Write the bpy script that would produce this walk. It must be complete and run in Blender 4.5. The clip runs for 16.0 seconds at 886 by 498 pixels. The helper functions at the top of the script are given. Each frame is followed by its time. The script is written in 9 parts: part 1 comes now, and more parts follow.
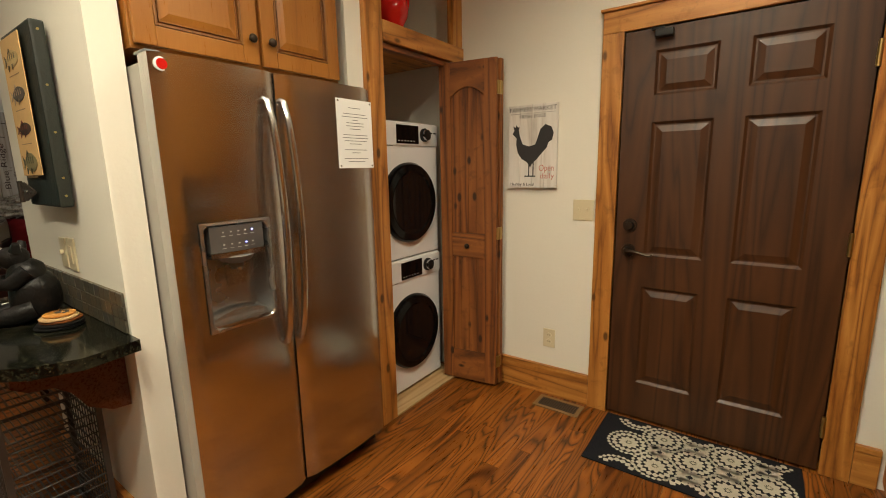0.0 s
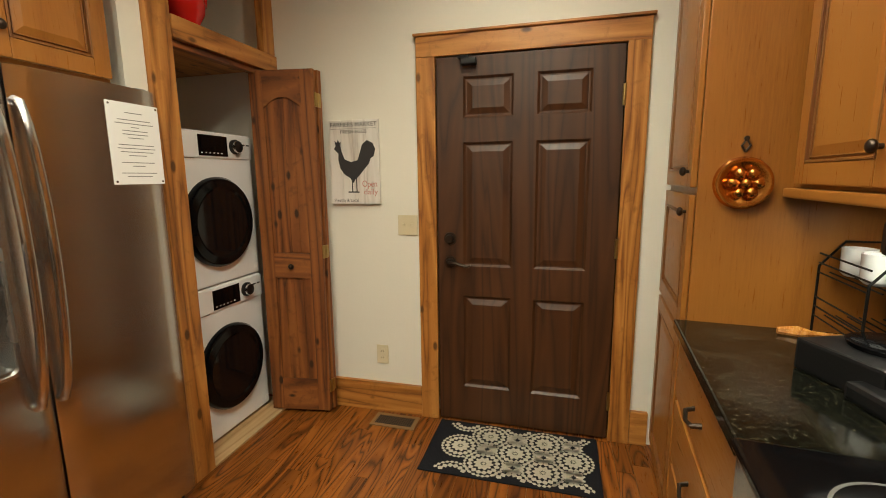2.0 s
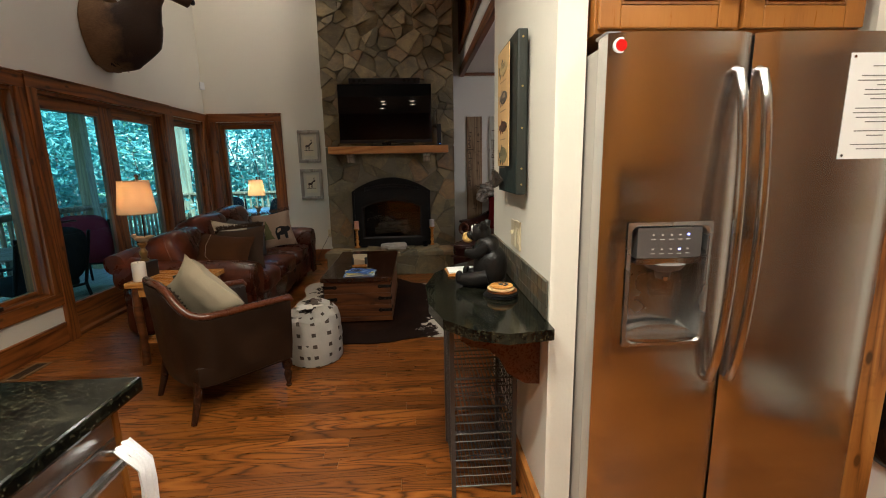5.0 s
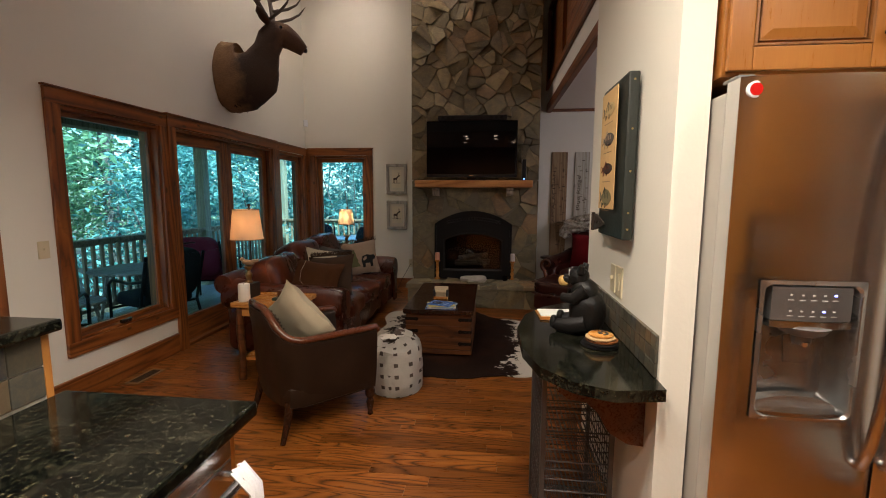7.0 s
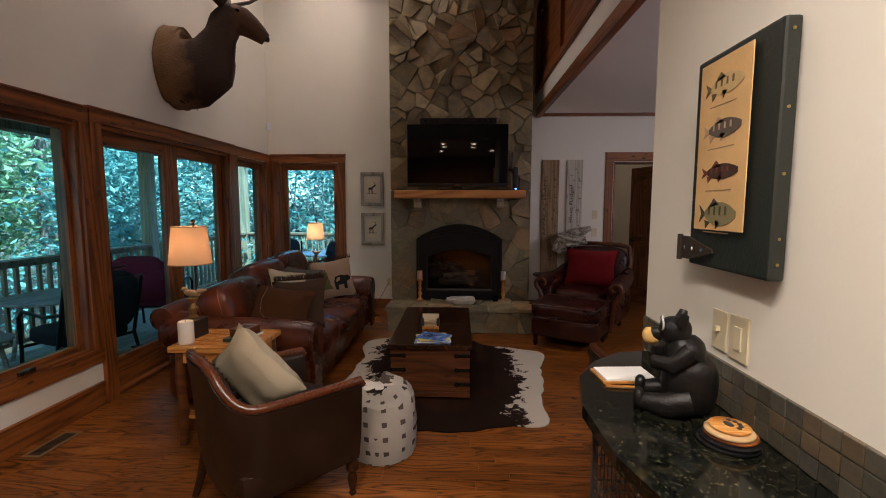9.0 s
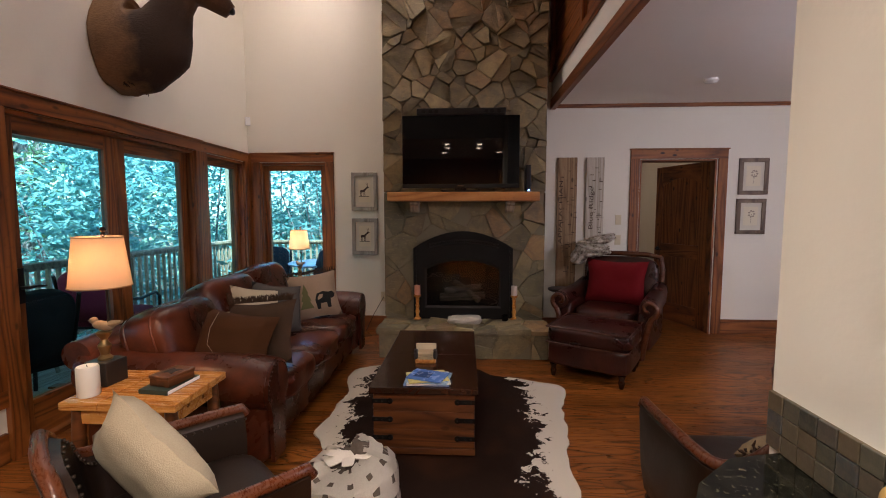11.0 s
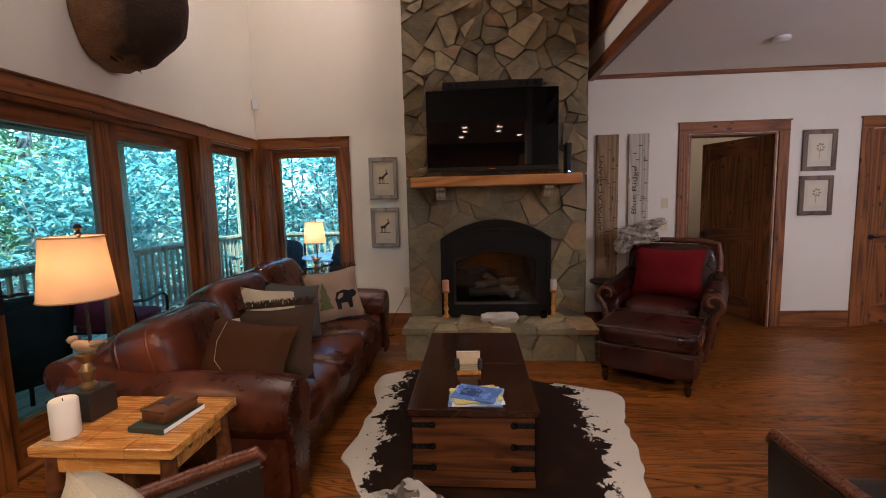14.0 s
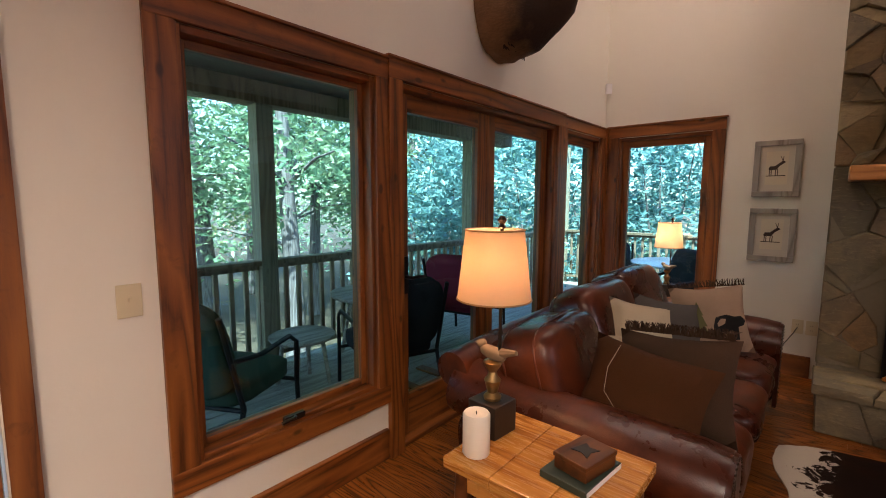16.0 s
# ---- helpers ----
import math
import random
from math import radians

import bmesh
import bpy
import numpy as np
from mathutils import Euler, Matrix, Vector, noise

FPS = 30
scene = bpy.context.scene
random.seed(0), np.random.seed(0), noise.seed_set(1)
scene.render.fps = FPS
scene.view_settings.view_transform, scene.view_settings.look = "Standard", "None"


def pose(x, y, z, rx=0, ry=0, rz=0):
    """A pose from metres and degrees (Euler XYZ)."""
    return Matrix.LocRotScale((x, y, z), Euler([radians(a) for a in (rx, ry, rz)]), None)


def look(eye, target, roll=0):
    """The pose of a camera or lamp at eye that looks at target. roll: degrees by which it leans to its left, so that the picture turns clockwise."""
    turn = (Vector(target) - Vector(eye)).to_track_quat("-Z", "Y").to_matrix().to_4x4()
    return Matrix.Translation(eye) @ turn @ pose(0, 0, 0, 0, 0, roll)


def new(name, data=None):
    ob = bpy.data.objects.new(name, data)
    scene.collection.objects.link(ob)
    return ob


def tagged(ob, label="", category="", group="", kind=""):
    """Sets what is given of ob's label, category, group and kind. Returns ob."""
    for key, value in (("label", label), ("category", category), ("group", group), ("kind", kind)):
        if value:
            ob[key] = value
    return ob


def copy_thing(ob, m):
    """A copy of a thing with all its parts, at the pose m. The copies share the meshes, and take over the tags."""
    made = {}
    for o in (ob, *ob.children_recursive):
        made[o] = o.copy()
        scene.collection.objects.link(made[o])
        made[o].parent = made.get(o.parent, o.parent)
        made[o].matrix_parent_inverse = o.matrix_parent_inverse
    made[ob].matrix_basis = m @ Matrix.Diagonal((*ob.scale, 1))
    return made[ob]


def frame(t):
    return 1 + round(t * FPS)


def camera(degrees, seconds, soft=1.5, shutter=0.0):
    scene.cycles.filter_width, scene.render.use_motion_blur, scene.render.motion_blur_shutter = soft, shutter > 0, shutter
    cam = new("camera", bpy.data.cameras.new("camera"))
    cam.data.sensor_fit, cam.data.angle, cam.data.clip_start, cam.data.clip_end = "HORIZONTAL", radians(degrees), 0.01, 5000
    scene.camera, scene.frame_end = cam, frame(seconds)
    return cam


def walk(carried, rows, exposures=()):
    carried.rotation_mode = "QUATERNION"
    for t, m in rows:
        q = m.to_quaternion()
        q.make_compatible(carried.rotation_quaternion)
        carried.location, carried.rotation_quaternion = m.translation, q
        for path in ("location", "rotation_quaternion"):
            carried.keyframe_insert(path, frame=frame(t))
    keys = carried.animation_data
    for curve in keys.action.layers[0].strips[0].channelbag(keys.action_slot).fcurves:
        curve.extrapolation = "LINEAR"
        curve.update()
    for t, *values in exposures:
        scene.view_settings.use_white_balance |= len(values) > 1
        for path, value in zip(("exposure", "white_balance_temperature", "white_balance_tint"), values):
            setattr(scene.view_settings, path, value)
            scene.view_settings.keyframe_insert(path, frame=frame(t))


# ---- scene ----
cam = camera(90.2, 16.0, soft=1.0)
PATH = [
    (0, (-1.056, -0.163, 1.412), (-2.202, 1.434, 1.047), -1.1),
    (0.5, (-1.06, -0.165, 1.412), (-2.191, 1.442, 1.04), -0.9),
    (1, (-1.059, -0.154, 1.416), (-2.089, 1.521, 1.052), -0.7),
    (1.5, (-1.013, -0.123, 1.424), (-1.8, 1.684, 1.081), -0.6),
    (2, (-1.006, -0.079, 1.429), (-1.518, 1.828, 1.108), -0.6),
    (2.5, (-1.045, -0.032, 1.423), (-1.634, 1.853, 1.112), -0.7),
    (3, (-1.136, 0.024, 1.427), (-2.032, 1.784, 1.112), -0.4),
    (3.5, (-1.217, 0.071, 1.44), (-2.591, 1.485, 1.107), -0.2),
    (4, (-1.282, 0.048, 1.424), (-3.019, 0.975, 1.07), -0.4),
    (4.5, (-1.304, -0.022, 1.425), (-3.214, 0.435, 1.048), -1.0),
    (5, (-1.292, -0.08, 1.422), (-3.253, 0.034, 1.045), -1.1),
    (5.2, (-1.267, -0.112, 1.423), (-3.233, -0.078, 1.054), -0.6),
    (7.3, (-1.33, -0.196, 1.46), (-3.304, -0.415, 1.226), 0.2),
    (7.5, (-1.368, -0.225, 1.452), (-3.346, -0.422, 1.23), 0.2),
    (8, (-1.512, -0.342, 1.461), (-3.499, -0.44, 1.251), -0.0),
    (8.5, (-1.684, -0.407, 1.454), (-3.673, -0.461, 1.252), 0.0),
    (9, (-1.932, -0.415, 1.474), (-3.922, -0.49, 1.283), 0.1),
    (9.5, (-2.1, -0.43, 1.481), (-4.09, -0.539, 1.316), -0.1),
    (11.8, (-2.864, -0.375, 1.45), (-4.854, -0.468, 1.279), -0.0),
    (12, (-2.878, -0.378, 1.455), (-4.866, -0.479, 1.265), 0.0),
    (12.5, (-2.884, -0.377, 1.453), (-4.869, -0.512, 1.246), -0.1),
    (13, (-2.909, -0.403, 1.44), (-4.888, -0.586, 1.219), 0.0),
    (13.5, (-2.995, -0.491, 1.436), (-4.973, -0.689, 1.213), -0.2),
    (14, (-3.115, -0.604, 1.445), (-5.097, -0.754, 1.23), -1.4),
    (14.5, (-3.261, -0.715, 1.431), (-5.24, -0.915, 1.229), -0.9),
    (15, (-3.434, -0.84, 1.445), (-5.372, -1.299, 1.257), 0.1),
    (15.4, (-3.476, -1.047, 1.433), (-5.302, -1.84, 1.239), 0.5),
    (15.5, (-3.492, -1.064, 1.428), (-5.271, -1.959, 1.243), 0.2),
    (16, (-3.441, -1.304, 1.441), (-4.949, -2.6, 1.224), 0.2),
]
walk(cam, [(t, look(eye, target, roll)) for t, eye, target, roll in PATH],
     exposures=[(0, 1.74, 6750, 6), (1, 1.8, 6650, 6), (2, 1.8, 6350, 3), (3.5, 1.78, 6350, 5), (4.3, 1.88, 6150, 6), (5, 2.05, 5980, 9), (7.5, 1.95, 6250, 18), (9, 1.92, 6120, 22), (9.5, 2.15, 6120, 21), (12, 2.57, 6150, 25), (14, 2.58, 6150, 25), (15, 2.62, 6180, 24), (15.5, 2.6, 6300, 21), (16, 2.44, 6800, 30)])

# ---- daylight: a shaded forest under a bright hazy sky ----
SUN_ELEV, SUN_ROT = radians(53), radians(42)
world = bpy.data.worlds.new("sky")
scene.world = world
world.use_nodes = True
_wn = world.node_tree.nodes
_sky = _wn.new("ShaderNodeTexSky")
_sky.sky_type, _sky.sun_disc = "NISHITA", False
_sky.ozone_density, _sky.air_density = 5.0, 1.4
_sky.sun_elevation, _sky.sun_rotation = SUN_ELEV, SUN_ROT
world.node_tree.links.new(_sky.outputs[0], _wn["Background"].inputs[0])
_wn["Background"].inputs[1].default_value = 0.15
_sun = new("sun", bpy.data.lights.new("sun", "SUN"))
_sun.data.energy, _sun.data.angle, _sun.data.color = 5, radians(1.0), (1, 0.95, 0.84)
_sun.matrix_world = look((42, 46.6, 83), (0, 0, 0))


def lamp(name, kind, place, energy, color, size=0.1, target=None, spread=165):
    ob = new(name, bpy.data.lights.new(name, kind))
    ob.data.energy, ob.data.color = energy, color
    if kind == "AREA":
        ob.data.shape, ob.data.size = "DISK", size
    else:
        ob.data.shadow_soft_size = size
    if kind == "AREA":
        ob.data.spread = radians(spread)
    ob.matrix_world = look(place, target or (place[0], place[1] + 0.001, place[2] - 1))
    return ob


WARM = (1.0, 0.92, 0.74)
KITCHEN_CEILING = 2.9
CANS = [(-2.3, -0.8), (-1.8, -0.8), (-2.3, -0.1), (-1.7, -0.1), (-1.2, 1.25), (-1.0, -0.9), (-1.05, 0.4)]
for (cx, cy), watts in zip(CANS, (2.4, 4.6, 1.8, 4.6, 5.2, 4.4, 4.2)):
    lamp("downlight_lamp", "AREA", (cx, cy, KITCHEN_CEILING - 0.02), watts * 1.08, WARM, 0.11, None, 168 if cy > 1 else 152)
lamp("under_cabinet_lamp", "AREA", (-0.2, 1.15, 1.36), 0.8, WARM, 0.3, None, 170)
# Unseen lamp, added to brighten the hall's ceiling and walls.
HALL_FILL = (-4.7, 3.1, 2.24)
lamp("hall_lamp", "POINT", HALL_FILL, 13, (0.95, 0.93, 1.0), 0.1)
# Unseen lamps near the walls, added to brighten the great room.
VAULT_FILLS = [(-7.35, -2.2), (-7.1, -1.0), (-6.2, -2.4), (-5.1, -2.4)]
for cx, cy in VAULT_FILLS:
    lamp("vault_lamp", "AREA", (cx, cy, 4.58), 1.3, (1.0, 0.87, 0.76), 0.14, None, 178)


# ---- mesh helpers ----
def shell():
    return bmesh.new()


def box(bm, x0, x1, y0, y1, z0, z1):
    m = Matrix.Translation(((x0 + x1) / 2, (y0 + y1) / 2, (z0 + z1) / 2)) @ Matrix.Diagonal((abs(x1 - x0), abs(y1 - y0), abs(z1 - z0), 1))
    return bmesh.ops.create_cube(bm, size=1, matrix=m)["verts"]


def tube(bm, p0, p1, r0, r1=None, n=12, caps=True):
    p0, p1 = Vector(p0), Vector(p1)
    d = p1 - p0
    m = Matrix.Translation((p0 + p1) / 2) @ d.to_track_quat("Z", "Y").to_matrix().to_4x4()
    return bmesh.ops.create_cone(bm, cap_ends=caps, segments=n, radius1=r0, radius2=r0 if r1 is None else r1, depth=d.length, matrix=m)["verts"]


def pipe(bm, pts, r, n=8):
    """A bent round bar through the points."""
    pts = [Vector(p) for p in pts]
    rings = []
    u = None
    for i, p in enumerate(pts):
        d = (pts[min(i + 1, len(pts) - 1)] - pts[max(i - 1, 0)]).normalized()
        u = d.orthogonal() if u is None else u - d * u.dot(d)
        u.normalize()
        w = d.cross(u)
        q = Matrix((u, w, d)).transposed()
        rr = r[i] if isinstance(r, (list, tuple)) else r
        rings.append([bm.verts.new(p + q @ Vector((rr * math.cos(2 * math.pi * k / n), rr * math.sin(2 * math.pi * k / n), 0))) for k in range(n)])
    for a, b in zip(rings, rings[1:]):
        for k in range(n):
            bm.faces.new((a[k], a[(k + 1) % n], b[(k + 1) % n], b[k]))
    bm.faces.new(rings[0][::-1])
    bm.faces.new(rings[-1])


def lathe(bm, prof, c=(0, 0, 0), n=20, close=True):
    c = Vector(c)
    rings = [[bm.verts.new(c + Vector((r * math.cos(2 * math.pi * k / n), r * math.sin(2 * math.pi * k / n), z))) for k in range(n)] for r, z in prof]
    for a, b in zip(rings, rings[1:]):
        for k in range(n):
            bm.faces.new((a[k], a[(k + 1) % n], b[(k + 1) % n], b[k]))
    if close:
        bm.faces.new(rings[0][::-1])
        bm.faces.new(rings[-1])


def prism(bm, pts, axis, a0, a1):
    """A polygon in the plane across one axis, given thickness along it. Points follow the other two axes in order."""
    def put(p, a):
        return {"x": (a, p[0], p[1]), "y": (p[0], a, p[1]), "z": (p[0], p[1], a)}[axis]
    lo, hi = [bm.verts.new(put(p, a0)) for p in pts], [bm.verts.new(put(p, a1)) for p in pts]
    bm.faces.new(lo[::-1])
    bm.faces.new(hi)
    for i in range(len(pts)):
        j = (i + 1) % len(pts)
        bm.faces.new((lo[i], lo[j], hi[j], hi[i]))


def soft(bm, c, size, e=4.0, m=None, n=8, wob=0.0, seed=0):
    """A stuffed, rounded block; e sets how square it is."""
    t = bmesh.new()
    bmesh.ops.create_cube(t, size=2)
    bmesh.ops.subdivide_edges(t, edges=t.edges[:], cuts=n, use_grid_fill=True)
    base = Matrix.Translation(c) @ (m or Matrix.Identity(4))
    old = {}
    for v in t.verts:
        p = v.co
        k = (abs(p.x) ** e + abs(p.y) ** e + abs(p.z) ** e) ** (-1 / e)
        q = p * k
        if wob:
            q = q * (1 + wob * noise.noise(q * 1.7 + Vector((seed, seed * 3.1, 0))))
        old[v] = bm.verts.new(base @ Vector((q.x * size[0] / 2, q.y * size[1] / 2, q.z * size[2] / 2)))
    for f in t.faces:
        bm.faces.new([old[v] for v in f.verts])
    t.free()


def pillow(bm, m, w, h, d, n=10, sag=0.0, seed=0):
    """A square cushion with pinched corners and a seam, lying in its own x-z plane."""
    top, bot = {}, {}
    for i in range(n + 1):
        for j in range(n + 1):
            u, v = 2 * i / n - 1, 2 * j / n - 1
            t = d / 2 * (max(0, (1 - u ** 4) * (1 - v ** 4))) ** 0.55
            bulge = 1 - 0.07 * (u * u + v * v - u * u * v * v * 2) + 0.04 * (u * u * v * v)
            x, z = u * w / 2 * bulge, v * h / 2 * bulge - sag * (1 - v * v) * 0.2
            w1 = 0.012 * noise.noise(Vector((u * 2 + seed, v * 2, seed)))
            edge = i in (0, n) or j in (0, n)
            top[i, j] = bm.verts.new(m @ Vector((x, -t + w1, z)))
            bot[i, j] = top[i, j] if edge else bm.verts.new(m @ Vector((x, t + w1, z)))
    for i in range(n):
        for j in range(n):
            bm.faces.new((top[i, j], top[i + 1, j], top[i + 1, j + 1], top[i, j + 1]))
            bm.faces.new((bot[i, j], bot[i, j + 1], bot[i + 1, j + 1], bot[i + 1, j]))


def finish(bm, name, bevel=0.0, smooth=False):
    if bevel:
        edges = [e for e in bm.edges if len(e.link_faces) == 2 and e.calc_face_angle(0) > 0.6]
        bmesh.ops.bevel(bm, geom=edges, offset=bevel, segments=2, affect="EDGES", profile=0.6, clamp_overlap=True)
    bmesh.ops.recalc_face_normals(bm, faces=bm.faces[:])
    me = bpy.data.meshes.new(name)
    bm.to_mesh(me)
    bm.free()
    if smooth:
        for p in me.polygons:
            p.use_smooth = True
        me.set_sharp_from_angle(angle=radians(40 if smooth is True else smooth))
    return me


def part(name, bm, material, parent, label="", bevel=0.0, smooth=False):
    """Links a bmesh as one mesh under a thing or a part."""
    me = finish(bm, name, bevel, smooth)
    me.materials.append(material)
    ob = new(name, me)
    ob.parent = parent
    return tagged(ob, label)


def thing(name, m, label, category, group=""):
    """An empty at the thing's base, under which its parts hang."""
    ob = new(name)
    ob.empty_display_size = 0.1
    ob.matrix_basis = m
    return tagged(ob, label, category, group)


def solid(name, bm, material, label="", category="", group="", kind="", bevel=0.0, smooth=False):
    """A top-level thing or piece of the setting that is one mesh."""
    ob = part(name, bm, material, None, "", bevel, smooth)
    return tagged(ob, label, category, group, kind)


def bx(name, parent, material, b, bevel=0.003, label=""):
    bm = shell()
    box(bm, *b)
    return part(name, bm, material, parent, label, bevel)


def wall(name, axis, t0, t1, a0, a1, z0, z1, holes=(), material=None, label=""):
    """An upright wall of thickness t0..t1, along x or y from a0 to a1, with openings cut through."""
    bm = shell()
    cuts = sorted({a0, a1, *[h[0] for h in holes], *[h[1] for h in holes]})
    for s, e in zip(cuts, cuts[1:]):
        mid = (s + e) / 2
        spans, z = [], z0
        for h in sorted([h for h in holes if h[0] <= mid <= h[1]], key=lambda h: h[2]):
            if h[2] > z:
                spans.append((z, h[2]))
            z = h[3]
        if z < z1:
            spans.append((z, z1))
        for lo, hi in spans:
            box(bm, *((s, e, t0, t1) if axis == "x" else (t0, t1, s, e)), lo, hi)
    bmesh.ops.remove_doubles(bm, verts=bm.verts[:], dist=0.0005)
    seen = {}
    for f in bm.faces[:]:
        seen.setdefault(tuple(round(v, 4) for v in f.calc_center_median()), []).append(f)
    bmesh.ops.delete(bm, geom=[f for fs in seen.values() if len(fs) > 1 for f in fs], context="FACES_ONLY")
    return solid(name, bm, material or WALL, label or "cream painted plaster wall", "wall", kind="structure")


def text_mesh(body, size, extrude=0.0006):
    cu = bpy.data.curves.new("writing", "FONT")
    cu.body, cu.size, cu.extrude, cu.align_x, cu.align_y = body, size, extrude, "CENTER", "CENTER"
    ob = new("writing", cu)
    bpy.context.view_layer.update()
    me = bpy.data.meshes.new_from_object(ob.evaluated_get(bpy.context.evaluated_depsgraph_get()))
    bpy.data.objects.remove(ob)
    return me


def writing(name, body, size, m, material, parent, width=None):
    """Raised lettering in the built-in font; m turns its x-y plane to where it stands."""
    me = text_mesh(body, size)
    if width:
        xs = [v.co.x for v in me.vertices]
        me.transform(Matrix.Diagonal((width / (max(xs) - min(xs)), 1, 1, 1)))
    me.transform(m)
    me.materials.clear()
    me.materials.append(material)
    ob = new(name, me)
    ob.parent = parent
    return ob


FRONT = pose(0, 0, 0, 90, 0, 0)  # from the x-y plane to upright, read from -y


# ---- materials ----
def shader(name):
    m = bpy.data.materials.new(name)
    m.use_nodes = True
    nt = m.node_tree
    return m, nt, nt.nodes["Principled BSDF"]


def node(nt, kind, **props):
    n = nt.nodes.new(kind)
    for k, v in props.items():
        if k == "blend_type":
            n.blend_type = v
        elif k == "data_type":
            n.data_type = v
        elif k == "operation":
            n.operation = v
        elif k == "feature":
            n.feature = v
    return n


def coords(nt, scale=(1, 1, 1), rot=(0, 0, 0), space="Object"):
    tc = node(nt, "ShaderNodeTexCoord")
    mp = node(nt, "ShaderNodeMapping")
    mp.inputs["Scale"].default_value = scale
    mp.inputs["Rotation"].default_value = rot
    nt.links.new(tc.outputs[space], mp.inputs[0])
    return mp.outputs[0]


def noisy(nt, vec, scale, detail=4, rough=0.55, dist=0.0):
    n = node(nt, "ShaderNodeTexNoise")
    n.inputs["Scale"].default_value, n.inputs["Detail"].default_value = scale, detail
    n.inputs["Roughness"].default_value, n.inputs["Distortion"].default_value = rough, dist
    nt.links.new(vec, n.inputs["Vector"])
    return n.outputs["Fac"]


def ramp(nt, fac, stops):
    r = node(nt, "ShaderNodeValToRGB")
    while len(r.color_ramp.elements) < len(stops):
        r.color_ramp.elements.new(0.5)
    for e, (p, c) in zip(r.color_ramp.elements, stops):
        e.position = p
        e.color = (*c, 1) if len(c) == 3 else c
    nt.links.new(fac, r.inputs[0])
    return r.outputs[0]


def grey(v):
    return (v, v, v)


def mixed(nt, fac, a, b, blend="MIX"):
    m = node(nt, "ShaderNodeMix", data_type="RGBA", blend_type=blend)
    for sock, v in ((m.inputs[0], fac), (m.inputs[6], a), (m.inputs[7], b)):
        if isinstance(v, (int, float)):
            sock.default_value = v
        elif isinstance(v, tuple):
            sock.default_value = (*v, 1)
        else:
            nt.links.new(v, sock)
    return m.outputs[2]


def bumped(nt, b, height, strength=0.2, dist=0.01):
    n = node(nt, "ShaderNodeBump")
    n.inputs["Strength"].default_value, n.inputs["Distance"].default_value = strength, dist
    nt.links.new(height, n.inputs["Height"])
    nt.links.new(n.outputs[0], b.inputs["Normal"])


def shade(c, k):
    return tuple(min(1, v * k) for v in c)


def plain(name, color, rough=0.5, metal=0.0, vary=0.12, scale=6, bump=0.05, grain=90, spec=0.5):
    """Paint, plastic, metal or cloth: two scales of change in colour, gloss and relief."""
    m, nt, b = shader(name)
    v = coords(nt)
    big, fine = noisy(nt, v, scale), noisy(nt, v, grain, 3)
    c = mixed(nt, big, shade(color, 1 - vary), shade(color, 1 + vary))
    c = mixed(nt, 0.25, c, mixed(nt, fine, shade(color, 1 - vary), shade(color, 1 + vary)))
    nt.links.new(c, b.inputs["Base Color"])
    nt.links.new(ramp(nt, big, [(0.2, grey(max(0.02, rough - 0.08))), (0.8, grey(min(1, rough + 0.08)))]), b.inputs["Roughness"])
    b.inputs["Metallic"].default_value = metal
    b.inputs["Specular IOR Level"].default_value = spec
    if bump:
        bumped(nt, b, fine, bump, 0.004)
    return m


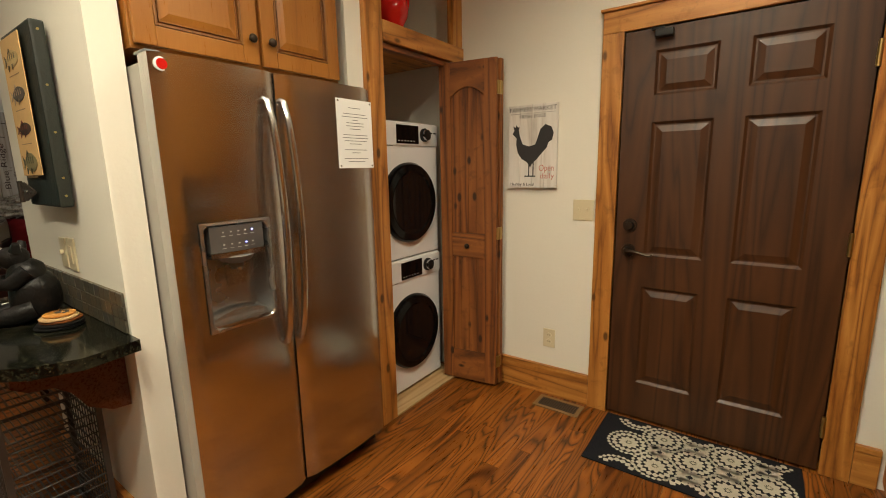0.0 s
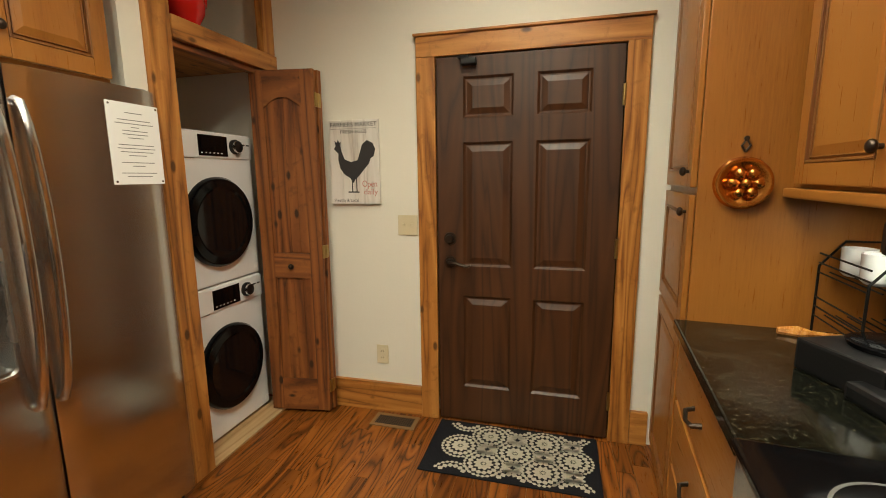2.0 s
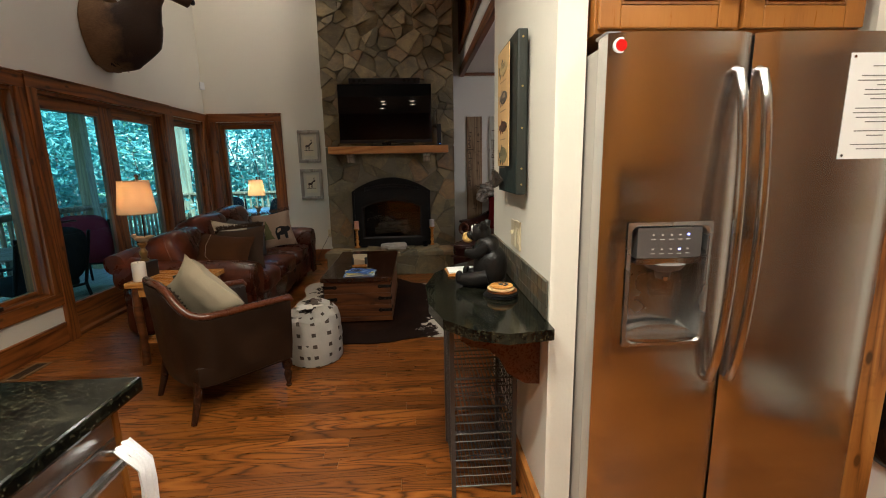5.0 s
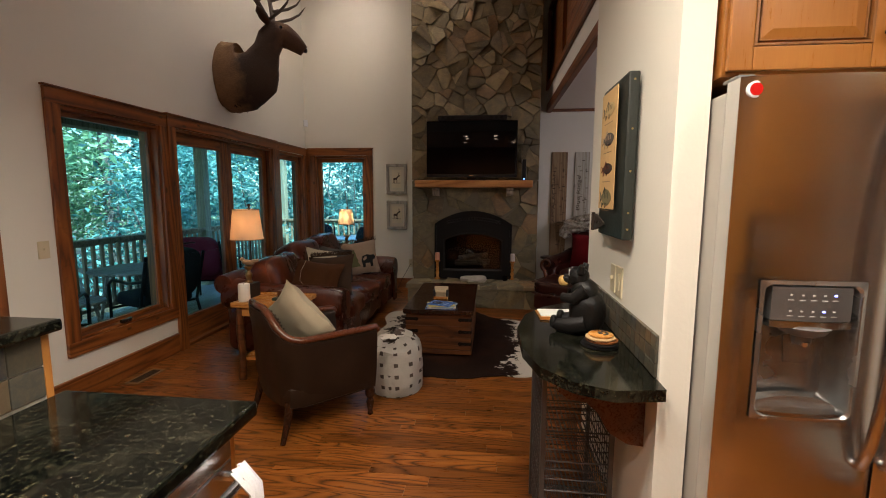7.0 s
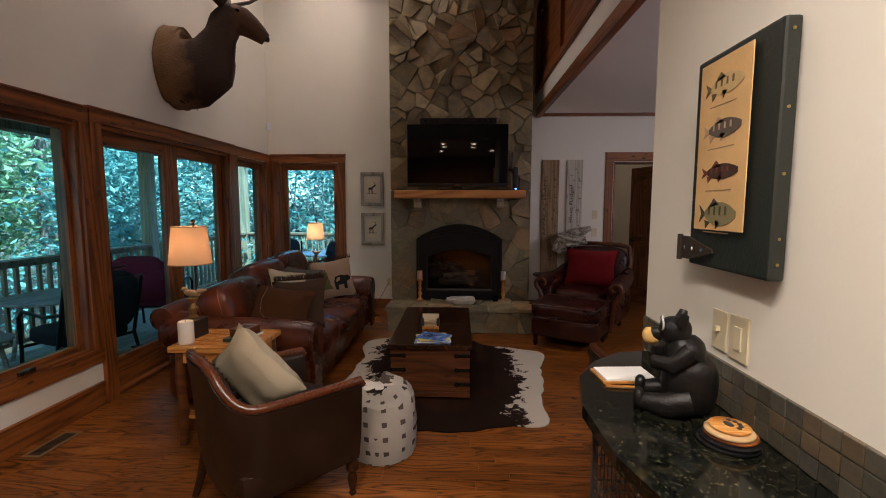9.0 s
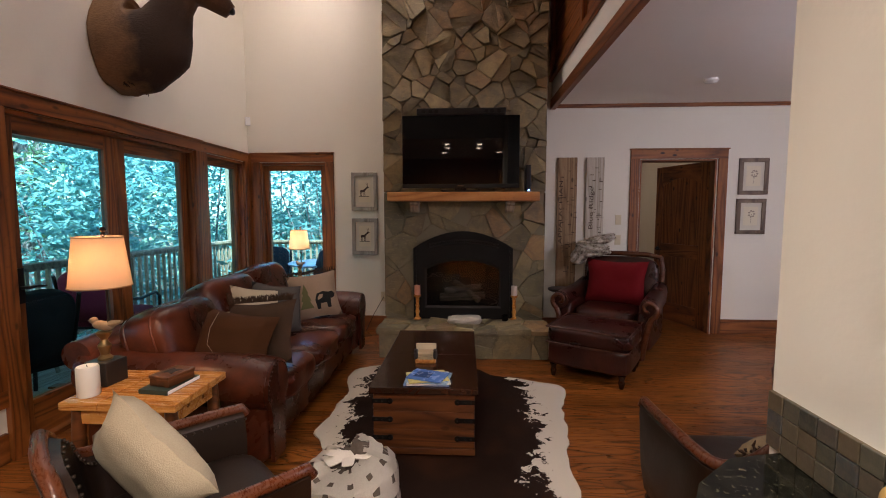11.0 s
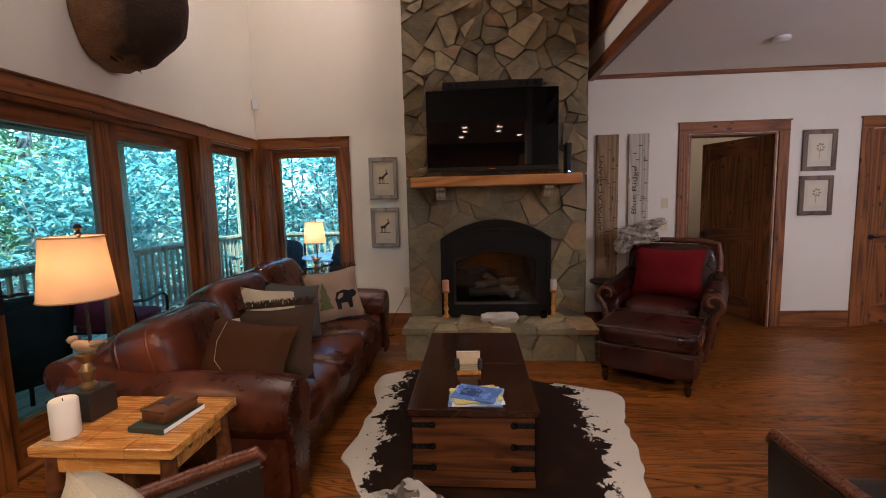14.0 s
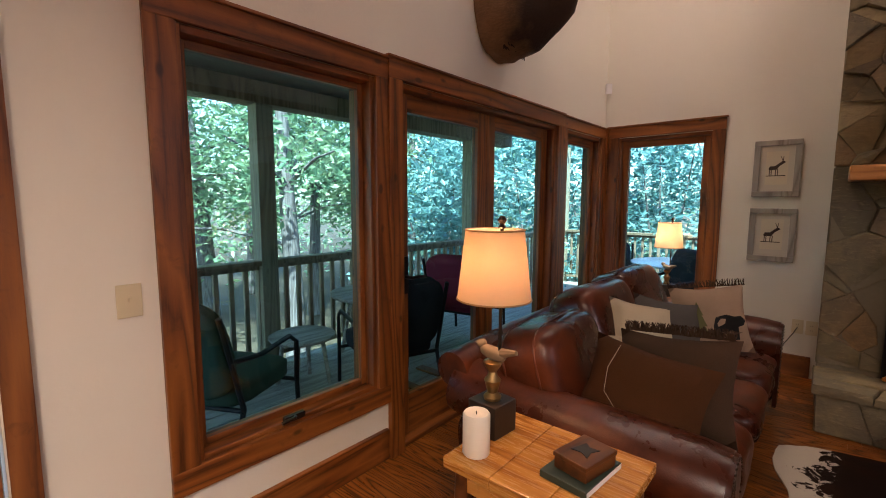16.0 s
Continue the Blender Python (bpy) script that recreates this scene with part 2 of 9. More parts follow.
def wood(name, dark, mid, light, axis="z", rough=0.35, knots=0.5, ring=5.0, per_piece=0.0, bump=0.08, bands=9.0, fine=0.45, stretch=0.07):
    """Sawn timber with its grain along one axis, cathedral figure and knots."""
    m, nt, b = shader(name)
    k = "xyz".index(axis)
    sc = [1.0, 1.0, 1.0]
    sc[k] = stretch
    v = coords(nt, tuple(sc))
    if per_piece:
        info, geo = node(nt, "ShaderNodeObjectInfo"), node(nt, "ShaderNodeNewGeometry")
        add = node(nt, "ShaderNodeMath", operation="ADD")
        nt.links.new(info.outputs["Random"], add.inputs[0])
        nt.links.new(geo.outputs["Random Per Island"], add.inputs[1])
        frac = node(nt, "ShaderNodeMath", operation="FRACT")
        nt.links.new(add.outputs[0], frac.inputs[0])
        shift = node(nt, "ShaderNodeVectorMath", operation="SCALE")
        shift.inputs[0].default_value = (13.0, 29.0, 17.0)
        nt.links.new(frac.outputs[0], shift.inputs["Scale"])
        vadd = node(nt, "ShaderNodeVectorMath", operation="ADD")
        nt.links.new(v, vadd.inputs[0])
        nt.links.new(shift.outputs[0], vadd.inputs[1])
        v = vadd.outputs[0]
        rnd = frac.outputs[0]
    figure = noisy(nt, v, ring, 2, 0.5, 0.6)
    mul = node(nt, "ShaderNodeMath", operation="MULTIPLY")
    mul.inputs[1].default_value = bands
    nt.links.new(figure, mul.inputs[0])
    rings = node(nt, "ShaderNodeMath", operation="PINGPONG")
    rings.inputs[1].default_value = 0.5
    nt.links.new(mul.outputs[0], rings.inputs[0])
    dbl = node(nt, "ShaderNodeMath", operation="MULTIPLY")
    dbl.inputs[1].default_value = 2.0
    nt.links.new(rings.outputs[0], dbl.inputs[0])
    fibre = noisy(nt, v, 120, 5, 0.7)
    tone = mixed(nt, fine, dbl.outputs[0], fibre)
    c = ramp(nt, tone, [(0.16, dark), (0.4, mid), (0.78, light)])
    if knots:
        sk = [4.2, 4.2, 4.2]
        sk[k] = 2.0
        vo = node(nt, "ShaderNodeTexVoronoi")
        vo.inputs["Scale"].default_value = 2.3
        nt.links.new(coords(nt, tuple(sk)), vo.inputs["Vector"])
        kf = ramp(nt, vo.outputs["Distance"], [(0.09, grey(knots)), (0.16, grey(0))])
        c = mixed(nt, kf, c, shade(dark, 0.35))
    if per_piece:
        c = mixed(nt, ramp(nt, rnd, [(0, grey(0)), (1, grey(per_piece))]), c, shade(dark, 0.8))
    stain = noisy(nt, coords(nt), 1.7, 3)
    c = mixed(nt, ramp(nt, stain, [(0.35, grey(0)), (0.75, grey(0.3))]), c, shade(mid, 0.6))
    if knots:
        blotch = noisy(nt, coords(nt), 19, 4, 0.6, 0.6)
        c = mixed(nt, ramp(nt, blotch, [(0.56, grey(0)), (0.74, grey(0.45 * knots))]), c, shade(dark, 0.9))
    nt.links.new(c, b.inputs["Base Color"])
    nt.links.new(ramp(nt, fibre, [(0.3, grey(rough - 0.07)), (0.75, grey(rough + 0.12))]), b.inputs["Roughness"])
    bumped(nt, b, tone, bump, 0.003)
    return m


def leather(name, color, worn, rough=0.33):
    m, nt, b = shader(name)
    v = coords(nt)
    wear = noisy(nt, v, 3.5, 5, 0.6, 0.4)
    c = ramp(nt, wear, [(0.3, shade(color, 0.6)), (0.5, color), (0.72, worn)])
    nt.links.new(c, b.inputs["Base Color"])
    vo = node(nt, "ShaderNodeTexVoronoi")
    vo.inputs["Scale"].default_value = 170
    nt.links.new(v, vo.inputs["Vector"])
    crease = noisy(nt, v, 9, 4, 0.6, 1.2)
    h = mixed(nt, 0.7, vo.outputs["Distance"], crease)
    nt.links.new(ramp(nt, wear, [(0.3, grey(rough - 0.08)), (0.75, grey(rough + 0.14))]), b.inputs["Roughness"])
    b.inputs["Specular IOR Level"].default_value = 0.36
    bumped(nt, b, h, 0.28, 0.004)
    return m


def fabric(name, a, c2, scale=300, rough=0.95, blotch=0.2):
    m, nt, b = shader(name)
    v = coords(nt)
    wv = noisy(nt, v, scale, 2)
    c = mixed(nt, wv, a, c2)
    c = mixed(nt, ramp(nt, noisy(nt, v, 7, 3), [(0.35, grey(0)), (0.75, grey(blotch))]), c, shade(a, 0.6))
    nt.links.new(c, b.inputs["Base Color"])
    b.inputs["Roughness"].default_value = rough
    b.inputs["Specular IOR Level"].default_value = 0.15
    bumped(nt, b, wv, 0.5, 0.004)
    return m


def granite(name):
    m, nt, b = shader(name)
    v = coords(nt)
    vo = node(nt, "ShaderNodeTexVoronoi")
    vo.inputs["Scale"].default_value = 60
    nt.links.new(v, vo.inputs["Vector"])
    sp = ramp(nt, noisy(nt, v, 75, 5, 0.7), [(0.48, (0.002, 0.0023, 0.002)), (0.58, (0.012, 0.013, 0.008)), (0.7, (0.075, 0.065, 0.036))])
    veil = ramp(nt, noisy(nt, v, 9, 4, 0.6, 0.8), [(0.52, grey(0)), (0.72, grey(0.75))])
    c = mixed(nt, veil, sp, (0.03, 0.028, 0.018))
    c = mixed(nt, ramp(nt, vo.outputs["Distance"], [(0.05, grey(0.5)), (0.14, grey(0))]), c, (0.16, 0.13, 0.07))
    nt.links.new(c, b.inputs["Base Color"])
    b.inputs["Roughness"].default_value = 0.1
    b.inputs["Specular IOR Level"].default_value = 0.3
    return m


def steel(name, axis="x", rough=0.24):
    m, nt, b = shader(name)
    sc = [220.0, 220.0, 220.0]
    sc["xyz".index(axis)] = 0.8
    br = noisy(nt, coords(nt, tuple(sc)), 1, 3, 0.7)
    smear = noisy(nt, coords(nt), 2.2, 3)
    nt.links.new(ramp(nt, br, [(0.2, grey(0.575)), (0.8, grey(0.61))]), b.inputs["Base Color"])
    b.inputs["Metallic"].default_value = 1.0
    nt.links.new(mixed(nt, 0.25, ramp(nt, br, [(0.2, grey(rough - 0.02)), (0.8, grey(rough + 0.03))]),
                       ramp(nt, smear, [(0.3, grey(rough - 0.03)), (0.7, grey(rough + 0.04))])), b.inputs["Roughness"])
    tg = node(nt, "ShaderNodeTangent")
    tg.direction_type, tg.axis = "RADIAL", "Z"
    nt.links.new(tg.outputs[0], b.inputs["Tangent"])
    b.inputs["Anisotropic"].default_value = 0.88
    bands = noisy(nt, coords(nt, (0.15, 0.15, 7.0)), 1, 3, 0.6)
    bumped(nt, b, bands, 0.16, 0.01)
    return m


def glass(name, tint=(1, 1, 1), rough=0.0):
    m, nt, b = shader(name)
    b.inputs["Base Color"].default_value = (*tint, 1)
    b.inputs["Transmission Weight"].default_value = 1.0
    b.inputs["Roughness"].default_value = rough
    b.inputs["IOR"].default_value = 1.45
    return m


def window_glass(name):
    """Thin clear pane: mostly open, with a faint mirror sheen."""
    m, nt, b = shader(name)
    t = node(nt, "ShaderNodeBsdfTransparent")
    t.inputs[0].default_value = (0.68, 0.93, 1.0, 1)
    g = node(nt, "ShaderNodeBsdfGlossy")
    g.inputs["Roughness"].default_value = 0.02
    mx = node(nt, "ShaderNodeMixShader")
    mx.inputs[0].default_value = 0.05
    nt.links.new(t.outputs[0], mx.inputs[1])
    nt.links.new(g.outputs[0], mx.inputs[2])
    nt.links.new(mx.outputs[0], nt.nodes["Material Output"].inputs[0])
    return m


def glow(name, color, strength):
    m, nt, b = shader(name)
    b.inputs["Base Color"].default_value = (*color, 1)
    b.inputs["Emission Color"].default_value = (*color, 1)
    b.inputs["Emission Strength"].default_value = strength
    return m


def stone(name, k=1.0):
    m, nt, b = shader(name)
    info, geo = node(nt, "ShaderNodeObjectInfo"), node(nt, "ShaderNodeNewGeometry")
    add = node(nt, "ShaderNodeMath", operation="ADD")
    nt.links.new(info.outputs["Random"], add.inputs[0])
    nt.links.new(geo.outputs["Random Per Island"], add.inputs[1])
    frac = node(nt, "ShaderNodeMath", operation="FRACT")
    nt.links.new(add.outputs[0], frac.inputs[0])
    base = ramp(nt, frac.outputs[0], [(0.0, shade((0.15, 0.12, 0.058), k)), (0.25, shade((0.31, 0.24, 0.115), k)), (0.45, shade((0.13, 0.112, 0.062), k)),
                                      (0.62, shade((0.33, 0.2, 0.085), k)), (0.8, shade((0.21, 0.175, 0.092), k)), (1.0, shade((0.44, 0.34, 0.17), k))])
    v = coords(nt)
    big = noisy(nt, v, 7, 6, 0.65, 0.7)
    vein = noisy(nt, coords(nt, (1, 1, 3.5)), 14, 6, 0.7, 1.0)
    c = mixed(nt, ramp(nt, big, [(0.3, grey(0.65)), (0.65, grey(0))]), base, shade((0.08, 0.07, 0.055), k))
    c = mixed(nt, ramp(nt, vein, [(0.55, grey(0)), (0.75, grey(0.5))]), c, shade((0.44, 0.34, 0.19), k))
    nt.links.new(c, b.inputs["Base Color"])
    b.inputs["Roughness"].default_value = 0.72
    bumped(nt, b, mixed(nt, 0.5, big, vein), 0.9, 0.02)
    return m


WALL = plain("cream_wall_paint", (0.74, 0.71, 0.62), 0.75, vary=0.03, scale=1.5, bump=0.15, grain=60)
CEIL = plain("white_ceiling_paint", (0.78, 0.76, 0.72), 0.85, vary=0.03, scale=1.5, bump=0.2, grain=45)
_P = ((0.14, 0.045, 0.008), (0.4, 0.155, 0.03), (0.55, 0.25, 0.06))
PINE_Z, PINE_X, PINE_Y = (wood("stained_pine_" + a, *_P, axis=a, rough=0.38, knots=0.9) for a in "zxy")
_D = ((0.05, 0.013, 0.0025), (0.18, 0.052, 0.009), (0.29, 0.095, 0.018))
DARK_Z, DARK_X, DARK_Y = (wood("dark_stained_pine_" + a, *_D, axis=a, rough=0.42, knots=0.8) for a in "zxy")
_A = ((0.06, 0.015, 0.003), (0.19, 0.058, 0.011), (0.3, 0.105, 0.023))
ALDER_Z, ALDER_X, ALDER_Y = (wood("knotty_alder_" + a, *_A, axis=a, rough=0.58, knots=1.0) for a in "zxy")
_C = ((0.2, 0.07, 0.01), (0.29, 0.108, 0.017), (0.35, 0.14, 0.026))
MAPLE_Z, MAPLE_X, MAPLE_Y = (wood("honey_maple_" + a, *_C, axis=a, rough=0.32, knots=0, ring=1.6, bump=0.02, bands=5.0, fine=0.6) for a in "zxy")
GLAZE = wood("dark_glazed_maple", (0.12, 0.04, 0.01), (0.18, 0.065, 0.015), (0.22, 0.09, 0.02), rough=0.35, knots=0)
OAK = wood("oak_floor", (0.036, 0.0088, 0.0016), (0.235, 0.071, 0.0105), (0.33, 0.112, 0.019), "y", rough=0.31, knots=0.0, ring=5.0, per_piece=0.55, bump=0.06, bands=20.0, fine=0.32, stretch=0.11)
OAK.node_tree.nodes["Principled BSDF"].inputs["Specular IOR Level"].default_value = 0.3
DOORW = wood("walnut_stained_door", (0.026, 0.009, 0.003), (0.056, 0.0205, 0.0064), (0.078, 0.029, 0.0092), "z", rough=0.42, knots=0, ring=5)
MANTEL_W = wood("pine_mantel", (0.3, 0.1, 0.025), (0.5, 0.2, 0.05), (0.6, 0.28, 0.09), "y", rough=0.4, knots=0.9)
RUSTIC_X = wood("rustic_pine", (0.26, 0.085, 0.016), (0.5, 0.205, 0.042), (0.6, 0.29, 0.075), "y", rough=0.24, knots=0.9, bump=0.03)
TRUNK_Y = wood("trunk_wood", (0.03, 0.0085, 0.0022), (0.085, 0.026, 0.0065), (0.14, 0.046, 0.012), "y", rough=0.35, knots=0.6)
TRUNK_X = wood("trunk_top_wood", (0.014, 0.0048, 0.002), (0.024, 0.008, 0.0034), (0.034, 0.0115, 0.005), "x", rough=0.17, knots=0.2, ring=3, bump=0.02)
CHERRY = wood("red_cherry_frame", (0.04, 0.01, 0.003), (0.075, 0.0185, 0.005), (0.1, 0.027, 0.008), "x", rough=0.28, knots=0, bands=3.0, bump=0.02)
DECKW = wood("weathered_deck", (0.18, 0.16, 0.13), (0.3, 0.27, 0.22), (0.38, 0.35, 0.3), "x", rough=0.75, knots=0.3)
RAILW = wood("weathered_rail", (0.1, 0.07, 0.04), (0.2, 0.15, 0.09), (0.3, 0.22, 0.14), "z", rough=0.75, knots=0.3)
PLYW = wood("bare_plywood", (0.3, 0.17, 0.07), (0.46, 0.29, 0.13), (0.55, 0.37, 0.19), "y", rough=0.6, knots=0.2)
LEATHER_RED = leather("oxblood_leather", (0.046, 0.0095, 0.0035), (0.13, 0.031, 0.01), 0.27)
LEATHER_DK = leather("dark_brown_leather", (0.014, 0.0065, 0.003), (0.03, 0.0135, 0.0055), 0.4)
LEATHER_WINE = leather("wine_leather", (0.03, 0.006, 0.0035), (0.065, 0.016, 0.008), 0.3)
GRANITE = granite("dark_green_granite")
STEEL = steel("brushed_steel", "x", 0.19)
STEEL_Z = steel("steel_handle", "z", 0.2)
CHROME = plain("polished_steel", (0.6, 0.6, 0.6), 0.18, 1.0, bump=0)
BLACK = plain("black_plastic", (0.007, 0.007, 0.0075), 0.35, bump=0.03, spec=0.35)
GLOSSBLACK = plain("gloss_black", (0.003, 0.003, 0.0035), 0.1, bump=0, spec=0.2)
SCREEN = plain("dark_screen", (0.002, 0.002, 0.0025), -0.045, bump=0, vary=0.02, spec=0.22)
IRON = plain("black_iron", (0.008, 0.0075, 0.007), 0.5, 0.3, bump=0.15, spec=0.25)
BRONZE = plain("oiled_bronze", (0.05, 0.035, 0.025), 0.4, 0.8, bump=0.08)
BRASS = plain("aged_brass", (0.45, 0.32, 0.12), 0.35, 1.0, bump=0.05)
COPPER = plain("polished_copper", (0.62, 0.26, 0.055), 0.22, 1.0, vary=0.25, scale=14, bump=0.1)
WHITE_ENAMEL = plain("white_enamel", (0.78, 0.79, 0.8), 0.22, vary=0.02, bump=0)
GREY_PLASTIC = plain("grey_plastic", (0.14, 0.135, 0.13), 0.4)
ALMOND = plain("almond_plastic", (0.62, 0.54, 0.36), 0.35, vary=0.04)
PAPER = plain("white_paper", (0.8, 0.8, 0.78), 0.8, vary=0.03)
INK = plain("black_ink", (0.02, 0.02, 0.02), 0.7)
RED_GLAZE = plain("red_glaze", (0.5, 0.012, 0.01), 0.12, vary=0.15, bump=0)
STONE = stone("field_stone", 1.02)
MORTAR = plain("stone_mortar", (0.2, 0.165, 0.105), 0.9, vary=0.25, bump=0.6, grain=40)
WGLASS = window_glass("window_pane_glass")


# ---- the rooms ----
WX, WY, HY = -8.05, -3.07, 4.6          # hearth wall, window wall, far end of the hall
FX, BX = -2.685, -3.75                   # kitchen and living faces of the block that holds the refrigerator
bm = shell()
box(bm, -8.2, 0.6, -3.2, HY + 0.2, -0.2, -0.02)
box(bm, -10.6, -8.2, 0.9, HY + 0.3, -0.2, -0.02)
solid("floor", bm, plain("subfloor", (0.05, 0.025, 0.012), 0.8), "oak strip floor with a warm satin finish", "floor", kind="structure")

wall("wall_entry", "x", 2.30, 2.45, -3.6, 0.38, 0, KITCHEN_CEILING, [(-1.70, -0.70, 0, 2.075)])
# Added backing that keeps daylight from leaking round the door leaf.
wall("wall_entry_outside", "x", 2.40, 2.45, -1.70, -0.70, 0, 2.075, (), DOORW, "unseen dark board added behind the entry door to block daylight")
wall("wall_windows", "x", WY - 0.18, WY, -8.25, 0.6, 0, 5.3,
     [(-4.96, -4.04, 0.42, 2.06), (-6.95, -5.12, 0.0, 2.07), (-7.93, -7.13, 0.3, 2.07), (-3.53, -2.70, 0, 2.07)])
wall("wall_hearth", "y", WX - 0.18, WX, WY - 0.1, HY + 0.15, 0, 5.3, [(-2.93, -2.09, 0.3, 2.07), (1.66, 2.54, 0, 2.08), (3.47, 4.3, 0, 2.08)])
wall("wall_fish", "x", 0.355, 0.447, BX, FX, 0, 5.3)
wall("wall_block", "y", BX, -3.62, 0.425, HY + 0.15, 0, 2.9)
wall("wall_niche", "x", 1.345, 1.445, -3.6, -2.665, 0, KITCHEN_CEILING)
wall("wall_niche_top", "y", -3.55, -2.665, 0.425, 1.285, 2.62, KITCHEN_CEILING)
wall("wall_closet_back", "y", -3.6, -3.5, 1.445, 2.30, 0, KITCHEN_CEILING)
wall("wall_hall_end", "x", HY, HY + 0.15, WX, BX, 0, 2.9)
# East wall takes the maple colour so the refrigerator steel reflects orange.
wall("wall_kitchen_east", "y", 0.22, 0.38, WY, 2.30, 0, KITCHEN_CEILING, (), MAPLE_Z, "kitchen wall in maple colour standing in for unseen reflected cabinets")
wall("wall_gable", "y", -3.0, -2.85, WY, 0.355, KITCHEN_CEILING, 5.3)
wall("wall_loft", "y", BX, -3.6, 0.425, HY, 2.9, 5.3)
wall("wall_loft_side", "x", HY, HY + 0.15, WX, BX, 2.9, 5.3)

bm = shell()
box(bm, -2.85, 0.38, WY, 2.45, KITCHEN_CEILING, KITCHEN_CEILING + 0.1)
box(bm, -3.62, -2.85, 0.425, 2.45, KITCHEN_CEILING, KITCHEN_CEILING + 0.1)
solid("ceiling_kitchen", bm, CEIL, "white painted kitchen ceiling", "ceiling", kind="structure")
bm = shell()
box(bm, WX, BX, 0.66, HY, 2.72, 2.95)
solid("ceiling_hall", bm, CEIL, "white ceiling under the loft", "ceiling", kind="structure")
bm = shell()
box(bm, -8.25, -2.85, WY - 0.2, HY + 0.2, 4.6, 4.7)
solid("ceiling_vault", bm, CEIL, "white high ceiling of the great room", "ceiling", kind="structure")

# recessed lights in the kitchen ceiling
bm = shell()
lathe(bm, [(0.06, -0.012), (0.085, -0.012), (0.09, 0.0), (0.06, 0.0)], n=24, close=False)
_t = solid("downlight", bm, WHITE_ENAMEL, "white trim ring of a recessed ceiling light", "ceiling light", "recessed lights", smooth=True)
_t.matrix_basis = pose(CANS[0][0], CANS[0][1], KITCHEN_CEILING)
bm = shell()
lathe(bm, [(0.0605, -0.004), (0.0605, -0.002)], n=24)
part("bulb_face", bm, glow("warm_bulb", (1, 0.8, 0.55), 25), _t)
for cx, cy in CANS[1:]:
    copy_thing(_t, pose(cx, cy, KITCHEN_CEILING))
# Same ring over each added lamp in the unseen vault ceiling.
for cx, cy in VAULT_FILLS:
    copy_thing(_t, pose(cx, cy, 4.60))


def casing(name, plane, face, a0, a1, top, wide, thick, mats, sill=None, proud=-1, bottom=0.0):
    """Wooden trim round an opening: two legs, a head with a back band and, if given, a sill rail."""
    legm, headm = mats
    root = thing(name, Matrix.Identity(4), "knotty stained pine trim round the opening", "trim")
    root["kind"] = "structure"

    def put(nm, s, e, z0, z1, th, m, d=0.0):
        f0, f1 = sorted((face + proud * d, face + proud * (d + th)))
        bx(nm, root, m, (s, e, f0, f1, z0, z1) if plane == "y" else (f0, f1, s, e, z0, z1), 0.004)
    put("trim_leg", a0 - wide, a0, bottom, top, thick, legm)
    put("trim_leg", a1, a1 + wide, bottom, top, thick, legm)
    put("trim_head", a0 - wide, a1 + wide, top, top + wide, thick, headm)
    put("back_band", a0 - wide - 0.012, a1 + wide + 0.012, top + wide, top + wide + 0.014, thick + 0.012, headm)
    if sill is not None:
        put("trim_sill", a0 - wide, a1 + wide, bottom - wide, bottom, thick, headm)
    return root


casing("trim_entry", "y", 2.30, -1.675, -0.725, 2.055, 0.105, 0.022, (PINE_Z, PINE_X))
casing("trim_hall_1", "x", WX, 1.65, 2.55, 2.085, 0.105, 0.022, (ALDER_Z, ALDER_Y), proud=1)
casing("trim_hall_2", "x", WX, 3.46, 4.32, 2.085, 0.105, 0.022, (ALDER_Z, ALDER_Y), proud=1)


def baseboard(name, b, m, cap):
    root = thing(name, Matrix.Identity(4), "stained pine baseboard with a moulded cap", "baseboard")
    root["kind"] = "structure"
    bx("board", root, m, b, 0.003)
    bx("cap", root, m, (b[0] - cap[0], b[1] + cap[0], b[2] - cap[1], b[3] + cap[1], b[5] + 0.001, b[5] + 0.028), 0.005)


baseboard("baseboard_entry", (-2.62, -1.782, 2.282, 2.30, 0, 0.16), PINE_X, (0, 0.006))
baseboard("baseboard_entry_2", (-0.618, -0.53, 2.282, 2.30, 0, 0.16), PINE_X, (0, 0.006))
baseboard("baseboard_fish", (-3.75, -2.70, 0.338, 0.355, 0, 0.15), PINE_X, (0, 0.005))
baseboard("baseboard_windows", (-5.02, -3.63, WY, WY + 0.018, 0, 0.15), DARK_X, (0, 0.005))
baseboard("baseboard_hearth", (WX, WX + 0.018, 2.66, 3.35, 0, 0.15), ALDER_Y, (0.005, 0))
baseboard("baseboard_hearth_2", (WX, WX + 0.018, 0.46, 1.54, 0, 0.15), ALDER_Y, (0.005, 0))
baseboard("baseboard_hearth_3", (WX, WX + 0.018, -3.0, -1.3, 0, 0.15), ALDER_Y, (0.005, 0))

# loft edge: beam, white fascia, sloped rail and crown board along the hearth wall
bx("loft_beam", None, DARK_X, (WX, BX, 0.60, 0.66, 2.665, 2.78), 0.006)
bx("loft_fascia", None, CEIL, (WX, BX, 0.612, 0.66, 2.782, 2.98), 0.003)
bx("loft_cap", None, DARK_X, (WX, BX, 0.58, 0.68, 2.982, 3.06), 0.006)
bx("crown_board", None, ALDER_Y, (WX, WX + 0.03, 0.662, HY, 2.68, 2.775), 0.004)
for n, l in (("loft_beam", "dark stained beam along the loft edge"), ("loft_fascia", "white painted loft edge"),
             ("loft_cap", "dark stained timber cap of the loft edge"), ("crown_board", "stained pine board under the ceiling")):
    tagged(bpy.data.objects[n], l, "beam", kind="structure")


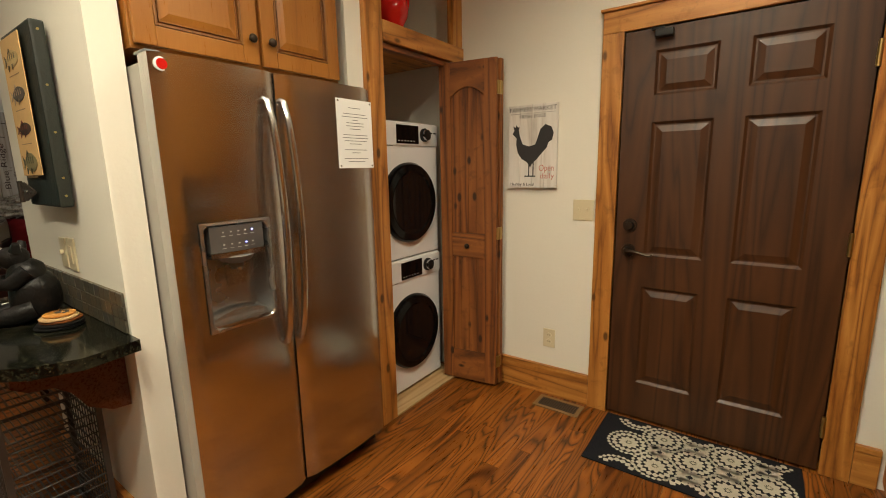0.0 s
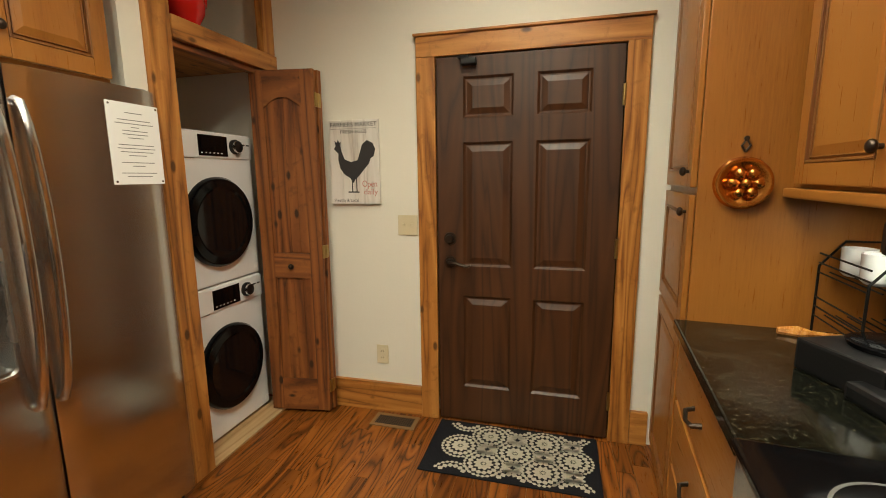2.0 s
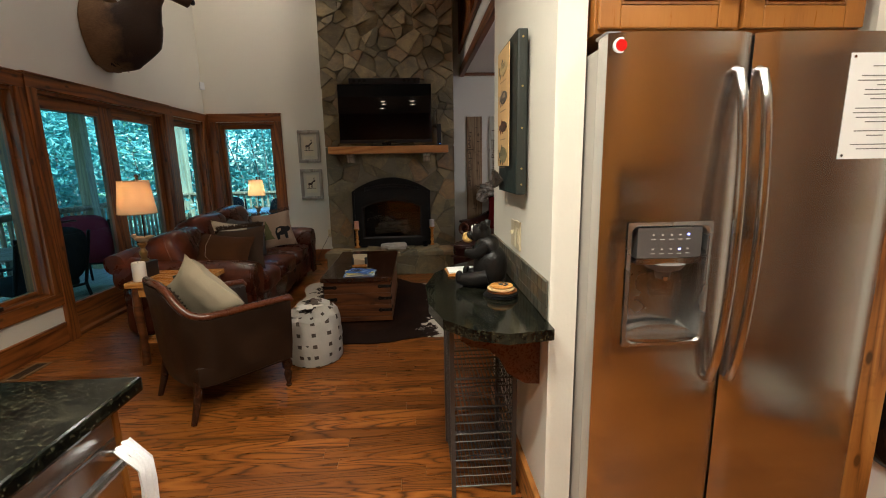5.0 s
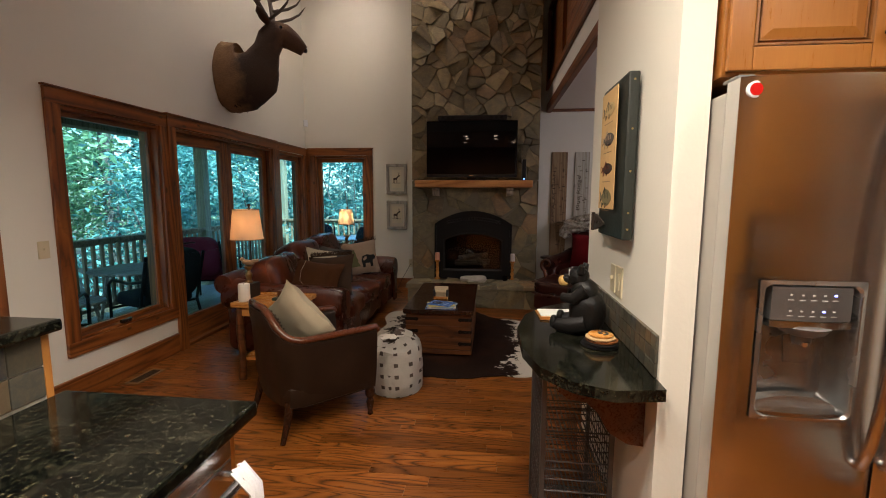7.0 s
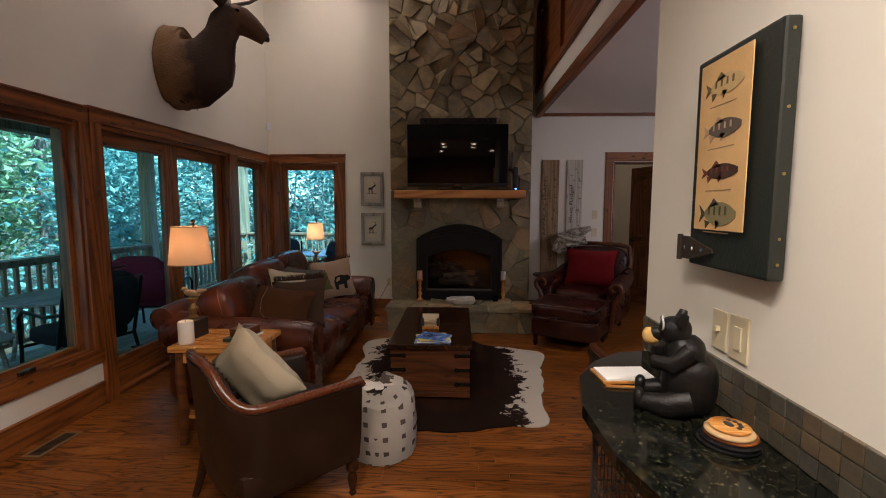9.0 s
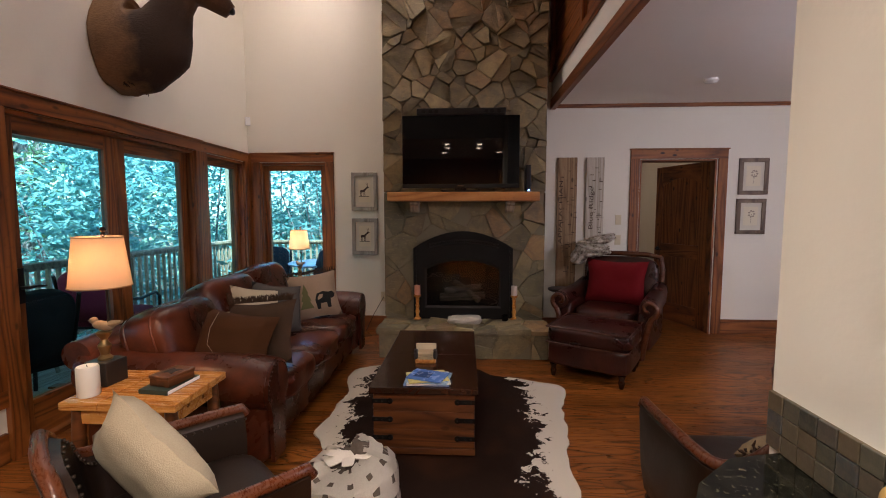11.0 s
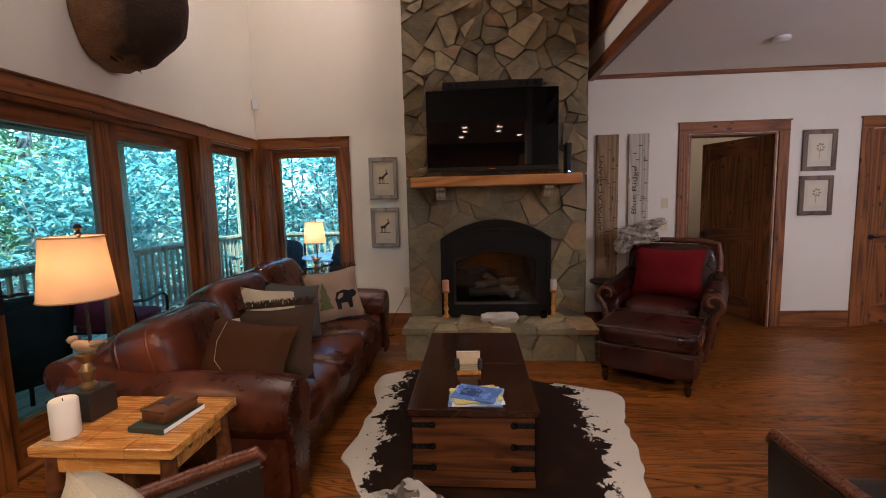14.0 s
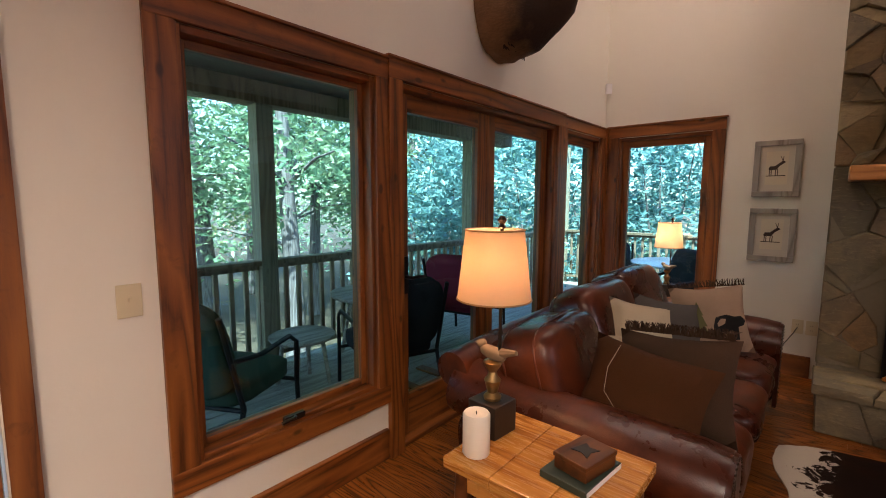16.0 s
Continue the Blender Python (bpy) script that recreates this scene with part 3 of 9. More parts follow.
def window(name, label, plane, face, a0, a1, z0, z1, splits=(), stile=0.09, out=-1, mats=None):
    """A timber sash set in the wall: frame members and glass panes."""
    v, h = mats
    root = thing(name, Matrix.Identity(4), label, "window")
    root["kind"] = "structure"

    def put(nm, s, e, lo, hi, d0, d1, m, bev=0.004):
        f0, f1 = sorted((face + out * d0, face + out * d1))
        return bx(nm, root, m, (s, e, f0, f1, lo, hi) if plane == "y" else (f0, f1, s, e, lo, hi), bev)
    put("jamb", a0, a0 + 0.03, z0, z1, 0.0, 0.17, v)
    put("jamb", a1 - 0.03, a1, z0, z1, 0.0, 0.17, v)
    put("head", a0 + 0.03, a1 - 0.03, z1 - 0.03, z1, 0.0, 0.17, h)
    put("sill", a0 + 0.03, a1 - 0.03, z0, z0 + 0.03, 0.0, 0.17, h)
    edges = [a0 + 0.03, *splits, a1 - 0.03]
    for s, e in zip(edges, edges[1:]):
        s, e = s + 0.002, e - 0.002
        put("window_frame", s, s + stile, z0 + 0.032, z1 - 0.032, 0.06, 0.11, v)
        put("window_frame", e - stile, e, z0 + 0.032, z1 - 0.032, 0.06, 0.11, v)
        put("window_frame", s + stile, e - stile, z1 - 0.032 - stile, z1 - 0.032, 0.06, 0.11, h)
        low = stile if z0 > 0.2 else 0.24
        put("window_frame", s + stile, e - stile, z0 + 0.032, z0 + 0.032 + low, 0.06, 0.11, h)
        g = put("pane", s + stile, e - stile, z0 + 0.032 + low, z1 - 0.032 - stile, 0.083, 0.087, WGLASS, 0)
        g.visible_shadow = False
    return root


DM = (DARK_Z, DARK_X)
window("window_1", "large fixed window in a dark stained timber frame", "y", WY, -4.96, -4.04, 0.42, 2.06, stile=0.032, mats=DM)
window("window_2", "glazed double patio doors in dark stained timber", "y", WY, -6.95, -5.12, 0.0, 2.07, (-6.03,), stile=0.1, mats=DM)
window("window_3", "narrow corner window in dark stained timber", "y", WY, -7.93, -7.13, 0.3, 2.07, stile=0.07, mats=DM)
window("window_4", "corner window on the hearth wall in dark timber", "x", WX, -2.93, -2.09, 0.3, 2.07, stile=0.06, mats=(DARK_Z, DARK_Y))
bm = shell()
box(bm, -4.50, -4.40, WY + 0.001, WY + 0.022, 0.452, 0.478)
pipe(bm, [(-4.45, WY + 0.022, 0.468), (-4.44, WY + 0.04, 0.474), (-4.40, WY + 0.044, 0.476), (-4.375, WY + 0.042, 0.47)], [0.009, 0.008, 0.007, 0.009], 8)
part("crank_handle", bm, BRONZE, bpy.data.objects["window_1"], "bronze window crank", 0, True)
bm = shell()
box(bm, -5.245, -5.205, WY - 0.058, WY - 0.05, 0.9, 1.12)
pipe(bm, [(-5.225, WY - 0.05, 1.0), (-5.225, WY + 0.0, 1.0), (-5.27, WY + 0.008, 1.004), (-5.33, WY + 0.006, 0.996)], [0.011, 0.011, 0.009, 0.007], 8)
part("door_handle", bm, BLACK, bpy.data.objects["window_2"], "black lever handle", 0, True)
casing("trim_side_door", "y", WY, -3.535, -2.695, 2.06, 0.07, 0.022, (ALDER_Z, ALDER_X), proud=1)
casing("trim_window_1", "y", WY, -4.95, -4.05, 2.06, 0.1, 0.025, DM, sill=1, proud=1, bottom=0.43)
casing("trim_window_2", "y", WY, -6.94, -5.13, 2.07, 0.1, 0.035, DM, proud=1)
casing("trim_window_3", "y", WY, -7.92, -7.14, 2.075, 0.09, 0.025, DM, sill=1, proud=1, bottom=0.31)
casing("trim_window_4", "x", WX, -2.92, -2.10, 2.075, 0.1, 0.025, (DARK_Z, DARK_Y), sill=1, proud=1, bottom=0.31)

_c = thing("trim_corner", Matrix.Identity(4), "dark stained timber corner boards between the corner windows", "trim")
_c["kind"] = "structure"
bx("corner_board", _c, DARK_Z, (WX + 0.001, -8.013, WY + 0.001, WY + 0.03, 0.16, 2.178), 0.003)
bx("corner_board", _c, DARK_Z, (WX + 0.001, WX + 0.03, WY + 0.031, -3.023, 0.16, 2.188), 0.003)

# Globe fitting for the added hall lamp, out of view.
_h = thing("hall_globe_light", pose(HALL_FILL[0], HALL_FILL[1], 2.72), "unseen globe light added to brighten the hall", "ceiling light")
bm = shell()
lathe(bm, [(0.09, 0), (0.09, -0.02), (0.03, -0.04), (0.012, -0.06), (0.012, -0.36)], n=24)
part("canopy", bm, BRONZE, _h, "bronze canopy", 0, True)
bm = shell()
bmesh.ops.create_uvsphere(bm, u_segments=24, v_segments=12, radius=0.13, matrix=Matrix.Translation((0, 0, -0.48)))
_g = part("globe", bm, WGLASS, _h, "clear glass globe", 0, True)
_g.visible_shadow = False

_l = thing("loft_railing", Matrix.Identity(4), "dark boarded loft railing above the hall", "railing")
for k in range(6):
    bx("board", _l, DARK_X, (WX + 0.03, BX, 0.63, 0.655, 3.062 + k * 0.15, 3.208 + k * 0.15), 0.004)
for k in range(4):
    x = WX + 0.05 + k * 1.35
    bx("post", _l, DARK_Z, (x - 0.045, x + 0.045, 0.585, 0.628, 3.062, 4.05), 0.005)
bx("handrail", _l, DARK_X, (WX + 0.01, BX, 0.59, 0.69, 4.052, 4.1), 0.006)


# ---- kitchen and entry ----
def raised_panel(bm, x0, x1, z0, z1, y, depth=0.012, margin=0.03, sunk=0.008):
    """A fielded panel on a face that looks to -y: a sunk groove round a raised field."""
    def ring(a, b):
        for i in range(4):
            j = (i + 1) % 4
            bm.faces.new((a[i], a[j], b[j], b[i]))

    def loop(m, yy):
        return [bm.verts.new(p) for p in ((x0 + m, yy, z0 + m), (x1 - m, yy, z0 + m), (x1 - m, yy, z1 - m), (x0 + m, yy, z1 - m))]
    a, b, c, d = loop(0, y - 0.001), loop(0.008, y - 0.004), loop(0.016, y + sunk - 0.006), loop(margin + 0.016, y - depth)
    ring(a, b), ring(b, c), ring(c, d)
    bm.faces.new(d)


def slab_with_recess(bm, x0, x1, z0, z1, y0, y1, cells, deep=0.01):
    """A board whose front (at y0) has rectangular sunk panels with moulded edges and raised fields."""
    xs = sorted({x0, x1, *[c[0] for c in cells], *[c[1] for c in cells]})
    zs = sorted({z0, z1, *[c[2] for c in cells], *[c[3] for c in cells]})
    for a, b in zip(xs, xs[1:]):
        for c, d in zip(zs, zs[1:]):
            mx, mz = (a + b) / 2, (c + d) / 2
            inside = any(k[0] < mx < k[1] and k[2] < mz < k[3] for k in cells)
            if not inside:
                bm.faces.new([bm.verts.new(p) for p in ((a, y0, c), (b, y0, c), (b, y0, d), (a, y0, d))])
    box(bm, x0, x1, y0 + deep + 0.004, y1, z0, z1)
    for a, b, c, d in cells:
        def lp(m, y):
            return [bm.verts.new(p) for p in ((a + m, y, c + m), (b - m, y, c + m), (b - m, y, d - m), (a + m, y, d - m))]
        loops = [lp(0, y0), lp(0.012, y0 + deep), lp(0.02, y0 + deep), lp(0.05, y0 + 0.001)]
        for p, q in zip(loops, loops[1:]):
            for i in range(4):
                j = (i + 1) % 4
                bm.faces.new((p[i], p[j], q[j], q[i]))
        bm.faces.new(loops[-1])
    for lo, hi in (((x0, z0), (x1, z0)), ((x1, z0), (x1, z1)), ((x1, z1), (x0, z1)), ((x0, z1), (x0, z0))):
        bm.faces.new([bm.verts.new(p) for p in ((lo[0], y0, lo[1]), (hi[0], y0, hi[1]), (hi[0], y1, hi[1]), (lo[0], y1, lo[1]))])


def entry_door():
    d = thing("entry_door", pose(-1.2, 2.29, 0.012), "closed dark brown six-panel wooden entry door", "door")
    w, h = 0.468, 2.036
    cells = []
    for s in (-1, 1):
        a, b = sorted((s * 0.06, s * 0.325))
        cells += [(a, b, 0.21, 0.755), (a, b, 0.925, 1.60), (a, b, 1.725, 1.935)]
    bm = shell()
    slab_with_recess(bm, -w, w, 0, h, 0, 0.045, cells, 0.012)
    part("leaf", bm, DOORW, d)
    for z, nm, lab in ((1.08, "deadbolt", "dark bronze deadbolt"), (0.945, "handle", "dark bronze lever handle")):
        bm = shell()
        tube(bm, (-0.40, -0.006, z), (-0.40, 0.004, z), 0.034, 0.036, 20)
        tube(bm, (-0.40, -0.03, z), (-0.40, -0.004, z), 0.02, 0.024, 16)
        if nm == "handle":
            pipe(bm, [(-0.40, -0.035, z), (-0.37, -0.05, z + 0.004), (-0.33, -0.052, z - 0.004), (-0.29, -0.05, z - 0.012), (-0.275, -0.048, z - 0.004)], [0.011, 0.011, 0.009, 0.008, 0.006])
        part(nm, bm, BRONZE, d, lab, 0, True)
    for z in (0.22, 1.05, 1.80):
        bm = shell()
        tube(bm, (w + 0.002, -0.012, z - 0.05), (w + 0.002, -0.012, z + 0.05), 0.008)
        box(bm, w - 0.006, w + 0.03, -0.004, -0.001, z - 0.045, z + 0.045)
        part("hinge", bm, BRASS, d, "brass butt hinge")
    bm = shell()
    box(bm, -0.33, -0.25, -0.045, 0.0, 1.985, 2.02)
    box(bm, -0.35, -0.29, -0.03, -0.01, 2.02, 2.035)
    part("bracket", bm, BLACK, d, "dark metal bracket", 0.008)


entry_door()


def wall_sign():
    s = thing("rooster_sign", pose(-2.157, 2.298, 1.28), "whitewashed plank sign with a black rooster", "sign")
    wht = wood("whitewashed_plank", (0.5, 0.45, 0.4), (0.68, 0.64, 0.58), (0.78, 0.75, 0.7), "z", rough=0.75, knots=0.3)
    for i in range(4):
        bx("plank", s, wht, (-0.152 + i * 0.076, -0.0775 + i * 0.076, -0.022, -0.004, 0.002 * (i % 2), 0.474), 0.003)
    ink = plain("faded_black_paint", (0.03, 0.028, 0.028), 0.8, vary=0.4)
    up = FRONT
    writing("writing", "FARMERS MARKET", 0.034, pose(0, -0.0228, 0.447) @ up, ink, s, 0.285)
    writing("writing", "FRESH EGGS", 0.026, pose(0, -0.0228, 0.408) @ up, ink, s, 0.16)
    bx("rule", s, ink, (-0.14, 0.14, -0.0232, -0.0222, 0.425, 0.4265), 0)
    red = plain("faded_red_paint", (0.5, 0.22, 0.18), 0.8)
    writing("writing", "Open", 0.05, pose(0.09, -0.0228, 0.115) @ up, red, s, 0.09)
    writing("writing", "daily", 0.045, pose(0.095, -0.0228, 0.07) @ up, red, s, 0.085)
    writing("writing", "Healthy & Local", 0.024, pose(-0.06, -0.0228, 0.022) @ up, ink, s, 0.15)
    bm = shell()
    body = [(-0.115, 0.33), (-0.1, 0.345), (-0.085, 0.335), (-0.078, 0.30), (-0.06, 0.255), (-0.02, 0.24), (0.02, 0.25), (0.035, 0.29),
            (0.05, 0.335), (0.08, 0.36), (0.115, 0.345), (0.13, 0.31), (0.12, 0.27), (0.1, 0.26), (0.09, 0.23), (0.06, 0.2), (0.03, 0.165),
            (0.0, 0.14), (-0.01, 0.12), (-0.03, 0.15), (-0.065, 0.17), (-0.09, 0.205), (-0.1, 0.25), (-0.098, 0.29), (-0.11, 0.3), (-0.125, 0.315)]
    prism(bm, [(x, z) for x, z in body], "y", -0.0236, -0.0221)
    for fx in (-0.015, 0.012):
        box(bm, fx - 0.006, fx, -0.0236, -0.0221, 0.07, 0.15)
        box(bm, fx - 0.03, fx + 0.012, -0.0236, -0.0221, 0.066, 0.073)
    prism(bm, [(-0.115, 0.335), (-0.12, 0.36), (-0.105, 0.35), (-0.1, 0.366), (-0.09, 0.35), (-0.08, 0.356), (-0.083, 0.338)], "y", -0.0236, -0.0221)
    part("rooster", bm, ink, s, "black rooster silhouette")


wall_sign()


def plate(name, m, label, w=0.075, h=0.117, toggles=1, kind="switch"):
    p = thing(name, m, label, "light switch" if kind == "switch" else "outlet")
    bm = shell()
    box(bm, -w / 2, w / 2, -0.007, 0, -h / 2, h / 2)
    part("cover", bm, ALMOND, p, "", 0.003)
    for i in range(toggles):
        x = (i - (toggles - 1) / 2) * 0.046
        if kind == "switch":
            bx("toggle", p, ALMOND, (x - 0.005, x + 0.005, -0.018, -0.006, -0.004, 0.012), 0.002)
        elif kind == "rocker":
            bx("rocker", p, ALMOND, (x - 0.016, x + 0.016, -0.011, -0.006, -0.033, 0.033), 0.002)
        else:
            for z in (-0.02, 0.02):
                bm = shell()
                tube(bm, (x, -0.009, z), (x, -0.005, z), 0.016, 0.017, 16)
                soc = part("socket", bm, ALMOND, p)
                bm = shell()
                for dx in (-0.006, 0.006):
                    box(bm, x + dx - 0.0012, x + dx + 0.0012, -0.0096, -0.0085, z - 0.004, z + 0.005)
                part("slot", bm, INK, soc)
    return p


plate("light_switch", pose(-1.85, 2.30, 1.16), "almond double toggle switch on the wall", 0.118, 0.117, 2)
plate("wall_outlet", pose(-2.031, 2.30, 0.367), "almond duplex outlet above the baseboard", kind="outlet")


def vent(name, m, w, d, label):
    v = thing(name, m, label, "floor vent")
    brown = plain("vent_bronze", (0.09, 0.06, 0.035), 0.45, 0.5)
    bm = shell()
    for b in ((-w / 2, w / 2, -d / 2, -d / 2 + 0.022), (-w / 2, w / 2, d / 2 - 0.022, d / 2), (-w / 2, -w / 2 + 0.022, -d / 2 + 0.022, d / 2 - 0.022), (w / 2 - 0.022, w / 2, -d / 2 + 0.022, d / 2 - 0.022)):
        box(bm, *b, 0, 0.006)
    part("frame", bm, plain("vent_rim", (0.3, 0.2, 0.1), 0.4, 0.6), v)
    bx("backing", v, INK, (-w / 2 + 0.02, w / 2 - 0.02, -d / 2 + 0.02, d / 2 - 0.02, 0.0005, 0.0015), 0)
    n = int((w - 0.05) / 0.0125)
    for i in range(n):
        x = -w / 2 + 0.028 + i * (w - 0.056) / (n - 1)
        bx("slat", v, brown, (x - 0.0032, x + 0.0032, -d / 2 + 0.022, d / 2 - 0.022, 0.0018, 0.0055), 0)


vent("floor_vent", pose(-1.92, 2.185, 0.0005), 0.27, 0.135, "bronze floor register set in the oak floor")
vent("floor_vent", pose(-4.45, -2.93, 0.0005, 0, 0, 0), 0.3, 0.12, "dark floor register under the large window")


def door_mat():
    m, nt, b = shader("mat_weave")
    v = coords(nt, (1, 1, 1))
    nt.links.new(mixed(nt, noisy(nt, v, 260, 2), (0.006, 0.006, 0.008), (0.02, 0.02, 0.024)), b.inputs["Base Color"])
    b.inputs["Roughness"].default_value = 0.95
    b.inputs["Specular IOR Level"].default_value = 0.1
    bumped(nt, b, noisy(nt, v, 300, 2), 0.6, 0.004)
    mat = thing("door_mat", pose(-1.218, 2.035, 0), "black door mat with cream flower medallions", "door mat")
    bm = shell()
    box(bm, -0.437, 0.437, -0.235, 0.235, 0.0005, 0.008)
    part("base", bm, m, mat, "", 0.003)
    cream = fabric("mat_cream", (0.42, 0.38, 0.3), (0.6, 0.56, 0.46), 260)

    here = [None]

    def petal(cx, cy, a, r0, r1, w, bm=None):
        bm = bm or here[0]
        c, s = math.cos(a), math.sin(a)
        pts = [(r0, 0), ((r0 + r1) / 2, -w), (r1, -w * 0.3), (r1, w * 0.3), ((r0 + r1) / 2, w)]
        vs = [(cx + c * x - s * y, cy + s * x + c * y) for x, y in pts]
        if all(abs(x) < 0.43 and abs(y) < 0.228 for x, y in vs):
            bm.faces.new([bm.verts.new((x, y, 0.0094)) for x, y in vs])
    for i in range(-2, 3):
        for j in range(-2, 3):
            if (i + j) % 2:
                continue
            cx, cy = i * 0.145 + 0.02, j * 0.12
            bm = shell()
            here[0] = bm
            for k in range(10):
                petal(cx, cy, k * math.pi / 5, 0.01, 0.05, 0.0145)
            for k in range(16):
                petal(cx, cy, k * math.pi / 8 + 0.2, 0.053, 0.083, 0.0155)
            for k in range(26):
                petal(cx, cy, k * math.pi / 13, 0.086, 0.104, 0.012)
            petal(cx - 0.01, cy, 0, 0.0, 0.02, 0.01)
            for k in range(4):
                for q in (-0.3, 0, 0.3):
                    petal(cx + 0.1450, cy, k * math.pi / 2 + q * 1.5 + math.pi / 4, 0.01, 0.056, 0.015)
            tagged(part("medallion", bm, cream, mat, "cream woven flower medallion"), kind="stuff")


door_mat()


def cabinet_door(parent, x0, x1, z0, z1, y, knob=None, mat=None):
    """A raised-panel door on a front that looks to -y, with dark glaze in the moulding."""
    mat = mat or MAPLE_Z
    bm = shell()
    f = 0.062
    box(bm, x0, x0 + f, y - 0.02, y, z0, z1)
    box(bm, x1 - f, x1, y - 0.02, y, z0, z1)
    box(bm, x0 + f, x1 - f, y - 0.02, y, z0, z0 + f)
    box(bm, x0 + f, x1 - f, y - 0.02, y, z1 - f, z1)
    d = part("door", bm, mat, parent, "", 0.004)
    bm = shell()
    for i, (m0, m1, yy) in enumerate(((0.0, 0.008, 0.022), (0.014, 0.018, 0.016))):
        a0, a1, c0, c1 = x0 + f + m0, x1 - f - m0, z0 + f + m0, z1 - f - m0
        t = m1 - m0
        for b in ((a0, a0 + t, c0, c1), (a1 - t, a1, c0, c1), (a0 + t, a1 - t, c0, c0 + t), (a0 + t, a1 - t, c1 - t, c1)):
            box(bm, b[0], b[1], y - yy, y - 0.004, b[2], b[3])
    part("moulding", bm, GLAZE, d, "dark glazed moulding", 0.002)
    bm = shell()
    a0, a1, c0, c1 = x0 + f, x1 - f, z0 + f, z1 - f
    lo = [bm.verts.new(p) for p in ((a0, y - 0.006, c0), (a1, y - 0.006, c0), (a1, y - 0.006, c1), (a0, y - 0.006, c1))]
    m = 0.045
    hi = [bm.verts.new(p) for p in ((a0 + m, y - 0.017, c0 + m), (a1 - m, y - 0.017, c0 + m), (a1 - m, y - 0.017, c1 - m), (a0 + m, y - 0.017, c1 - m))]
    for i in range(4):
        bm.faces.new((lo[i], lo[(i + 1) % 4], hi[(i + 1) % 4], hi[i]))
    bm.faces.new(hi)
    part("panel", bm, mat, d)
    if knob:
        bm = shell()
        tube(bm, (knob[0], y - 0.032, knob[1]), (knob[0], y - 0.02, knob[1]), 0.006)
        bmesh.ops.create_uvsphere(bm, u_segments=14, v_segments=8, radius=0.016, matrix=Matrix.Translation((knob[0], y - 0.04, knob[1])) @ Matrix.Diagonal((1, 0.7, 1, 1)))
        part("knob", bm, BRONZE, d, "dark bronze knob", 0, True)
    return d


def fridge_cabinet():
    # front looks to +x
    c = thing("wall_cabinet", pose(-2.66, 0.87, 1.79, 0, 0, 90), "honey maple cabinet with two raised-panel doors", "cabinet")
    bx("body", c, MAPLE_Z, (-0.412, 0.412, 0.0, 0.60, 0, 0.82), 0.003)
    cabinet_door(c, -0.405, 0.012, 0.012, 0.80, -0.001, (-0.02 + 0.0, 0.10))
    cabinet_door(c, 0.028, 0.405, 0.012, 0.80, -0.001, (0.06, 0.10))


fridge_cabinet()


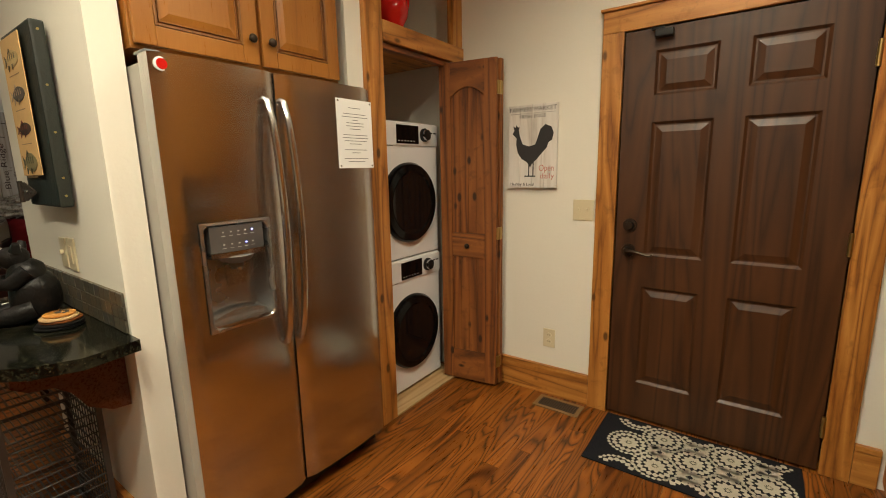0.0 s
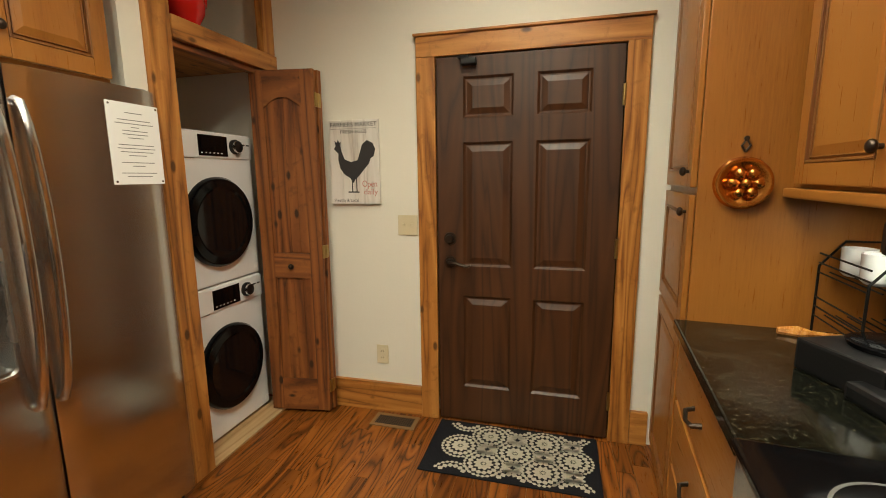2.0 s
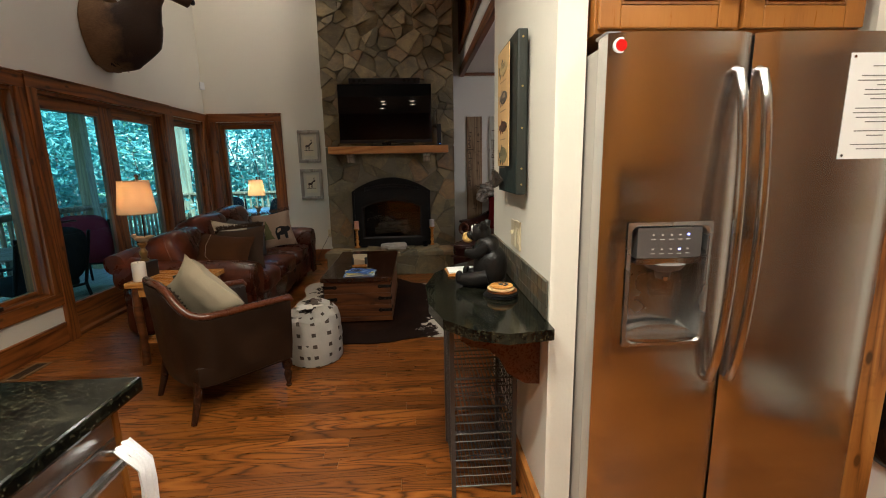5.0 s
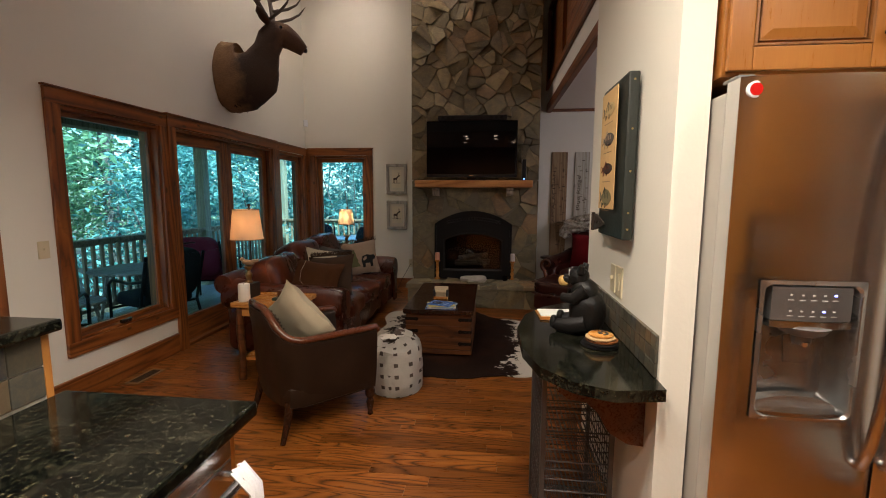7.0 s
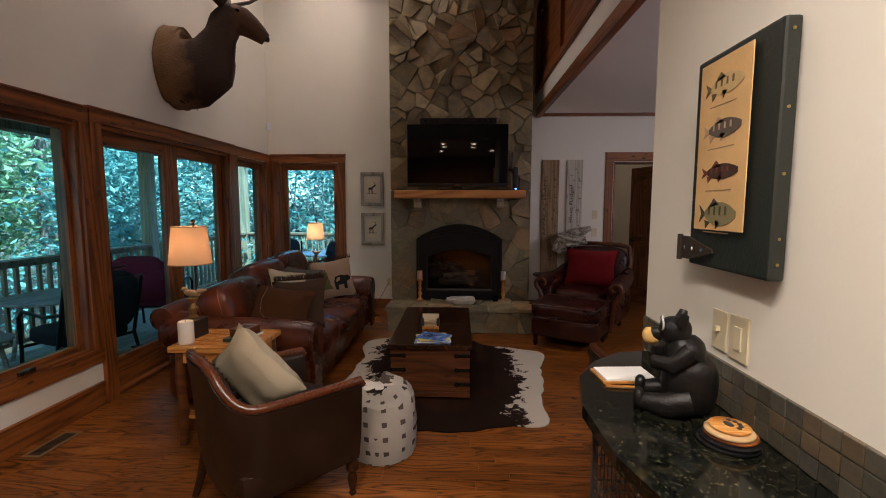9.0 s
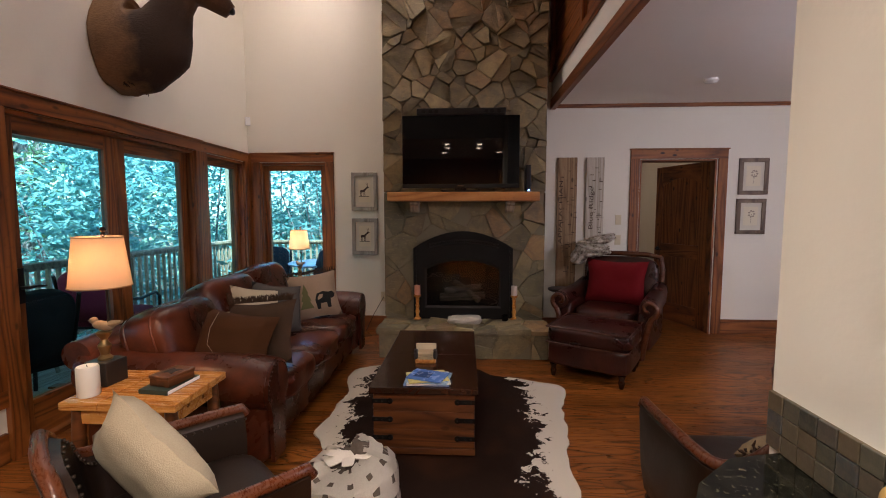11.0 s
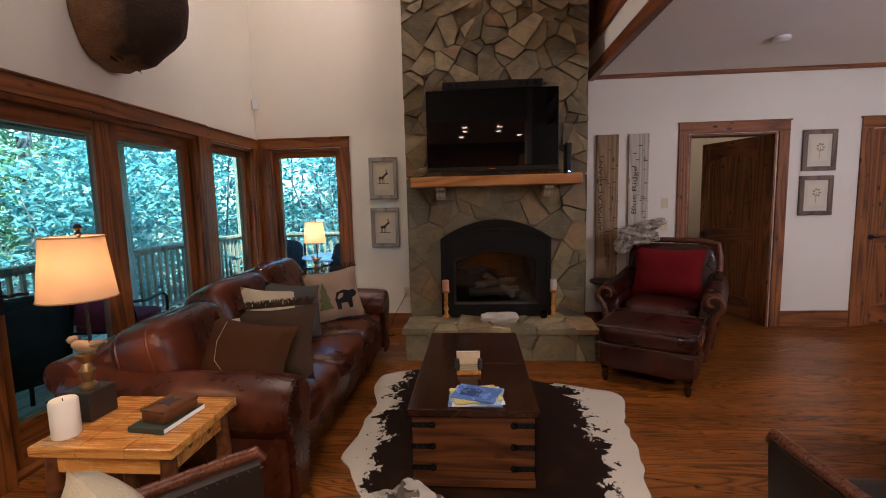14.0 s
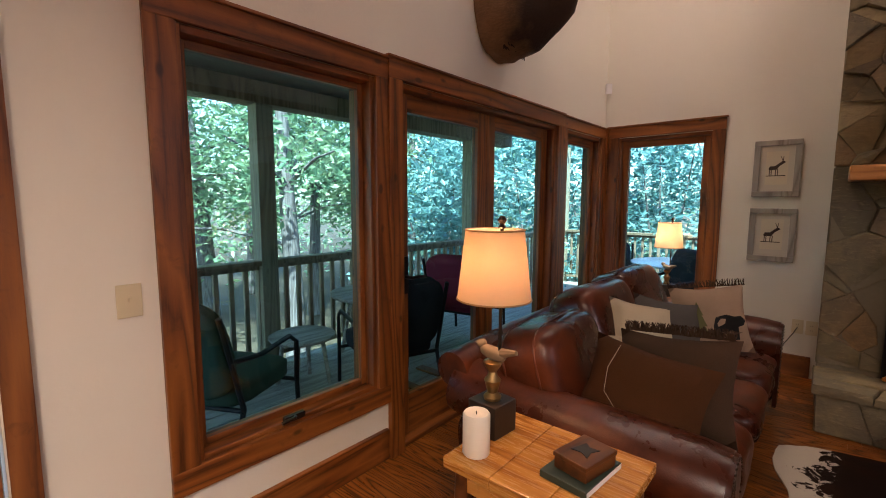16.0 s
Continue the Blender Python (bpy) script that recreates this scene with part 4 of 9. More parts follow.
def refrigerator():
    f = thing("refrigerator", pose(-2.53, 0.896, 0, 0, 0, 90), "stainless steel side-by-side refrigerator with a water dispenser", "refrigerator")
    bx("body", f, plain("grey_enamel", (0.36, 0.34, 0.3), 0.4), (-0.44, 0.44, 0.085, 0.78, 0.03, 1.74), 0.006, "grey metal refrigerator body")
    bx("base_grille", f, BLACK, (-0.435, 0.435, 0.06, 0.084, 0.02, 0.085), 0.004, "black base grille")

    def leaf(x0, x1, hole=None):
        bm = shell()
        n = 14
        xs = [x0 + (x1 - x0) * i / n for i in range(n + 1)]

        def fy(x):
            t = (x - (x0 + x1) / 2) / ((x1 - x0) / 2)
            return -0.012 * (1 - t * t) + (0.012 * max(0, abs(t) - 0.93) / 0.07)
        if hole:
            xs = sorted(xs + [hole[0], hole[1]])
        zs = [0.10, 1.76] if not hole else [0.10, hole[2], hole[3], 1.76]
        for a, b in zip(xs, xs[1:]):
            for c, d in zip(zs, zs[1:]):
                if hole and hole[0] <= (a + b) / 2 <= hole[1] and hole[2] <= (c + d) / 2 <= hole[3]:
                    continue
                bm.faces.new([bm.verts.new(p) for p in ((a, fy(a), c), (b, fy(b), c), (b, fy(b), d), (a, fy(a), d))])
            for z in (0.10, 1.76):
                bm.faces.new([bm.verts.new(p) for p in ((a, fy(a), z), (b, fy(b), z), (b, 0.075, z), (a, 0.075, z))])
        for x in (x0, x1):
            bm.faces.new([bm.verts.new(p) for p in ((x, fy(x), 0.10), (x, 0.075, 0.10), (x, 0.075, 1.76), (x, fy(x), 1.76))])
        bmesh.ops.remove_doubles(bm, verts=bm.verts[:], dist=0.0004)
        return bm
    hole = (-0.365, -0.118, 0.872, 1.242)
    left = part("door", leaf(-0.445, -0.038, hole), STEEL, f, "", 0, 30)
    right = part("door", leaf(-0.03, 0.452), STEEL, f, "", 0, 30)
    # dispenser: rounded steel well, control panel, spout, curved tray
    disp = plain("dispenser_steel", (0.42, 0.42, 0.41), 0.26, 0.95, vary=0.06)
    h = hole
    xc, hw = (h[0] + h[1]) / 2, (h[1] - h[0]) / 2

    def outline(m, r, y, n=5):
        pts = []
        for cx, cz, a0 in ((h[1] - m - r, h[3] - m - r, 0), (h[0] + m + r, h[3] - m - r, 90), (h[0] + m + r, h[2] + m + r, 180), (h[1] - m - r, h[2] + m + r, 270)):
            for k in range(n + 1):
                a = radians(a0 + 90 * k / n)
                pts.append((cx + r * math.cos(a), y, cz + r * math.sin(a)))
        return pts
    bm = shell()
    loops = [[bm.verts.new(p) for p in outline(*q)] for q in ((-0.004, 0.004, -0.0135), (0.006, 0.02, -0.017), (0.011, 0.02, -0.011), (0.013, 0.022, 0.03), (0.03, 0.03, 0.066))]
    for p, q in zip(loops, loops[1:]):
        for i in range(len(p)):
            j = (i + 1) % len(p)
            bm.faces.new((p[i], p[j], q[j], q[i]))
    bm.faces.new(loops[-1])
    part("dispenser_well", bm, disp, left, "recessed steel dispenser well", 0, True)
    bm = shell()
    bow = [(-0.97 + 1.94 * i / 10, -0.012 - 0.012 * (1 - (-1 + 2 * i / 10) ** 2)) for i in range(11)]
    prism(bm, [(xc + (hw - 0.024) * u, y) for u, y in bow] + [(h[1] - 0.026, 0.05), (h[0] + 0.026, 0.05)], "z", h[3] - 0.1, h[3] - 0.012)
    part("control_panel", bm, plain("panel_grey", (0.2, 0.195, 0.19), 0.3, 0.7), left, "grey metal control panel", 0.003, True)
    bm = shell()
    prism(bm, [(xc + (hw - 0.022) * u, y - 0.003) for u, y in bow] + [(h[1] - 0.024, 0.05), (h[0] + 0.024, 0.05)], "z", h[3] - 0.119, h[3] - 0.101)
    part("panel_rim", bm, CHROME, left, "bright metal rim", 0.002, True)
    led = glow("blue_led", (0.2, 0.25, 1.0), 2.5)
    pale_print = plain("pale_print", (0.5, 0.5, 0.48), 0.5)
    for i in range(5):
        for j in range(2):
            x, z = xc - 0.055 + i * 0.026, h[3] - 0.034 - j * 0.042
            y = -0.0125 - 0.012 * (1 - ((x - xc) / (hw - 0.024)) ** 2)
            bx("indicator", left, led if i > 2 and (i + j) % 2 == 0 else pale_print, (x - 0.003, x + 0.003, y - 0.0008, y + 0.0002, z, z + 0.004), 0)
            bx("icon", left, pale_print, (x - 0.007, x + 0.007, y - 0.0006, y + 0.0002, z - 0.012, z - 0.01), 0)
    bm = shell()
    lathe(bm, [(0.062, 0.0), (0.05, -0.018), (0.024, -0.028), (0.02, -0.05)], (xc, 0.014, h[3] - 0.119), 20)
    sp = part("spout", bm, GREY_PLASTIC, left, "grey plastic spout", 0, True)
    bm = shell()
    tube(bm, (xc, -0.002, h[3] - 0.172), (xc, -0.002, h[3] - 0.16), 0.009, 0.011, 12)
    part("nozzle", bm, CHROME, sp, "chrome nozzle", 0, True)
    bm = shell()
    prism(bm, [(xc - 0.036, h[3] - 0.225), (xc + 0.036, h[3] - 0.225), (xc + 0.042, h[3] - 0.15), (xc - 0.042, h[3] - 0.15)], "y", 0.018, 0.023)
    part("paddle", bm, glass("clear_paddle", (0.9, 0.9, 0.9), 0.1), left, "clear plastic paddle", 0.002)
    bm = shell()
    n = 14
    arc = [(xc + (hw - 0.016) * math.cos(math.pi * i / n), h[2] + 0.017 + 0.034 * math.sin(math.pi * i / n)) for i in range(n + 1)]
    prism(bm, arc, "y", 0.018, 0.052)
    part("drip_bowl", bm, disp, left, "curved steel back of the drip tray", 0.004, True)
    bm = shell()
    prism(bm, [(h[0] + 0.014, 0.05), (h[1] - 0.014, 0.05)] + [(xc + (hw - 0.012) * u, y + 0.002) for u, y in reversed(bow)], "z", h[2] + 0.01, h[2] + 0.019)
    part("drip_tray", bm, CHROME, left, "polished drip tray", 0.002, True)
    for x in (-0.088, -0.022):
        bm = shell()
        pts = [(x, -0.004, 1.66)] + [(x, -0.022 - 0.052 * math.sin(math.pi * k / 14) ** 0.6, 1.655 - 0.9 * k / 14) for k in range(15)] + [(x, -0.004, 0.75)]
        pipe(bm, pts, 0.0135, 12)
        part("handle", bm, STEEL_Z, left if x < -0.05 else right, "steel bar handle", 0, True)
    for x in (-0.42, 0.42):
        bx("hinge_cover", f, GREY_PLASTIC, (x - 0.022, x + 0.022, 0.03, 0.11, 1.7615, 1.772), 0.006)
    bm = shell()
    tube(bm, (-0.414, -0.004, 1.727), (-0.414, 0.006, 1.727), 0.021, 0.021, 24)
    mg = part("magnet", bm, WHITE_ENAMEL, f, "round red and white magnet", 0.002)
    bm = shell()
    tube(bm, (-0.414, -0.0052, 1.727), (-0.414, -0.0042, 1.727), 0.0155, 0.0155, 24)
    part("face", bm, RED_GLAZE, mg)
    nt_ = bx("notice", f, PAPER, (0.236, 0.441, -0.0135, -0.0125, 1.415, 1.703), 0, "printed notice sheet")
    FAINT = plain("grey_print", (0.2, 0.2, 0.2), 0.8)
    zz = 1.668
    for k, w in enumerate((0.07, 0, 0.13, 0.15, 0.03, 0.1, 0.1, 0.06, 0, 0.14, 0.15, 0.13, 0.07, 0, 0.13, 0.05, 0, 0.14, 0.1)):
        if w:
            bx("line", nt_, FAINT, (0.3385 - w / 2, 0.3385 + w / 2, -0.0142, -0.0136, zz - 0.0013, zz + 0.0013), 0)
        zz -= 0.0125
    for px, pz in ((0.246, 1.693), (0.431, 1.693), (0.246, 1.425), (0.431, 1.425)):
        bm = shell()
        tube(bm, (px, -0.016, pz), (px, -0.0135, pz), 0.004, 0.004, 10)
        part("pin", bm, CHROME, nt_)


refrigerator()


def closet():
    t = thing("closet_frame", Matrix.Identity(4), "knotty pine posts and beam round the laundry closet", "trim")
    t["kind"] = "structure"
    bx("post", t, PINE_Z, (-2.69, -2.64, 1.447, 1.568, 0, KITCHEN_CEILING), 0.004)
    bx("post", t, PINE_Z, (-2.69, -2.645, 2.20, 2.298, 2.135, KITCHEN_CEILING), 0.004)
    bx("beam", t, PINE_Y, (-2.70, -2.635, 1.57, 2.298, 2.035, 2.13), 0.004)
    bx("shelf", t, PINE_Y, (-3.49, -2.702, 1.57, 2.298, 2.06, 2.128), 0.003)
    bx("jamb", t, ALDER_Z, (-2.74, -2.65, 2.262, 2.298, 0, 2.03), 0.003)
    bx("track", t, DARK_Y, (-2.70, -2.66, 1.57, 2.262, 2.005, 2.034), 0.003)
    bm = shell()
    box(bm, -3.49, -2.64, 1.57, 2.26, 0.0, 0.012)
    solid("closet_floor", bm, PLYW, "bare worn plywood closet floor", "floor", kind="structure")


closet()


def laundry_machine(name, z0, h, label, clear):
    m = thing(name, pose(-2.77, 1.88, z0, 0, 0, 90), label, "washing machine" if name == "washing_machine" else "dryer")
    w = 0.298
    bx("body", m, WHITE_ENAMEL, (-w, w, 0.0, 0.62, 0.0, h), 0.012)
    bx("fascia", m, WHITE_ENAMEL, (-w + 0.004, w - 0.004, -0.008, -0.0005, h - 0.135, h - 0.008), 0.004, "white control fascia")
    bx("display", m, SCREEN, (-0.10, 0.10, -0.012, -0.0085, h - 0.125, h - 0.02), 0.002, "black touch display")
    for i in range(6):
        bx("icon", m, PAPER, (-0.085 + i * 0.027, -0.076 + i * 0.027, -0.0126, -0.0121, h - 0.112, h - 0.107), 0)
    bm = shell()
    lathe(bm, [(0.04, 0.0), (0.04, 0.012), (0.032, 0.014), (0.03, 0.03), (0.026, 0.033)], n=28)
    k = part("dial", bm, BLACK, m, "black program dial with a chrome ring", 0, True)
    k.data.transform(pose(0.155, -0.009, h - 0.07, 90))
    bm = shell()
    lathe(bm, [(0.0315, 0.013), (0.0325, 0.026), (0.0312, 0.031)], n=28, close=False)
    r = part("ring", bm, CHROME, k, "chrome ring", 0, True)
    r.data.transform(pose(0.155, -0.009, h - 0.07, 90))
    for i in range(2):
        bx("button", m, BLACK, (0.215 + i * 0.036, 0.24 + i * 0.036, -0.0105, -0.0085, h - 0.06, h - 0.052), 0.001)
    bx("drawer_seam", m, GREY_PLASTIC, (-w + 0.002, -0.12, -0.0012, -0.0002, h - 0.14, h - 0.137), 0)
    cz, R = 0.37 if clear else 0.33, 0.238
    bm = shell()
    lathe(bm, [(R, 0.0), (R, 0.02), (R - 0.012, 0.036), (R - 0.05, 0.042), (R - 0.062, 0.034)], n=48, close=False)
    d = part("door_ring", bm, GLOSSBLACK, m, "gloss black porthole ring", 0, True)
    d.data.transform(pose(0, 0, cz, 90))
    bm = shell()
    lathe(bm, [(R - 0.06, 0.034), (R - 0.1, 0.026), (R - 0.14, 0.016), (0.03, 0.012)], n=40)
    g = part("porthole", bm, plain("smoked_glass", (0.004, 0.004, 0.005), 0.05, bump=0, spec=0.35), d, "smoked glass porthole", 0, True)
    g.data.transform(pose(0, 0, cz, 90))
    if clear:
        bm = shell()
        for k2 in range(40):
            a = k2 * 2.4
            rr = 0.03 + 0.1 * math.sqrt(k2 / 40)
            tube(bm, (rr * math.cos(a), rr * math.sin(a), 0.028), (rr * math.cos(a), rr * math.sin(a), 0.029), 0.0035, 0.0035, 6)
        p = tagged(part("drum", bm, CHROME, d, "steel drum perforations"), kind="stuff")
        p.data.transform(pose(0, 0.004, cz, 90))
    bx("pull", d, GLOSSBLACK, (-R - 0.004, -R + 0.014, -0.034, -0.004, cz - 0.045, cz + 0.045), 0.004)


laundry_machine("washing_machine", 0.03, 0.84, "white front-load washing machine under the dryer", True)
laundry_machine("clothes_dryer", 0.875, 0.80, "white front-load dryer stacked on the washing machine", False)


def bifold():
    b = thing("bifold_door", pose(-2.70, 2.117, 0.02), "knotty alder bifold closet door folded open", "door")

    def leaf(p0, p1, front):
        d = Vector((p1[0] - p0[0], p1[1] - p0[1], 0))
        w = d.length
        ang = math.degrees(math.atan2(d.y, d.x))
        m = pose(p0[0], p0[1], 0, 0, 0, ang)
        h, th = 2.0, 0.034

        def add(name, bm, mat, par, lab="", bev=0.003):
            o = part(name, bm, mat, par, lab, bev)
            o.data.transform(m)
            return o
        bm = shell()
        box(bm, 0, 0.075, 0, th, 0, h)
        box(bm, w - 0.075, w, 0, th, 0, h)
        lf = add("leaf", bm, ALDER_Z, b)
        bm = shell()
        n = 10
        arch = [(0.075 + (w - 0.15) * i / n, 1.80 + 0.055 * math.sin(math.pi * i / n)) for i in range(n + 1)]
        prism(bm, arch + [(w - 0.075, h), (0.075, h)], "y", 0, th)
        for z0, z1 in ((0, 0.20), (0.83, 0.98)):
            box(bm, 0.075, w - 0.075, 0, th, z0, z1)
        add("rail", bm, ALDER_X, lf)
        k = 4
        s = (w - 0.15) / k
        for i in range(k):
            bm = shell()
            box(bm, 0.0755 + i * s, 0.0745 + (i + 1) * s, 0.010, th - 0.008, 0.2005, 0.8295)
            box(bm, 0.0755 + i * s, 0.0745 + (i + 1) * s, 0.010, th - 0.008, 0.9805, 1.86)
            add("panel_board", bm, ALDER_Z, lf, "", 0.004)
        if front:
            bm = shell()
            bmesh.ops.create_uvsphere(bm, u_segments=12, v_segments=8, radius=0.016, matrix=Matrix.Translation((w / 2, -0.022, 0.905)))
            tube(bm, (w / 2, -0.015, 0.905), (w / 2, 0, 0.905), 0.007)
            o = add("knob", bm, BRONZE, lf, "dark bronze knob", 0)
            bm = shell()
            box(bm, 0.10, w - 0.10, -0.0012, 0.0, 0.852, 0.958)
            add("inset", bm, ALDER_X, lf, "", 0.0005)
    leaf((0, 0), (0.365, 0.055), True)
    leaf((0.03, 0.118), (0.37, 0.095), False)
    for z in (0.12, 0.95, 1.80):
        bm = shell()
        box(bm, 0.3655, 0.373, 0.06, 0.118, z, z + 0.075)
        tube(bm, (0.3745, 0.088, z), (0.3745, 0.088, z + 0.075), 0.005)
        part("hinge", bm, BRASS, b, "brass hinge")


bifold()


def pitcher():
    bm = shell()
    lathe(bm, [(0.045, 0), (0.055, 0.008), (0.06, 0.03), (0.082, 0.07), (0.088, 0.11), (0.078, 0.15), (0.055, 0.19), (0.05, 0.215), (0.062, 0.245), (0.058, 0.245), (0.046, 0.215)], n=28)
    p = thing("pitcher", pose(-2.74, 1.76, 2.13), "glossy red ceramic pitcher on the closet beam", "pitcher")
    part("body", bm, RED_GLAZE, p, "", 0, True)
    bm = shell()
    pipe(bm, [(0.0, 0.05, 0.225), (0.0, 0.10, 0.24), (0.0, 0.135, 0.20), (0.0, 0.125, 0.14), (0.0, 0.08, 0.10)], 0.011)
    part("handle", bm, RED_GLAZE, p, "", 0, True)
    bm = shell()
    soft(bm, (0.055, 0.0, 0.14), (0.06, 0.05, 0.09), 2.2, None, 5)
    part("ornament", bm, RED_GLAZE, p, "moulded red leaf ornament", 0, True)


pitcher()


EAST = pose(-0.583, 1.604, 0, 0, 0, -4.5) @ pose(0.641, -1.53, 0)   # the east run of units stands slightly askew


def pantry():
    c = thing("pantry_cabinet", EAST @ pose(-0.62, 1.83, 0, 0, 0, -90), "tall honey maple pantry cabinet", "cabinet")
    # front looks to -x; local x runs to -y
    bx("body", c, MAPLE_Z, (-0.30, 0.30, 0.0, 0.635, 0.0, KITCHEN_CEILING - 0.2), 0.003)
    cabinet_door(c, -0.29, 0.29, 0.10, 0.86, -0.001, None)
    cabinet_door(c, -0.29, 0.29, 0.88, 1.36, -0.001, (0.25, 1.30))
    cabinet_door(c, -0.29, 0.29, 1.385, 2.6, -0.001, (0.25, 1.44))


pantry()


def copper_mould():
    c = thing("copper_mould", EAST @ pose(-0.492, 1.528, 1.40), "polished copper mould hung on the pantry side", "wall decoration")
    bm = shell()
    lathe(bm, [(0.105, 0.0), (0.104, 0.01), (0.095, 0.02), (0.098, 0.028), (0.085, 0.03), (0.07, 0.022)], n=32)
    o = part("rim", bm, COPPER, c, "", 0, True)
    o.data.transform(pose(0, 0, 0, 90))
    bm = shell()
    rng = random.Random(5)
    for k in range(7):
        a = k * math.pi * 2 / 6
        r = 0.042 if k < 6 else 0
        soft(bm, (r * math.cos(a), -0.03, r * math.sin(a)), (0.05, 0.05, 0.045), 2.2, pose(0, 0, 0, 0, -math.degrees(a), 0), 4, 0.15, k)
    part("relief", bm, COPPER, c, "embossed fruit relief", 0, True)
    for o in c.children:
        o.data.transform(Matrix.Diagonal((0.82, 1, 0.82, 1)))
    bm = shell()
    pipe(bm, [(0, -0.004, 0.10), (-0.012, -0.006, 0.12), (0, -0.006, 0.14), (0.012, -0.006, 0.12), (0, -0.004, 0.10)], 0.004, 6)
    tube(bm, (0, -0.01, 0.143), (0, 0, 0.143), 0.008)
    part("hanger", bm, BRONZE, c, "small bronze hanger")


copper_mould()


def wall_units():
    u = thing("wall_cabinet", EAST @ pose(-0.35, 1.02, 1.385, 0, 0, -90), "honey maple wall cabinet over the counter", "cabinet")
    bx("body", u, MAPLE_Z, (-0.505, 0.60, 0.0, 0.365, 0.0, 1.15), 0.003)
    bx("light_rail", u, MAPLE_X, (-0.505, 0.60, -0.03, 0.02, -0.03, -0.001), 0.006)
    cabinet_door(u, -0.455, 0.03, 0.012, 1.13, -0.001, (-0.01, 0.10))
    cabinet_door(u, 0.04, 0.56, 0.012, 1.13, -0.001, (0.09, 0.10))
    b = thing("base_cabinet", EAST @ pose(-0.62, 1.15, 0, 0, 0, -90), "honey maple drawer unit under the granite counter", "cabinet")
    bx("body", b, MAPLE_Z, (-0.375, 0.375, 0.0, 0.635, 0.10, 0.88), 0.003)
    bx("toe_kick", b, DARK_X, (-0.375, 0.375, 0.05, 0.62, 0, 0.099), 0.002)
    for z0, z1 in ((0.13, 0.37), (0.39, 0.62), (0.64, 0.86)):
        dr = bx("drawer", b, MAPLE_X, (-0.365, 0.365, -0.021, -0.001, z0, z1), 0.007)
        bm = shell()
        zc = (z0 + z1) / 2
        pipe(bm, [(-0.05, -0.02, zc), (-0.045, -0.045, zc - 0.006), (0, -0.052, zc - 0.015), (0.045, -0.045, zc - 0.006), (0.05, -0.02, zc)], [0.008, 0.007, 0.006, 0.007, 0.008], 8)
        part("pull", bm, BRONZE, dr, "dark bronze bail pull", 0, True)
    bm = shell()
    box(bm, -0.662, 0.018, 0.75, 1.528, 0.882, 0.92)
    solid("worktop", bm, GRANITE, "polished dark granite worktop", "countertop", bevel=0.006).matrix_basis = EAST
    r = thing("range", EAST @ pose(-0.66, 0.362, 0, 0, 0, -90), "black glass-top range with a steel front", "stove")
    bx("body", r, STEEL, (-0.38, 0.38, 0.0, 0.67, 0.02, 0.905), 0.004)
    bx("cooktop", r, GLOSSBLACK, (-0.382, 0.382, -0.01, 0.672, 0.906, 0.928), 0.006, "black ceramic glass cooktop")
    bm = shell()
    for x, y, rr in ((-0.19, 0.19, 0.11), (0.19, 0.19, 0.085), (-0.19, 0.5, 0.085), (0.19, 0.5, 0.11)):
        lathe(bm, [(rr, 0.0), (rr + 0.003, 0.0006), (rr + 0.006, 0.0)], (x, y, 0.9283), 40, close=False)
    part("burner_ring", bm, GREY_PLASTIC, r, "grey burner rings")
    bm = shell()
    pipe(bm, [(-0.33, -0.004, 0.80), (-0.33, -0.05, 0.80), (0.33, -0.05, 0.80), (0.33, -0.004, 0.80)], 0.012)
    part("handle", bm, STEEL_Z, r, "steel oven handle", 0, True)


wall_units()


